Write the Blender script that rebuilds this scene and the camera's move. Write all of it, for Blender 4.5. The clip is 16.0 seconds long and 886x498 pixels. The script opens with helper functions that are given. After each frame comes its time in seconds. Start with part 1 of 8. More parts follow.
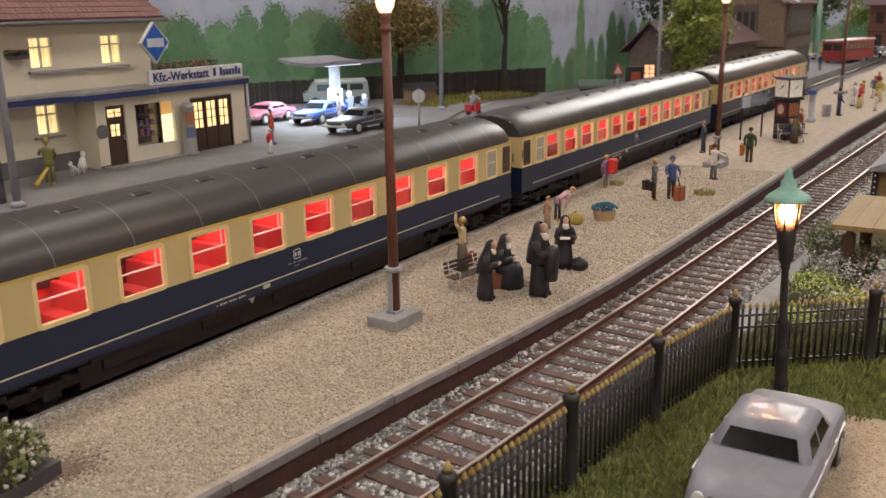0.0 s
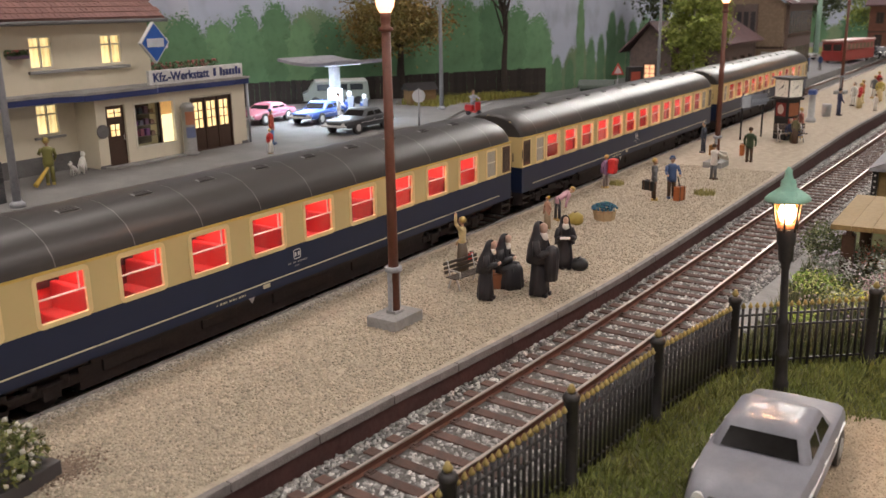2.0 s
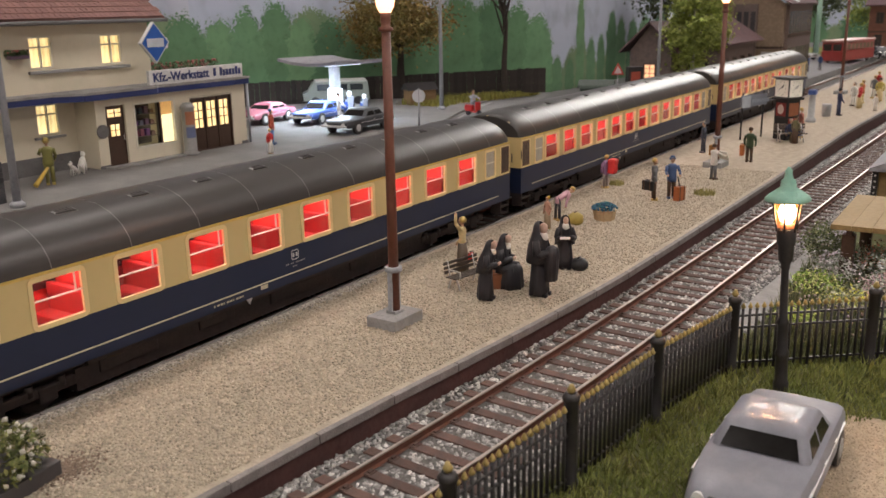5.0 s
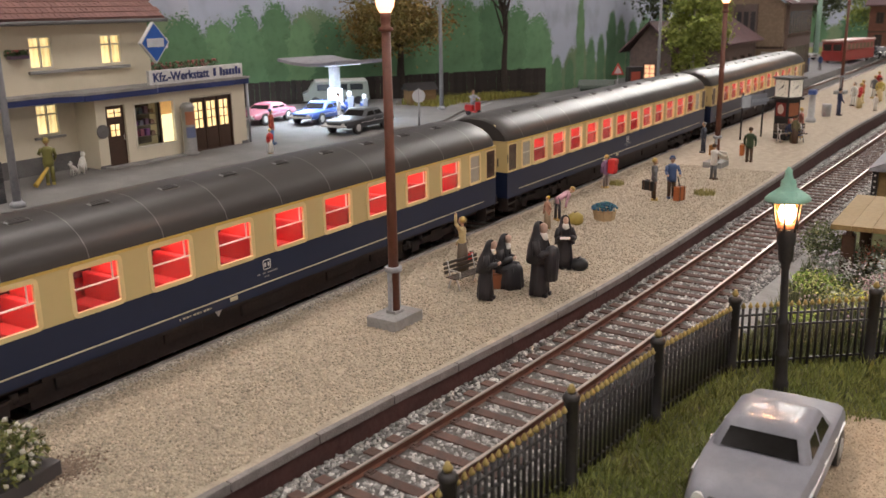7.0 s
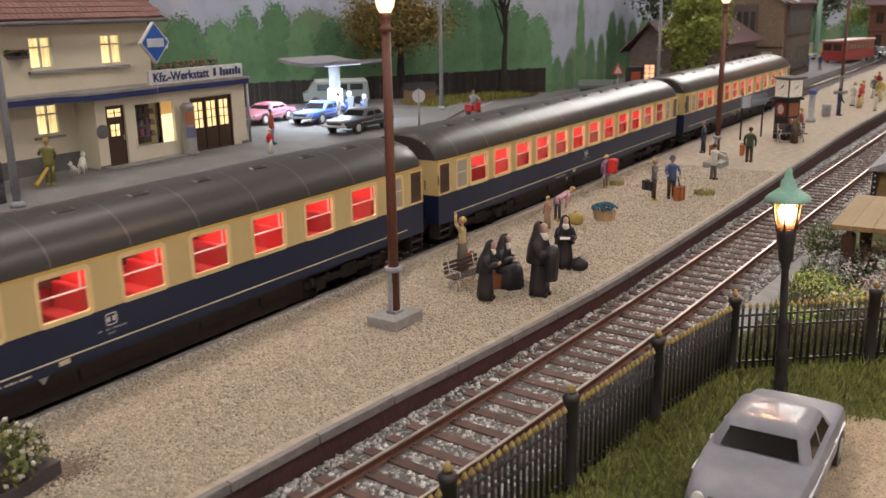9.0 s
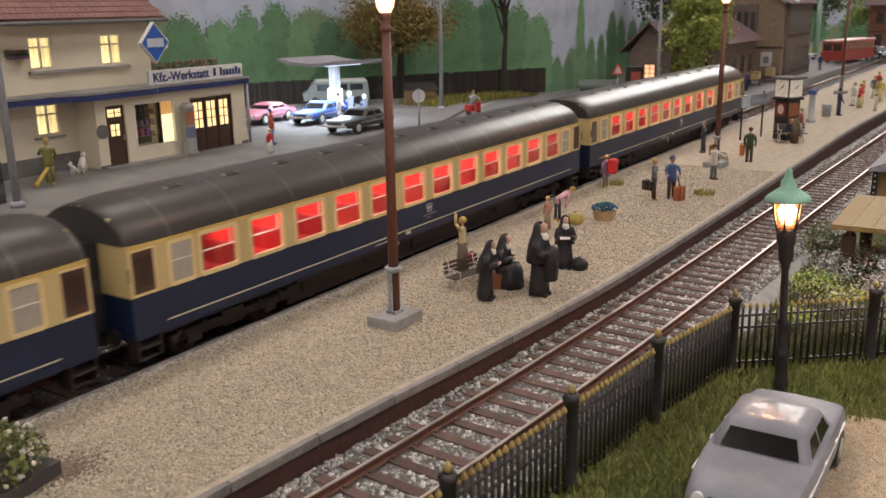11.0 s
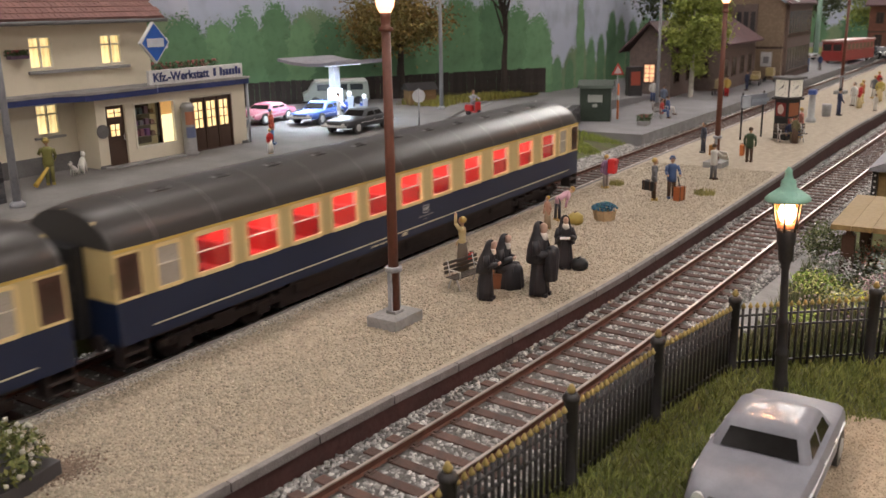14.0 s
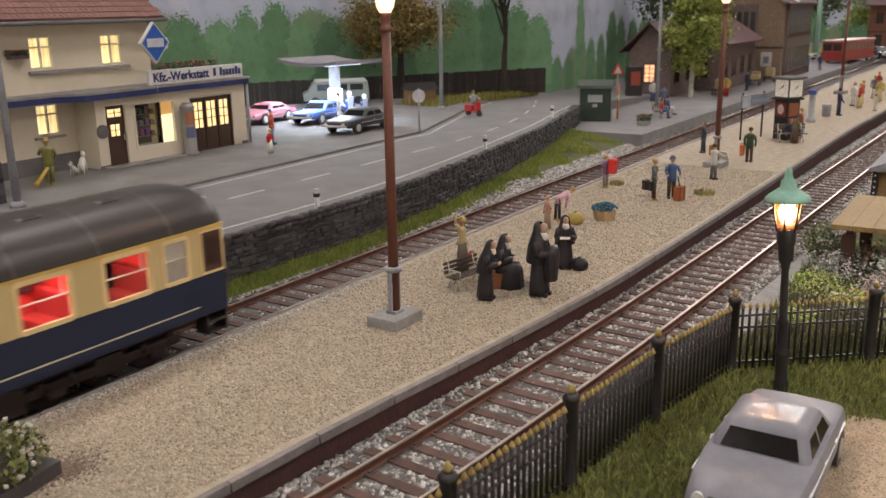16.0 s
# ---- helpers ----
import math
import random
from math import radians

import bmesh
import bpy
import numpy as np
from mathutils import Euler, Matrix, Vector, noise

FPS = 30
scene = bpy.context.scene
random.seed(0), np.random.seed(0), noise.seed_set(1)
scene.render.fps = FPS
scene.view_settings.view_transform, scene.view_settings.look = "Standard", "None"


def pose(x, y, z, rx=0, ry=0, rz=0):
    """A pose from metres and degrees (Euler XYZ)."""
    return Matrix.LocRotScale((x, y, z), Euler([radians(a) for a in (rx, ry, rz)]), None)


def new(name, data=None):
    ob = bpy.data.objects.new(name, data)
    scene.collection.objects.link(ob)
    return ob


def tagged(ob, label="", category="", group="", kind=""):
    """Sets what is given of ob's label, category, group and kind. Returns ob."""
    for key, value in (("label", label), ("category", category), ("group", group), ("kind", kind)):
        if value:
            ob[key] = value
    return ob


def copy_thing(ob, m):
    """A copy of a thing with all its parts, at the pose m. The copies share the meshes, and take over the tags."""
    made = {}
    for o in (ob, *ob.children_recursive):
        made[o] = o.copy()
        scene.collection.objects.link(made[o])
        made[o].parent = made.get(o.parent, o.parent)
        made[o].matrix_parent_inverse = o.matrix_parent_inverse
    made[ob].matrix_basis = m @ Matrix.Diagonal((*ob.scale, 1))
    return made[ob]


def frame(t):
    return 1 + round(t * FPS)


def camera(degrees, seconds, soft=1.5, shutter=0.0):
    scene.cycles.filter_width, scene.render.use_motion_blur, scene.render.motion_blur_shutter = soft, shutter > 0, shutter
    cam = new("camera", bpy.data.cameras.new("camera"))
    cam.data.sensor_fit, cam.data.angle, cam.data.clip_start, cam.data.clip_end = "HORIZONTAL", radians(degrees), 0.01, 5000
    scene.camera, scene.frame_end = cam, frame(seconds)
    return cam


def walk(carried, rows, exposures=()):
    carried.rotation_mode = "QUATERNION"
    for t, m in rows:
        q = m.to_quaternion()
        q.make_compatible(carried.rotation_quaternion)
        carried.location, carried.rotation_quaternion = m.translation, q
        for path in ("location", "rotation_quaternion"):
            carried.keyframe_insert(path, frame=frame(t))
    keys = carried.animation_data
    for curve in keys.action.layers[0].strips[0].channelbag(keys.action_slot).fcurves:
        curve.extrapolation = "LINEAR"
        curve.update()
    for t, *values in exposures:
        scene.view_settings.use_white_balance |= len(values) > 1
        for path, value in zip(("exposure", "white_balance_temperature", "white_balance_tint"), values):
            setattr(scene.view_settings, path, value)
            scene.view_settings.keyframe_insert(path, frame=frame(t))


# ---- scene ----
S = 1 / 87  # the layout is an H0 model: all plan numbers are full-size metres, shrunk by S


def P(x, y, z, rz=0.0, rx=0.0, ry=0.0):
    return pose(S * x, S * y, S * z, rx, ry, rz)


cam = camera(52.261, 16.0, soft=1.5, shutter=0.5)
EYE = P(-24.956, -14.966, 7.630, -57.555, 74.834, 0.938)
cam.data.dof.use_dof = True
cam.data.dof.focus_distance, cam.data.dof.aperture_fstop = 0.264, 58
walk(cam, [(0, EYE), (16, EYE)])

# ---- room light ----
world = bpy.data.worlds.new("hall_air")
scene.world = world
world.use_nodes = True
world.node_tree.nodes["Background"].inputs[0].default_value = (0.5, 0.55, 0.62, 1)
world.node_tree.nodes["Background"].inputs[1].default_value = 0.17
PANEL_GLOW = 8.0
scene.view_settings.exposure = 0.33


# ---- helpers of this scene ----
def mat(name, c1, c2=None, scale=8.0, rough=0.6, metal=0.0, bump=0.0, fine=None, spot=None, rvar=0.12, glow=0.0, coat=0.0, wave=None, rnd=0.0, island=0.0, grit=1.0):
    """A node material: two colours mixed by coarse and fine noise (scale per full-size metre), bump, wear."""
    m = bpy.data.materials.new(name)
    m.use_nodes = True
    nt = m.node_tree
    b = nt.nodes["Principled BSDF"]
    c2 = c2 or tuple(v * 0.8 for v in c1)
    tc = nt.nodes.new("ShaderNodeTexCoord")

    def noise_node(sc, detail):
        n = nt.nodes.new("ShaderNodeTexNoise")
        n.inputs["Scale"].default_value = sc / S
        n.inputs["Detail"].default_value = detail
        nt.links.new(tc.outputs["Object"], n.inputs["Vector"])
        return n

    def mix(a, bcol, fac):
        x = nt.nodes.new("ShaderNodeMix")
        x.data_type = "RGBA"
        for sock, v in ((x.inputs[6], a), (x.inputs[7], bcol)):
            if isinstance(v, tuple):
                sock.default_value = (*v, 1)
            else:
                nt.links.new(v, sock)
        if isinstance(fac, float):
            x.inputs[0].default_value = fac
        else:
            nt.links.new(fac, x.inputs[0])
        return x.outputs[2]

    def ramp(sock, lo, hi, top=1.0):
        r = nt.nodes.new("ShaderNodeMapRange")
        r.inputs["To Max"].default_value = top
        r.inputs["From Min"].default_value, r.inputs["From Max"].default_value = lo, hi
        nt.links.new(sock, r.inputs["Value"])
        return r.outputs[0]

    n1 = noise_node(scale, 4)
    n2 = noise_node(fine or scale * 7, 3)
    if wave:
        w = nt.nodes.new("ShaderNodeTexWave")
        w.inputs["Scale"].default_value, w.inputs["Distortion"].default_value = wave / S, 4
        w.bands_direction = "X"
        nt.links.new(tc.outputs["Object"], w.inputs["Vector"])
        f1 = w.outputs["Fac"]
    else:
        f1 = ramp(n1.outputs["Fac"], 0.35, 0.65)
    col = mix(c1, c2, f1)
    col = mix(col, tuple(v * 0.72 for v in c1), ramp(n2.outputs["Fac"], 0.5, 0.75, grit))
    if spot:
        n3 = noise_node(scale * 0.35, 5)
        col = mix(col, spot, ramp(n3.outputs["Fac"], 0.55, 0.7))
    if rnd or island:
        src = nt.nodes.new("ShaderNodeObjectInfo" if rnd else "ShaderNodeNewGeometry")
        sock = src.outputs["Random"] if rnd else src.outputs["Random Per Island"]
        hsv = nt.nodes.new("ShaderNodeHueSaturation")
        mr = nt.nodes.new("ShaderNodeMapRange")
        k = rnd or island
        mr.inputs["To Min"].default_value, mr.inputs["To Max"].default_value = 1 - k, 1 + k
        nt.links.new(sock, mr.inputs["Value"])
        nt.links.new(mr.outputs[0], hsv.inputs["Value"])
        nt.links.new(col, hsv.inputs["Color"])
        col = hsv.outputs[0]
    nt.links.new(col, b.inputs["Base Color"])
    rr = nt.nodes.new("ShaderNodeMapRange")
    rr.inputs["To Min"].default_value, rr.inputs["To Max"].default_value = max(0.03, rough - rvar), min(1, rough + rvar)
    nt.links.new(n2.outputs["Fac"], rr.inputs["Value"])
    nt.links.new(rr.outputs[0], b.inputs["Roughness"])
    b.inputs["Metallic"].default_value = metal
    b.inputs["Coat Weight"].default_value = coat
    if bump:
        bp = nt.nodes.new("ShaderNodeBump")
        bp.inputs["Strength"].default_value = min(1, bump)
        bp.inputs["Distance"].default_value = 0.03 * S
        nt.links.new(n2.outputs["Fac"], bp.inputs["Height"])
        nt.links.new(bp.outputs[0], b.inputs["Normal"])
    if glow:
        b.inputs["Emission Color"].default_value = (*c1, 1)
        b.inputs["Emission Strength"].default_value = glow
    return m


def lamp_mat(name, col, strength):
    m = bpy.data.materials.new(name)
    m.use_nodes = True
    b = m.node_tree.nodes["Principled BSDF"]
    b.inputs["Base Color"].default_value = (*col, 1)
    b.inputs["Emission Color"].default_value = (*col, 1)
    b.inputs["Emission Strength"].default_value = strength
    return m


def glass_mat(name, tint=(0.9, 0.93, 0.92), rough=0.03, alpha=0.25):
    m = bpy.data.materials.new(name)
    m.use_nodes = True
    nt = m.node_tree
    out = nt.nodes["Material Output"]
    tr = nt.nodes.new("ShaderNodeBsdfTransparent")
    tr.inputs[0].default_value = (*tint, 1)
    gl = nt.nodes.new("ShaderNodeBsdfGlossy")
    gl.inputs["Roughness"].default_value = rough
    lw = nt.nodes.new("ShaderNodeLayerWeight")
    pw = nt.nodes.new("ShaderNodeMath")
    pw.operation = "POWER"
    pw.inputs[1].default_value = 4.0
    nt.links.new(lw.outputs["Facing"], pw.inputs[0])
    fr = nt.nodes.new("ShaderNodeMapRange")
    fr.inputs["To Min"].default_value, fr.inputs["To Max"].default_value = 0.03, 0.8
    nt.links.new(pw.outputs[0], fr.inputs["Value"])
    mx = nt.nodes.new("ShaderNodeMixShader")
    nt.links.new(fr.outputs[0], mx.inputs[0])
    nt.links.new(tr.outputs[0], mx.inputs[1])
    nt.links.new(gl.outputs[0], mx.inputs[2])
    nt.links.new(mx.outputs[0], out.inputs["Surface"])
    return m


def part(name, bm, material, parent=None, label="", at=None, smooth=False):
    """One mesh object out of a bmesh in full-size metres."""
    me = bpy.data.meshes.new(name)
    bm.normal_update()
    bm.to_mesh(me)
    bm.free()
    me.transform(Matrix.Scale(S, 4))
    for m in material if isinstance(material, (list, tuple)) else [material]:
        me.materials.append(m)
    if smooth:
        me.polygons.foreach_set("use_smooth", [True] * len(me.polygons))
        me.set_sharp_from_angle(angle=radians(40))
    ob = new(name, me)
    if at is not None:
        ob.matrix_basis = at
    ob.parent = parent
    if label:
        tagged(ob, label)
    return ob


def share(name, ob, parent, at):
    o = new(name, ob.data)
    o.matrix_basis = at
    o.parent = parent
    return o


def thing(name, at, label, category, group="", kind=""):
    return tagged(at_of(new(name), at), label, category, group, kind)


def at_of(ob, at):
    ob.matrix_basis = at
    return ob


def B():
    return bmesh.new()


def box(bm, x0, x1, y0, y1, z0, z1, mi=0, bevel=0.0, m=None):
    vs = [bm.verts.new((x, y, z)) for x in (x0, x1) for y in (y0, y1) for z in (z0, z1)]
    fs = [bm.faces.new([vs[i] for i in f]) for f in ((0, 1, 3, 2), (4, 6, 7, 5), (0, 4, 5, 1), (2, 3, 7, 6), (0, 2, 6, 4), (1, 5, 7, 3))]
    for f in fs:
        f.material_index = mi
    if m is not None:
        bmesh.ops.transform(bm, matrix=m, verts=vs)
    if bevel:
        es = list({e for f in fs for e in f.edges})
        r = bmesh.ops.bevel(bm, geom=es, offset=bevel, segments=2, affect="EDGES", profile=0.6)
        for f in r["faces"]:
            f.material_index = mi
    return bm


def tube(bm, p0, p1, r0, r1=None, seg=10, mi=0, cap=True):
    p0, p1 = Vector(p0), Vector(p1)
    r1 = r0 if r1 is None else r1
    q = (p1 - p0).to_track_quat("Z", "Y").to_matrix()
    rings = []
    for p, r in ((p0, r0), (p1, r1)):
        rings.append([bm.verts.new(p + q @ Vector((r * math.cos(a), r * math.sin(a), 0))) for a in (2 * math.pi * i / seg for i in range(seg))])
    for i in range(seg):
        j = (i + 1) % seg
        f = bm.faces.new((rings[0][i], rings[0][j], rings[1][j], rings[1][i]))
        f.material_index, f.smooth = mi, True
    if cap:
        bm.faces.new(rings[0][::-1]).material_index = mi
        bm.faces.new(rings[1]).material_index = mi
    return bm


def lathe(bm, profile, seg=12, mi=0, c=(0, 0, 0), sx=1.0, sy=1.0):
    """profile: (radius, z) rows from the bottom up."""
    rings = []
    for r, z in profile:
        rings.append([bm.verts.new((c[0] + sx * max(r, 1e-4) * math.cos(2 * math.pi * i / seg), c[1] + sy * max(r, 1e-4) * math.sin(2 * math.pi * i / seg), c[2] + z)) for i in range(seg)])
    for a, b in zip(rings, rings[1:]):
        for i in range(seg):
            j = (i + 1) % seg
            f = bm.faces.new((a[i], a[j], b[j], b[i]))
            f.material_index, f.smooth = mi, True
    bm.faces.new(rings[0][::-1]).material_index = mi
    bm.faces.new(rings[-1]).material_index = mi
    return bm


def prism(bm, poly, z0, z1, mi=0, axis="z"):
    """A polygon drawn out along an axis: z: (x, y); y: (x, z); x: (y, z)."""
    def at(p, h):
        return {"z": (p[0], p[1], h), "y": (p[0], h, p[1]), "x": (h, p[0], p[1])}[axis]
    a = [bm.verts.new(at(p, z0)) for p in poly]
    b = [bm.verts.new(at(p, z1)) for p in poly]
    n = len(poly)
    fs = [bm.faces.new(a), bm.faces.new(b[::-1])] + [bm.faces.new((a[i], b[i], b[(i + 1) % n], a[(i + 1) % n])) for i in range(n)]
    for f in fs:
        f.material_index = mi
    bmesh.ops.recalc_face_normals(bm, faces=fs)
    return bm


def frame_ring(bm, w, h, t, d, r=0.1, mi=0, seg=4, y0=0.0):
    """A window frame with rounded corners in the xz plane, width t, from y0 to y0 + d; centred."""
    def loop(w, h, r, y):
        pts = []
        for cx, cz, a0 in ((w / 2 - r, h / 2 - r, 0), (-w / 2 + r, h / 2 - r, 90), (-w / 2 + r, -h / 2 + r, 180), (w / 2 - r, -h / 2 + r, 270)):
            for k in range(seg + 1):
                a = radians(a0 + 90 * k / seg)
                pts.append(bm.verts.new((cx + r * math.cos(a), y, cz + r * math.sin(a))))
        return pts
    o0, o1 = loop(w, h, r, y0), loop(w, h, r, y0 + d)
    i0, i1 = loop(w - 2 * t, h - 2 * t, max(r - t, 0.01), y0), loop(w - 2 * t, h - 2 * t, max(r - t, 0.01), y0 + d)
    n = len(o0)
    fs = []
    for k in range(n):
        j = (k + 1) % n
        fs += [bm.faces.new((o0[k], o0[j], i0[j], i0[k])), bm.faces.new((o1[k], i1[k], i1[j], o1[j])),
               bm.faces.new((o0[k], o1[k], o1[j], o0[j])), bm.faces.new((i0[k], i0[j], i1[j], i1[k]))]
    for f in fs:
        f.material_index = mi
    bmesh.ops.recalc_face_normals(bm, faces=fs)
    return bm


def ribbon(bm, xs, ya, yb, za, zb, mi=0):
    """A strip along x between two lines (functions of x)."""
    prev = None
    for x in xs:
        cur = (bm.verts.new((x, ya(x), za(x))), bm.verts.new((x, yb(x), zb(x))))
        if prev:
            bm.faces.new((prev[0], cur[0], cur[1], prev[1])).material_index = mi
        prev = cur
    return bm


def scatter(name, verts, faces, pos, yaw, size, tilt, material, label, parent=None, category="", kind="stuff"):
    """Many small copies of one shape joined in one mesh: pos (n,3), yaw (n), size (n,3), tilt (n,2)."""
    verts, pos = np.asarray(verts, float), np.asarray(pos, float)
    n, k = len(pos), len(verts)
    v = verts[None] * np.asarray(size, float).reshape(n, -1)[:, None, :]
    rs = np.random.RandomState(n)
    v = v * (1 + 0.25 * rs.uniform(-1, 1, (n, k, 1)))
    for ax, ang in ((0, tilt[:, 0]), (1, tilt[:, 1]), (2, yaw)):
        c, s = np.cos(ang)[:, None], np.sin(ang)[:, None]
        a, b = [(1, 2), (2, 0), (0, 1)][ax]
        va, vb = v[:, :, a].copy(), v[:, :, b].copy()
        v[:, :, a], v[:, :, b] = c * va - s * vb, s * va + c * vb
    v = ((v + pos[:, None]) * S).reshape(-1, 3)
    fa = np.asarray(faces)
    f = (fa[None] + (np.arange(n) * k)[:, None, None]).reshape(-1, fa.shape[1])
    me = bpy.data.meshes.new(name)
    me.vertices.add(len(v))
    me.vertices.foreach_set("co", v.ravel())
    me.loops.add(f.size)
    me.loops.foreach_set("vertex_index", f.ravel())
    me.polygons.add(len(f))
    me.polygons.foreach_set("loop_start", np.arange(len(f)) * fa.shape[1])
    me.update(calc_edges=True)
    me.materials.append(material)
    ob = new(name, me)
    ob.parent = parent
    return tagged(ob, label, category, "", kind)


OCTA_V = [(1, 0, 0), (-1, 0, 0), (0, 1, 0), (0, -1, 0), (0, 0, 1), (0, 0, -1)]
OCTA_F = [(0, 2, 4), (2, 1, 4), (1, 3, 4), (3, 0, 4), (2, 0, 5), (1, 2, 5), (3, 1, 5), (0, 3, 5)]

# ---- plan lines (full-size metres; x along the express track, z = 0 at the rail tops) ----
Z_PLAT, Z_ROAD, Z_YARD = 0.35, 1.5, 0.0


def bend(x):
    """How far the far track swings right of its near straight."""
    u = max(0.0, x - 3.0)
    return -0.0005 * u * u if u < 17 else -0.1445 - 0.017 * (u - 17)


def far_track(x):
    return 1.41 + bend(x)


def near_track(x):
    return -7.79 - 0.04 * x + (0.0017 * x * x if -30 < x < 0 else 1.53 - 0.102 * (x + 30) if x <= -30 else 0.0)


EDGE_X = [-60, -15.5, -13.5, -9.3, -3.2, 4.6, 16.5, 30.3, 40, 120]
EDGE_Y = [-2.0, -5.2, -5.3, -5.8, -6.33, -6.5, -6.7, -6.85, -7.3, -10.4]


def plat_right(x):
    return sum(float(np.interp(x + d, EDGE_X, EDGE_Y)) for d in (-2, -1, 0, 1, 2)) / 5


def plat_left(x):
    return far_track(x) - 1.56


WALL_X = [-60, -20, -7.5, -1.7, 3, 9, 17.3, 26.2, 30]
WALL_Y = [4.6, 3.8, 3.3, 3.1, 3.45, 4.3, 5.7, 7.9, 9.2]


def wall_line(x):
    return sum(float(np.interp(x + d, WALL_X, WALL_Y)) for d in (-2, -1, 0, 1, 2)) / 5


def span(a, b, step):
    n = max(1, round((b - a) / step))
    return [a + (b - a) * i / n for i in range(n + 1)]

# ---- materials ----
def curtain_mat(name, c1, c2, lo, hi):
    """Cloth lit from behind: folds and patches of uneven glow."""
    m = lamp_mat(name, c1, 1.0)
    nt = m.node_tree
    b = nt.nodes["Principled BSDF"]
    tc = nt.nodes.new("ShaderNodeTexCoord")
    n = nt.nodes.new("ShaderNodeTexNoise")
    n.inputs["Scale"].default_value = 2.2 / S
    nt.links.new(tc.outputs["Object"], n.inputs["Vector"])
    w = nt.nodes.new("ShaderNodeTexWave")
    w.inputs["Scale"].default_value, w.inputs["Distortion"].default_value = 1.6 / S, 2.0
    nt.links.new(tc.outputs["Object"], w.inputs["Vector"])
    av = nt.nodes.new("ShaderNodeMath")
    av.operation = "MULTIPLY_ADD"
    av.inputs[1].default_value = 0.3
    nt.links.new(w.outputs["Fac"], av.inputs[0])
    nt.links.new(n.outputs["Fac"], av.inputs[2])
    r = nt.nodes.new("ShaderNodeMapRange")
    r.inputs["From Min"].default_value, r.inputs["From Max"].default_value = 0.4, 0.9
    r.inputs["To Min"].default_value, r.inputs["To Max"].default_value = lo, hi
    nt.links.new(av.outputs[0], r.inputs["Value"])
    nt.links.new(r.outputs[0], b.inputs["Emission Strength"])
    x = nt.nodes.new("ShaderNodeMix")
    x.data_type = "RGBA"
    x.inputs[6].default_value, x.inputs[7].default_value = (*c1, 1), (*c2, 1)
    nt.links.new(av.outputs[0], x.inputs[0])
    nt.links.new(x.outputs[2], b.inputs["Emission Color"])
    return m


M_GRAVEL = mat("beige_gravel", (0.47, 0.40, 0.31), (0.36, 0.305, 0.235), 3, 0.9, bump=0.8, fine=14)
M_GRAIN = mat("gravel_grain", (0.48, 0.415, 0.32), (0.39, 0.335, 0.255), 12, 0.85, island=0.34)
M_KERB = mat("kerb_stone", (0.26, 0.24, 0.235), (0.19, 0.175, 0.17), 3, 0.85, bump=0.5, rnd=0.1)
M_FACE = mat("platform_face", (0.085, 0.035, 0.032), (0.06, 0.028, 0.026), 1.5, 0.75, bump=0.3)
M_RAIL = mat("rail_steel", (0.64, 0.57, 0.52), (0.48, 0.40, 0.34), 2, 0.42, metal=1.0)
M_RUST = mat("rail_rust", (0.17, 0.07, 0.045), (0.11, 0.05, 0.035), 3, 0.75, bump=0.3)
M_SLEEPER = mat("sleeper_brown", (0.13, 0.075, 0.06), (0.09, 0.06, 0.052), 4, 0.85, bump=0.5, rnd=0.25)
M_BED = mat("ballast_bed", (0.16, 0.15, 0.145), (0.09, 0.085, 0.08), 8, 0.95, bump=0.8)
M_STONE = mat("ballast_stone", (0.52, 0.505, 0.485), (0.24, 0.235, 0.23), 6, 0.85, island=0.65)
M_BASALT = mat("wall_basalt", (0.085, 0.083, 0.088), (0.05, 0.05, 0.055), 5, 0.85, bump=0.7, rnd=0.45)
M_MORTAR = mat("wall_mortar", (0.06, 0.058, 0.056), (0.04, 0.04, 0.04), 4, 0.95, bump=0.6)
M_ROAD = mat("road_grey", (0.20, 0.195, 0.20), (0.165, 0.16, 0.165), 0.8, 0.85, bump=0.25, fine=20)
M_PAVE = mat("forecourt_grey", (0.20, 0.19, 0.185), (0.15, 0.143, 0.14), 0.7, 0.85, bump=0.25, fine=18)
M_LINE = mat("road_line", (0.52, 0.51, 0.50), (0.34, 0.335, 0.33), 3, 0.8)
M_GRASS = mat("grass_blade", (0.15, 0.21, 0.045), (0.30, 0.31, 0.10), 0.9, 0.8, island=0.45)
M_SOIL = mat("grass_soil", (0.10, 0.12, 0.035), (0.09, 0.075, 0.04), 1.2, 0.95, bump=0.7)
M_SAND = mat("yard_sand", (0.50, 0.40, 0.29), (0.42, 0.33, 0.24), 1.5, 0.95, bump=0.5)
M_BOARD = mat("board_wood", (0.30, 0.22, 0.15), (0.24, 0.17, 0.11), 0.5, 0.7)
M_WALLP = mat("hall_paint", (0.72, 0.70, 0.67), (0.66, 0.64, 0.62), 0.01, 0.9)
M_FLOORH = mat("hall_floor", (0.22, 0.2, 0.18), (0.18, 0.16, 0.15), 0.01, 0.6)
M_PANEL = lamp_mat("ceiling_panel_glow", (1.0, 0.91, 0.855), PANEL_GLOW)
M_FLOOD = lamp_mat("hall_flood_glow", (1.0, 0.95, 0.9), PANEL_GLOW * 3.0)
M_ALU = mat("panel_frame", (0.7, 0.7, 0.7), None, 0.1, 0.4, metal=0.6)
M_CREAM = mat("coach_cream", (0.62, 0.49, 0.24), (0.60, 0.47, 0.225), 0.6, 0.42, rvar=0.025, grit=0.08)
M_BLUE = mat("coach_blue", (0.012, 0.022, 0.060), (0.010, 0.019, 0.052), 0.6, 0.4, rvar=0.025, grit=0.08)
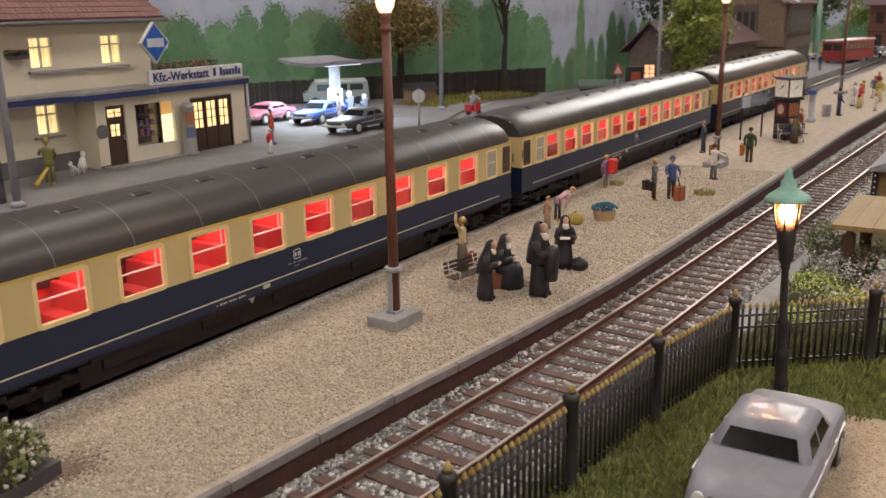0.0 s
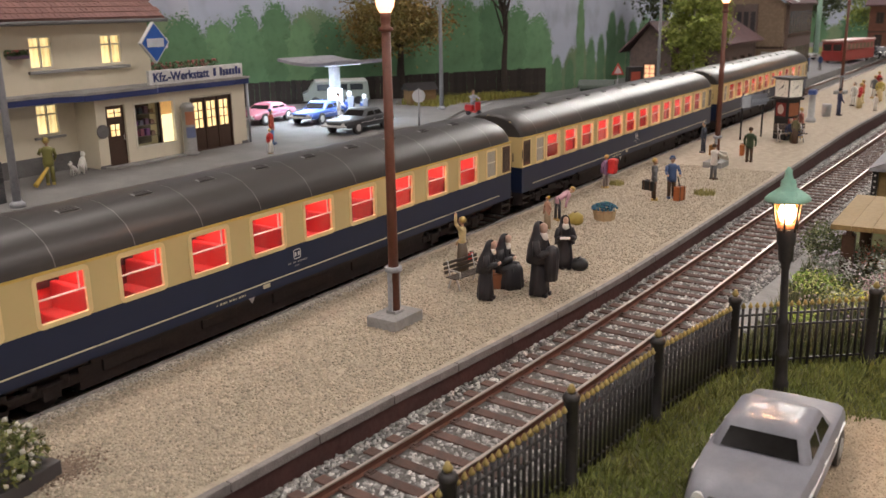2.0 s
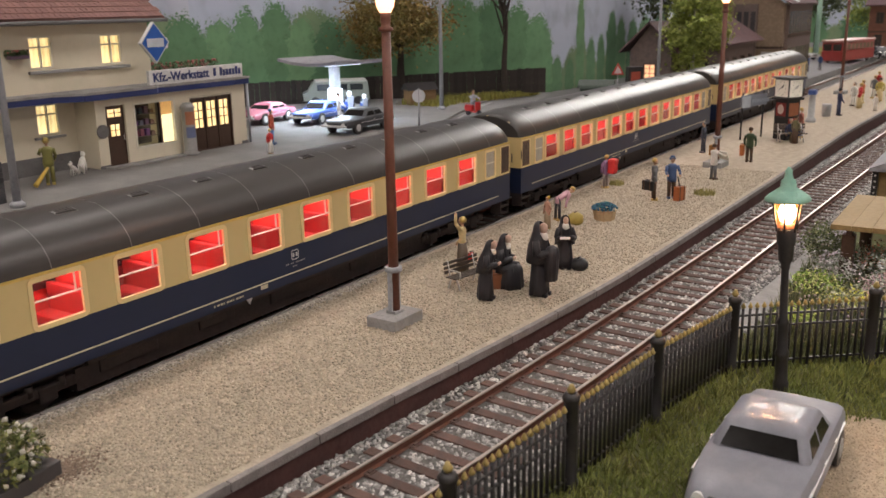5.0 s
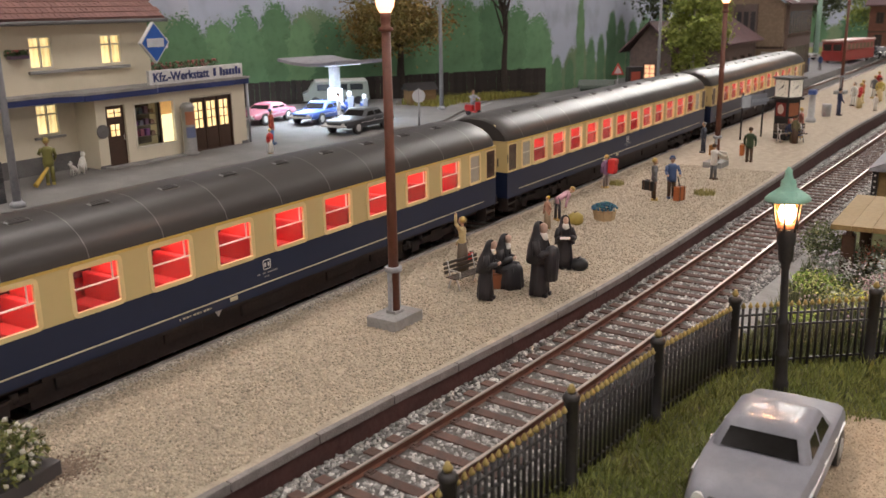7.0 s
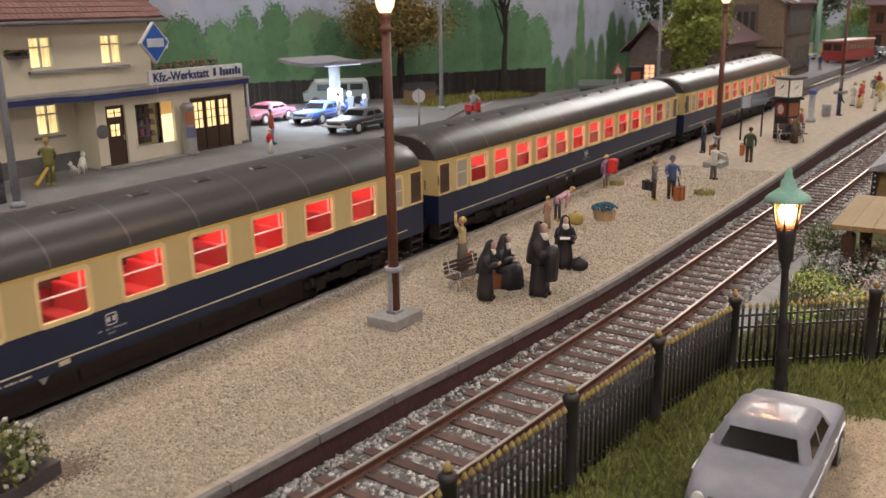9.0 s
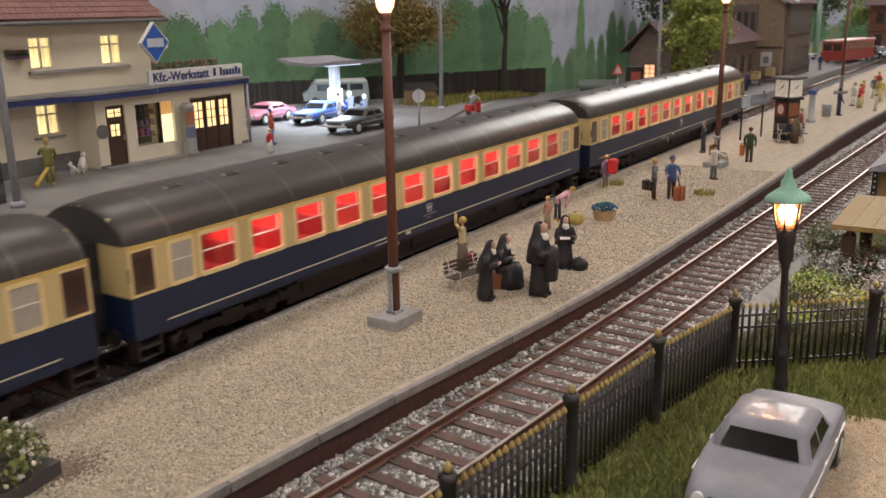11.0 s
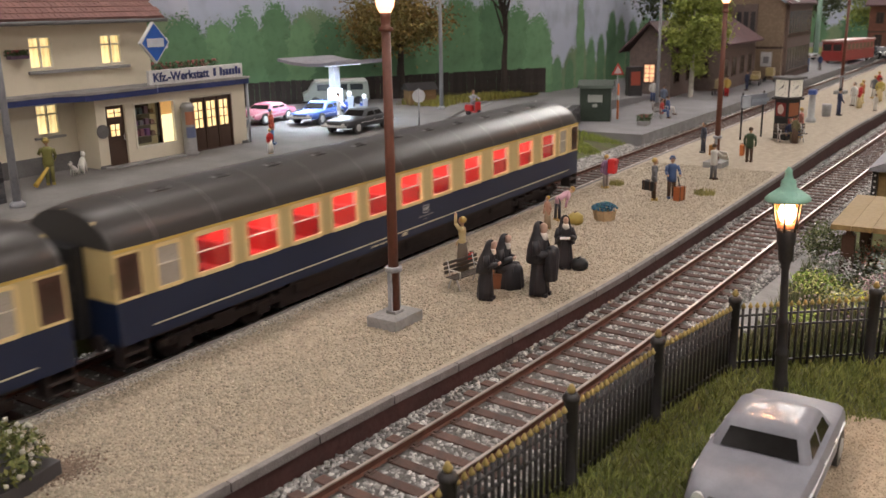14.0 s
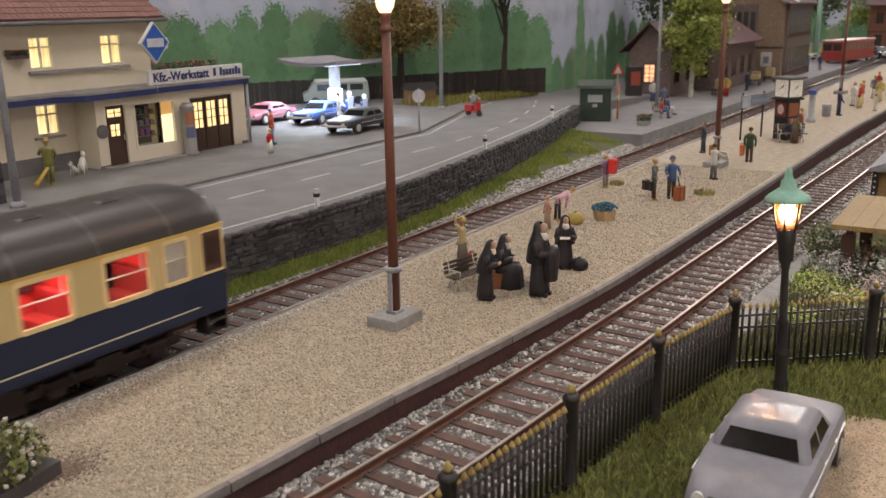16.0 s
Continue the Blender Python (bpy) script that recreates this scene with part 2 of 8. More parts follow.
M_ROOF = mat("coach_roof", (0.056, 0.052, 0.050), (0.055, 0.051, 0.049), 0.15, 0.35, rvar=0.02, grit=0.0)
M_ROOF.node_tree.nodes["Principled BSDF"].inputs["Specular IOR Level"].default_value = 0.28
M_SEAM = mat("roof_seam_grey", (0.20, 0.19, 0.18), (0.15, 0.145, 0.14), 1, 0.3, grit=0.2)
M_GOLD = mat("gold_line", (0.72, 0.52, 0.14), (0.65, 0.46, 0.12), 2, 0.4)
M_PALE = mat("pale_stripe", (0.68, 0.64, 0.46), (0.6, 0.56, 0.4), 2, 0.5)
M_FRAMEW = mat("window_frame_cream", (0.86, 0.68, 0.36), (0.84, 0.66, 0.34), 2, 0.3, metal=0.15, grit=0.06, rvar=0.03)
M_BAR = mat("window_bar_bright", (0.82, 0.76, 0.66), (0.75, 0.7, 0.6), 2, 0.35, metal=0.3)
M_UNDER = mat("underframe_black", (0.046, 0.033, 0.030), (0.030, 0.024, 0.023), 2, 0.6)
M_RED = mat("compartment_red", (0.80, 0.05, 0.045), (0.72, 0.04, 0.04), 1, 0.45)
M_REDD = mat("compartment_red_dark", (0.36, 0.02, 0.022), (0.28, 0.016, 0.018), 1, 0.4)
M_SEAT = mat("seat_red", (0.55, 0.03, 0.03), (0.45, 0.025, 0.028), 2, 0.6)
M_SEATD = mat("seat_red_dark", (0.42, 0.025, 0.027), (0.34, 0.02, 0.023), 2, 0.5)
M_STRIP = lamp_mat("coach_light_strip", (1.0, 0.74, 0.66), 11.0)
M_FROST = mat("frosted_pane", (0.46, 0.42, 0.36), (0.42, 0.38, 0.33), 2, 0.3)
M_DOORB = mat("coach_door_brown", (0.10, 0.045, 0.035), (0.08, 0.04, 0.03), 2, 0.35)
M_RUBBER = mat("gangway_rubber", (0.018, 0.018, 0.02), None, 3, 0.7)
M_WHITE = mat("white_print", (0.75, 0.75, 0.74), (0.65, 0.65, 0.64), 4, 0.6)
M_GLASS = glass_mat("pane_glass")
M_PLASTER = mat("cream_plaster", (0.71, 0.645, 0.51), (0.67, 0.61, 0.475), 0.5, 0.9, bump=0.2, grit=0.15)
M_TILE = mat("roof_tile_red", (0.245, 0.12, 0.105), (0.19, 0.098, 0.088), 0.8, 0.8, bump=0.4, rnd=0.12)
M_BLUEBAND = mat("blue_band", (0.03, 0.045, 0.17), (0.025, 0.04, 0.14), 1, 0.5)
M_WINLIT = curtain_mat("lit_curtain", (1.0, 0.66, 0.24), (1.0, 0.82, 0.45), 0.55, 1.15)
M_SHEDLIT = curtain_mat("shed_pane_glow", (1.0, 0.50, 0.24), (1.0, 0.62, 0.36), 0.6, 0.95)
M_WINFR = mat("white_window_frame", (0.74, 0.70, 0.58), (0.66, 0.62, 0.52), 3, 0.6)
M_DARKWOOD = mat("dark_wood", (0.075, 0.04, 0.025), (0.05, 0.028, 0.02), 3, 0.6, wave=6)
M_SOCKLE = mat("sockle_grey", (0.17, 0.165, 0.165), (0.13, 0.125, 0.125), 2, 0.9, bump=0.4)
M_POST = mat("post_brown", (0.17, 0.058, 0.034), (0.13, 0.045, 0.03), 1.5, 0.5)
M_CONC = mat("concrete", (0.34, 0.335, 0.33), (0.26, 0.255, 0.25), 2, 0.85, bump=0.5)
M_IRON = mat("black_iron", (0.024, 0.022, 0.025), (0.034, 0.031, 0.031), 3, 0.42)
M_GOLDTIP = mat("brass_tip", (0.50, 0.38, 0.14), (0.32, 0.25, 0.10), 6, 0.5, metal=0.4)
M_PATINA = mat("green_patina", (0.29, 0.52, 0.42), (0.21, 0.42, 0.33), 4, 0.55)
M_BULB = lamp_mat("warm_bulb", (1.0, 0.60, 0.36), 130.0)
M_LANT = glass_mat("lantern_glow", (1.0, 0.62, 0.4), 0.15)
_nt = M_LANT.node_tree
_em, _ad = _nt.nodes.new("ShaderNodeEmission"), _nt.nodes.new("ShaderNodeAddShader")
_em.inputs[0].default_value, _em.inputs[1].default_value = (1.0, 0.27, 0.08, 1), 0.6
_nt.links.new(_nt.nodes["Mix Shader"].outputs[0], _ad.inputs[0])
_nt.links.new(_em.outputs[0], _ad.inputs[1])
_nt.links.new(_ad.outputs[0], _nt.nodes["Material Output"].inputs["Surface"])
M_GREYPOST = mat("grey_post", (0.36, 0.37, 0.40), (0.3, 0.31, 0.33), 1, 0.5)

# ---- hall ----
def hall():
    x0, x1, y0, y1, z0, z1 = -520, 900, -420, 520, -87, 200
    for name, b in (("floor", (x0, x1, y0, y1, z0 - 10, z0)), ("ceiling", (x0, x1, y0, y1, z1, z1 + 10)),
                    ("wall_north", (x0, x1, y1, y1 + 10, z0, z1)), ("wall_south", (x0, x1, y0 - 10, y0, z0, z1)),
                    ("wall_east", (x1, x1 + 10, y0, y1, z0, z1)), ("wall_west", (x0 - 10, x0, y0, y1, z0, z1))):
        o = part(name, box(B(), *b), M_FLOORH if name == "floor" else M_WALLP)
        tagged(o, "plain pale exhibition hall " + name.split("_")[0], name.split("_")[0], "", "structure")
    first = None
    spots = [(x, y) for x in (-290, -100, 90) for y in (-280, -100, 80)]
    for px, py in spots:
        at = P(px, py, z1 - 3)
        if first:
            copy_thing(first, at)
            continue
        first = thing("ceiling_light", at, "long glowing ceiling light panel of the hall", "light", "ceiling lights")
        b = B()
        for s in (-1, 1):
            box(b, -55, 55, s * 22 - 1, s * 22 + 1, -1, 3)
            box(b, s * 55 - 1, s * 55 + 1, -21, 21, -1, 3)
        part("frame", b, M_ALU, first)
        part("diffuser", box(B(), -54, 54, -21, 21, 0, 1), M_PANEL, first)
    first = None
    for px, py in ((430, 15), (430, 85), (570, 15), (570, 85)):
        at = P(px, py, z1 - 3)
        if first:
            copy_thing(first, at)
            continue
        first = thing("flood_light", at, "bright white flood light under the hall ceiling", "light", "flood lights")
        part("housing", box(B(), -50, 50, -24, 24, 0.5, 3), M_ALU, first)
        part("diffuser", box(B(), -48, 48, -22, 22, -0.5, 0.5), M_FLOOD, first)


# ---- ground ----
def z_road(x):
    return Z_ROAD - 1.0 * float(np.clip((x - 24) / 22, 0, 1)) ** 1.0


def ground():
    # table board under everything
    o = part("ground", box(B(), -150, 190, -40, 90, -3.0, -0.62), M_SOIL)
    tagged(o, "layout base board with dark scenic soil", "ground", "", "structure")
    o = part("layout_table", box(B(), -146, 186, -36, 86, -87, -3.004), M_BOARD)
    tagged(o, "plain closed wooden table under the layout", "table", "", "structure")
    # ballast beds
    for f, nm in ((far_track, "ballast_bed"), (near_track, "ballast_bed")):
        b = B()
        xs = span(-110, 150, 4)
        ribbon(b, xs, lambda x: f(x) - 2.3, lambda x: f(x) - 1.5, lambda x: -0.6, lambda x: -0.2)
        ribbon(b, xs, lambda x: f(x) - 1.5, lambda x: f(x) + 1.5, lambda x: -0.2, lambda x: -0.2)
        ribbon(b, xs, lambda x: f(x) + 1.5, lambda x: f(x) + 2.3, lambda x: -0.2, lambda x: -0.6)
        tagged(part(nm, b, M_BED), "grey ballast bed under the track", "ballast", "", "structure")
    # island platform
    b = B()
    xs = span(-60, 130, 1.5)
    ribbon(b, xs, lambda x: plat_right(x) + 0.13, lambda x: plat_left(x) - 0.13, lambda x: Z_PLAT, lambda x: Z_PLAT)
    pl = tagged(part("platform", b, M_GRAVEL), "island platform of fine beige gravel with a dark face", "platform", "", "structure")
    b = ribbon(B(), xs, lambda x: plat_right(x) + 0.06, lambda x: plat_right(x) + 0.06, lambda x: -0.6, lambda x: Z_PLAT - 0.12)
    part("platform_face", b, M_FACE, pl, "dark red-brown platform face")
    b = ribbon(B(), xs, lambda x: plat_left(x) - 0.06, lambda x: plat_left(x) - 0.06, lambda x: Z_PLAT - 0.12, lambda x: -0.6)
    part("platform_face", b, M_FACE, pl, "dark red-brown platform face")
    # kerb stones
    for f, s in ((plat_right, 1), (plat_left, -1)):
        k = 0
        for x in span(-30, 62, 2.0)[:-1]:
            ang = math.atan2(f(x + 2) - f(x), 2)
            b = box(B(), 0.012, math.hypot(2, f(x + 2) - f(x)) - 0.012, min(0, s * 0.14), max(0, s * 0.14), -0.16, 0.02, bevel=0.02)
            part("kerb", b, M_KERB, pl, at=P(x, f(x), Z_PLAT, math.degrees(ang)))
    # road, forecourt and the station ground as one raised sheet
    b = B()
    xs = span(-110, 30, 2)
    ribbon(b, xs, lambda x: wall_line(x) + 0.1, lambda x: 9.75 + 0.02 * max(0, x) if x < 12 else 9.9 + 0.33 * (x - 12), z_road, z_road)
    ribbon(b, span(23.5, 60, 3), lambda x: max(9.0, wall_line(x) + 0.1) if x < 30 else 9.0, lambda x: max(9.0, wall_line(x) + 0.1) if x < 30 else 9.0, lambda x: 0.0, z_road)
    xs2 = span(30, 140, 4)
    ribbon(b, xs2, lambda x: 9.0, lambda x: 15.8 + 0.25 * (x - 30), z_road, z_road)
    tagged(part("road", b, M_ROAD), "grey asphalt road with white markings", "road", "", "structure")
    b = B()
    ribbon(b, span(-110, 12, 3) , lambda x: 9.75 + 0.02 * max(0, x), lambda x: 60, lambda x: Z_ROAD + 0.1, lambda x: Z_ROAD + 0.1)
    ribbon(b, span(12, 30, 2), lambda x: 9.9 + 0.33 * (x - 12), lambda x: 60, lambda x: z_road(x) + 0.1, lambda x: z_road(x) + 0.1)
    ribbon(b, span(30, 140, 4), lambda x: 15.8 + 0.25 * (x - 30), lambda x: 60, lambda x: z_road(x) + 0.1, lambda x: z_road(x) + 0.1)
    ribbon(b, span(-110, 12, 3), lambda x: 9.75 + 0.02 * max(0, x), lambda x: 9.75 + 0.02 * max(0, x), lambda x: Z_ROAD - 0.1, lambda x: Z_ROAD + 0.1)
    ribbon(b, span(12, 30, 2), lambda x: 9.9 + 0.33 * (x - 12), lambda x: 9.9 + 0.33 * (x - 12), lambda x: z_road(x) - 0.1, lambda x: z_road(x) + 0.1)
    ribbon(b, span(30, 140, 4), lambda x: 15.8 + 0.25 * (x - 30), lambda x: 15.8 + 0.25 * (x - 30), lambda x: z_road(x) - 0.1, lambda x: z_road(x) + 0.1)
    tagged(part("pavement", b, M_PAVE), "grey paved forecourt of the filling station", "pavement", "", "structure")
    # station platform
    b = B()
    xs = span(23.5, 140, 3)
    e = lambda x: far_track(x) + 1.6
    ribbon(b, xs, e, lambda x: 14, lambda x: 0.4, lambda x: 0.4)
    ribbon(b, xs, e, e, lambda x: -0.6, lambda x: 0.4, 1)
    v = [b.verts.new(c) for c in ((23.5, e(23.5), -0.6), (23.5, 14, -0.6), (23.5, 14, 0.4), (23.5, e(23.5), 0.4))]
    b.faces.new(v)
    tagged(part("station_platform", b, [mat("station_paving", (0.27, 0.265, 0.28), (0.22, 0.215, 0.225), 0.7, 0.85, bump=0.25, fine=18), M_CONC]), "grey paved station platform with a concrete edge", "platform", "", "structure")
    # embankment between the wall and the far track
    b = B()
    ribbon(b, span(-110, 27, 1.5), lambda x: far_track(x) + 1.7, lambda x: wall_line(x) + 0.05, lambda x: -0.32, lambda x: 0.12 + 0.3 * max(0, min(1, (x - 12) / 10)))
    tagged(part("embankment", b, M_SOIL), "grassy strip along the foot of the stone wall", "ground", "", "structure")
    # yard of the parked car
    b = B()
    ribbon(b, span(-110, 150, 2), lambda x: -40, lambda x: near_track(x) - 2.0, lambda x: 0.0, lambda x: 0.0 if x < 0 else -0.1)
    tagged(part("yard", b, M_SOIL), "green garden ground beside the near track", "ground", "", "structure")


# ---- tracks ----
def track(f, x0, x1, near, label):
    b = B()
    xs = span(x0, x1, 2.0)
    for s in (-1, 1):
        c = lambda x, s=s: f(x) + s * 0.752
        for w, za, zb, mi in ((0.030, -0.02, 0.0, 0), ):
            ribbon(b, xs, lambda x: c(x) - w, lambda x: c(x) + w, lambda x: 0.0, lambda x: 0.0, 0)
            ribbon(b, xs, lambda x: c(x) - w, lambda x: c(x) - w, lambda x: -0.03, lambda x: 0.0, 0)
            ribbon(b, xs, lambda x: c(x) + w, lambda x: c(x) + w, lambda x: 0.0, lambda x: -0.03, 0)
            ribbon(b, xs, lambda x: c(x) - 0.012, lambda x: c(x) - 0.036, lambda x: -0.15, lambda x: -0.03, 1)
            ribbon(b, xs, lambda x: c(x) + 0.036, lambda x: c(x) + 0.012, lambda x: -0.03, lambda x: -0.15, 1)
            ribbon(b, xs, lambda x: c(x) - 0.075, lambda x: c(x) - 0.012, lambda x: -0.165, lambda x: -0.14, 1)
            ribbon(b, xs, lambda x: c(x) + 0.012, lambda x: c(x) + 0.075, lambda x: -0.14, lambda x: -0.165, 1)
    t = tagged(part("rails", b, [M_RAIL, M_RUST]), label, "railway track", "", "structure")
    base = None
    n = 0
    for x in [near[0] + 0.62 * i for i in range(int((near[1] - near[0]) / 0.62))]:
        ang = math.degrees(math.atan2(f(x + 0.5) - f(x - 0.5), 1))
        if base is None:
            bb = box(B(), -0.12, 0.12, -1.28, 1.28, -0.30, -0.165, bevel=0.015)
            for s in (-1, 1):
                box(bb, -0.11, 0.11, s * 0.752 - 0.17, s * 0.752 + 0.17, -0.165, -0.148)
                for k in (-1, 1):
                    box(bb, -0.05, 0.05, s * 0.752 + k * 0.11 - 0.03, s * 0.752 + k * 0.11 + 0.03, -0.15, -0.115)
            base = part("sleeper", bb, M_SLEEPER, t, at=P(x, f(x), 0, ang))
        else:
            share("sleeper", base, t, P(x, f(x), 0, ang))


def rock_field(name, f, x0, x1, n, seed, side=None, x_sl=-17):
    rs = np.random.RandomState(seed)
    u = rs.uniform(0, 1, n) ** 1.35
    x = x0 + (x1 - x0) * u
    off = rs.uniform(-2.2, 2.2, n) if side is None else rs.uniform(side[0], side[1], n)
    y = np.array([f(a) for a in x]) + off
    z = np.where(np.abs(off) < 1.5, -0.2, -0.2 - 0.5 * (np.abs(off) - 1.5))
    ph = (x - x_sl) / 0.62
    on_sl = np.abs(ph - np.round(ph)) * 0.62 < 0.15
    keep = (np.abs(np.abs(off) - 0.752) > 0.13) & ~(on_sl & (np.abs(off) < 1.3) & (rs.uniform(0, 1, n) < 0.88))
    z = np.where(np.abs(off) < 1.3, z - 0.03, z)
    if side is not None:
        gap = np.array([wall_line(a) for a in x]) - np.array([f(a) for a in x]) - 1.65
        z = np.where(off > 1.6, -0.31 + (0.44 + 0.3 * np.clip((x - 12) / 10, 0, 1)) * (off - 1.65) / np.maximum(gap, 0.2), z)
        keep &= off < gap + 1.6
    x, y, z = x[keep], y[keep], z[keep]
    r = rs.uniform(0.03, 0.07, len(x))
    sz = np.stack([r * rs.uniform(0.8, 1.3, len(x)), r, r * rs.uniform(0.6, 1.0, len(x))], 1)
    return scatter(name, OCTA_V, OCTA_F, np.stack([x, y, z + r * 0.3], 1), rs.uniform(0, 6.28, len(x)), sz, rs.uniform(-0.6, 0.6, (len(x), 2)), M_STONE, "loose grey and white ballast stones between the sleepers", category="ballast")


# ---- coaches ----
WIN_FIRST = [0.045 + (i - 4.5) * 1.88 for i in range(10)]
WIN_SECOND = [(i - 5.5) * 1.573 for i in range(12)]
WIN_MIXED = [-8.5 + i * 1.57 for i in range(6)] + [1.03 + i * 1.88 for i in range(5)]


def coach(name, at, WIN, LC, mark):
    co = thing(name, at, "blue and cream express passenger coach with red-lit compartments", "railway coach", "train coaches")
    HB = LC / 2 - 0.33
    XT, XD = HB - 1.4, HB - 0.36
    XE = HB - 2.25
    W2 = 1.41
    b = B()
    holes = [(x - 0.54, x + 0.54) for x in WIN] + [(s * XT - 0.32, s * XT + 0.32) for s in (-1, 1)] + [(s * XD - 0.3, s * XD + 0.3) for s in (-1, 1)]
    holes.sort()
    for s in (-1, 1):
        y0, y1 = (-W2, -W2 + 0.07) if s < 0 else (W2 - 0.07, W2)
        box(b, -HB, HB, y0, y1, 0.93, 1.86, 1)
        box(b, -HB, HB, y0, y1, 1.86, 1.93, 0)
        box(b, -HB, HB, y0, y1, 2.82, 2.96, 0)
        x = -HB
        for h0, h1 in holes:
            box(b, x, h0, y0, y1, 1.93, 2.82, 0)
            x = h1
        box(b, x, HB, y0, y1, 1.93, 2.82, 0)
    for s in (-1, 1):
        xa, xb = (-HB - 0.0, -HB + 0.07) if s < 0 else (HB - 0.07, HB)
        prism(b, [(-W2 + 0.07, 1.86), (W2 - 0.07, 1.86), (W2 - 0.07, 2.96), (0.9, 3.5), (0, 3.7), (-0.9, 3.5), (-W2 + 0.07, 2.96)], xa, xb, 0, "x")
        prism(b, [(-W2 + 0.07, 0.93), (W2 - 0.07, 0.93), (W2 - 0.07, 1.86), (-W2 + 0.07, 1.86)], xa, xb, 1, "x")
    box(b, -HB + 0.07, HB - 0.07, -W2 + 0.07, W2 - 0.07, 0.93, 1.0, 1)
    part("body", b, [M_CREAM, M_BLUE], co)
    # lines on the side
    for s in (-1, 1):
        y = s * (W2 + 0.012)
        part("gutter_line", box(B(), -HB, HB, min(s * W2, y), max(s * W2, y), 2.905, 2.965), M_GOLD, co)
        part("waist_line", box(B(), -HB + 0.85, HB - 0.85, min(s * W2, y), max(s * W2, y), 1.155, 1.185), M_PALE, co)
    # roof
    b = B()
    prof = [(W2 + 0.02, 2.965), (W2 - 0.03, 3.15), (W2 - 0.22, 3.40), (W2 - 0.55, 3.62), (0.45, 3.76), (0, 3.80)]
    prof = prof + [(-y, z) for y, z in prof[-2::-1]]
    def smoothed(k):
        pts = [prof[0]]
        for a, c in zip(prof, prof[1:]):
            pts += [((a[0] + c[0]) / 2, (a[1] + c[1]) / 2), c]
        return pts
    pr = smoothed(1)
    stations = [(-HB - 0.02, 0.86, -0.12), (-HB + 0.15, 0.93, -0.05), (-HB + 0.6, 0.985, -0.01), (-HB + 1.2, 1, 0), (HB - 1.2, 1, 0), (HB - 0.6, 0.985, -0.01), (HB - 0.15, 0.93, -0.05), (HB + 0.02, 0.86, -0.12)]
    rings = []
    for x, sc, dz in stations:
        rings.append([b.verts.new((x, y * (0.5 + 0.5 * sc) if sc < 1 else y, 2.965 + (z - 2.965) * sc)) for y, z in pr])
    for r0, r1 in zip(rings, rings[1:]):
        for i in range(len(pr) - 1):
            f = b.faces.new((r0[i], r0[i + 1], r1[i + 1], r1[i]))
            f.smooth = True
    for r in (rings[0], rings[-1]):
        b.faces.new(r)
    bmesh.ops.recalc_face_normals(b, faces=b.faces[:])
    roof = part("roof", b, M_ROOF, co)
    # raised seams across the roof
    seam = None
    for x in span(-HB + 1.12, HB - 1.48, 1.88):
        if seam is None:
            b = B()
            for (ya, za), (yb, zb) in zip(pr, pr[1:]):
                v = [b.verts.new(c) for c in ((-0.012, ya * 1.003, za + 0.007), (0.012, ya * 1.003, za + 0.007), (0.012, yb * 1.003, zb + 0.007), (-0.012, yb * 1.003, zb + 0.007))]
                b.faces.new(v)
            seam = part("roof_seam", b, M_SEAM, roof, at=P(x, 0, 0))
        else:
            share("roof_seam", seam, roof, P(x, 0, 0))
    vent = None
    for i, x in enumerate(span(-HB + 2.2, HB - 2.2, 1.88)):
        at2 = P(x, -0.42, 3.748, 0, 10)
        if vent is None:
            b = box(B(), -0.22, 0.22, -0.09, 0.09, -0.04, 0.03, bevel=0.015)
            for k in (-0.12, -0.04, 0.04, 0.12):
                box(b, k - 0.015, k + 0.015, -0.1, 0.1, 0.0, 0.04)
            for k in (-1, 1):
                prism(b, [(k * 0.22, 0.0), (k * 0.22, 0.035), (k * 0.27, 0.0)], -0.06, 0.06, 1, "y")
            for k in (-1, 1):
                box(b, -0.25, 0.25, k * 0.12 - 0.006, k * 0.12 + 0.006, 0.0, 0.012, 2)
                box(b, k * 0.25 - 0.006, k * 0.25 + 0.006, -0.114, 0.114, 0.0, 0.012, 2)
            vent = part("roof_vent", b, [M_ROOF, paint(0.45, 0.45, 0.45), M_SEAM], roof, at=at2)
        else:
            share("roof_vent", vent, roof, at2)
    # windows
    wf = pane = bar = None
    for s in (-1, 1):
        for x in WIN:
            at2 = P(x, s * W2, 2.37, 0 if s < 0 else 180)
            if wf is None:
                wf = part("window", frame_ring(B(), 1.24, 1.04, 0.1, 0.075, 0.13, y0=-0.02), M_FRAMEW, co, "cream metal window frame", at=at2, smooth=False)
                pane = part("pane", box(B(), -0.54, 0.54, 0.03, 0.036, -0.43, 0.43), M_GLASS, wf)
                pane.visible_shadow = False
                b = box(B(), -0.53, 0.53, 0.0, 0.03, 0.03, 0.06)
                box(b, 0.37, 0.395, 0.0, 0.03, 0.065, 0.42)
                bar = part("sash_bar", b, M_BAR, wf)
            else:
                w = share("window", wf, co, at2)
                p2 = share("pane", pane, w, Matrix.Identity(4))
                p2.visible_shadow = False
                share("sash_bar", bar, w, Matrix.Identity(4))
        for e in (-1, 1):
            w = part("toilet_window", frame_ring(B(), 0.76, 1.02, 0.085, 0.06, 0.1, y0=-0.02), M_FRAMEW, co, at=P(e * XT, s * W2, 2.37, 0 if s < 0 else 180))
            b = box(B(), -0.31, 0.31, 0.01, 0.03, -0.43, 0.43)
            part("pane", b, M_FROST, w, "frosted white pane")
            part("sash_bar", box(B(), -0.3, 0.3, -0.01, 0.012, 0.03, 0.06), M_BAR, w)
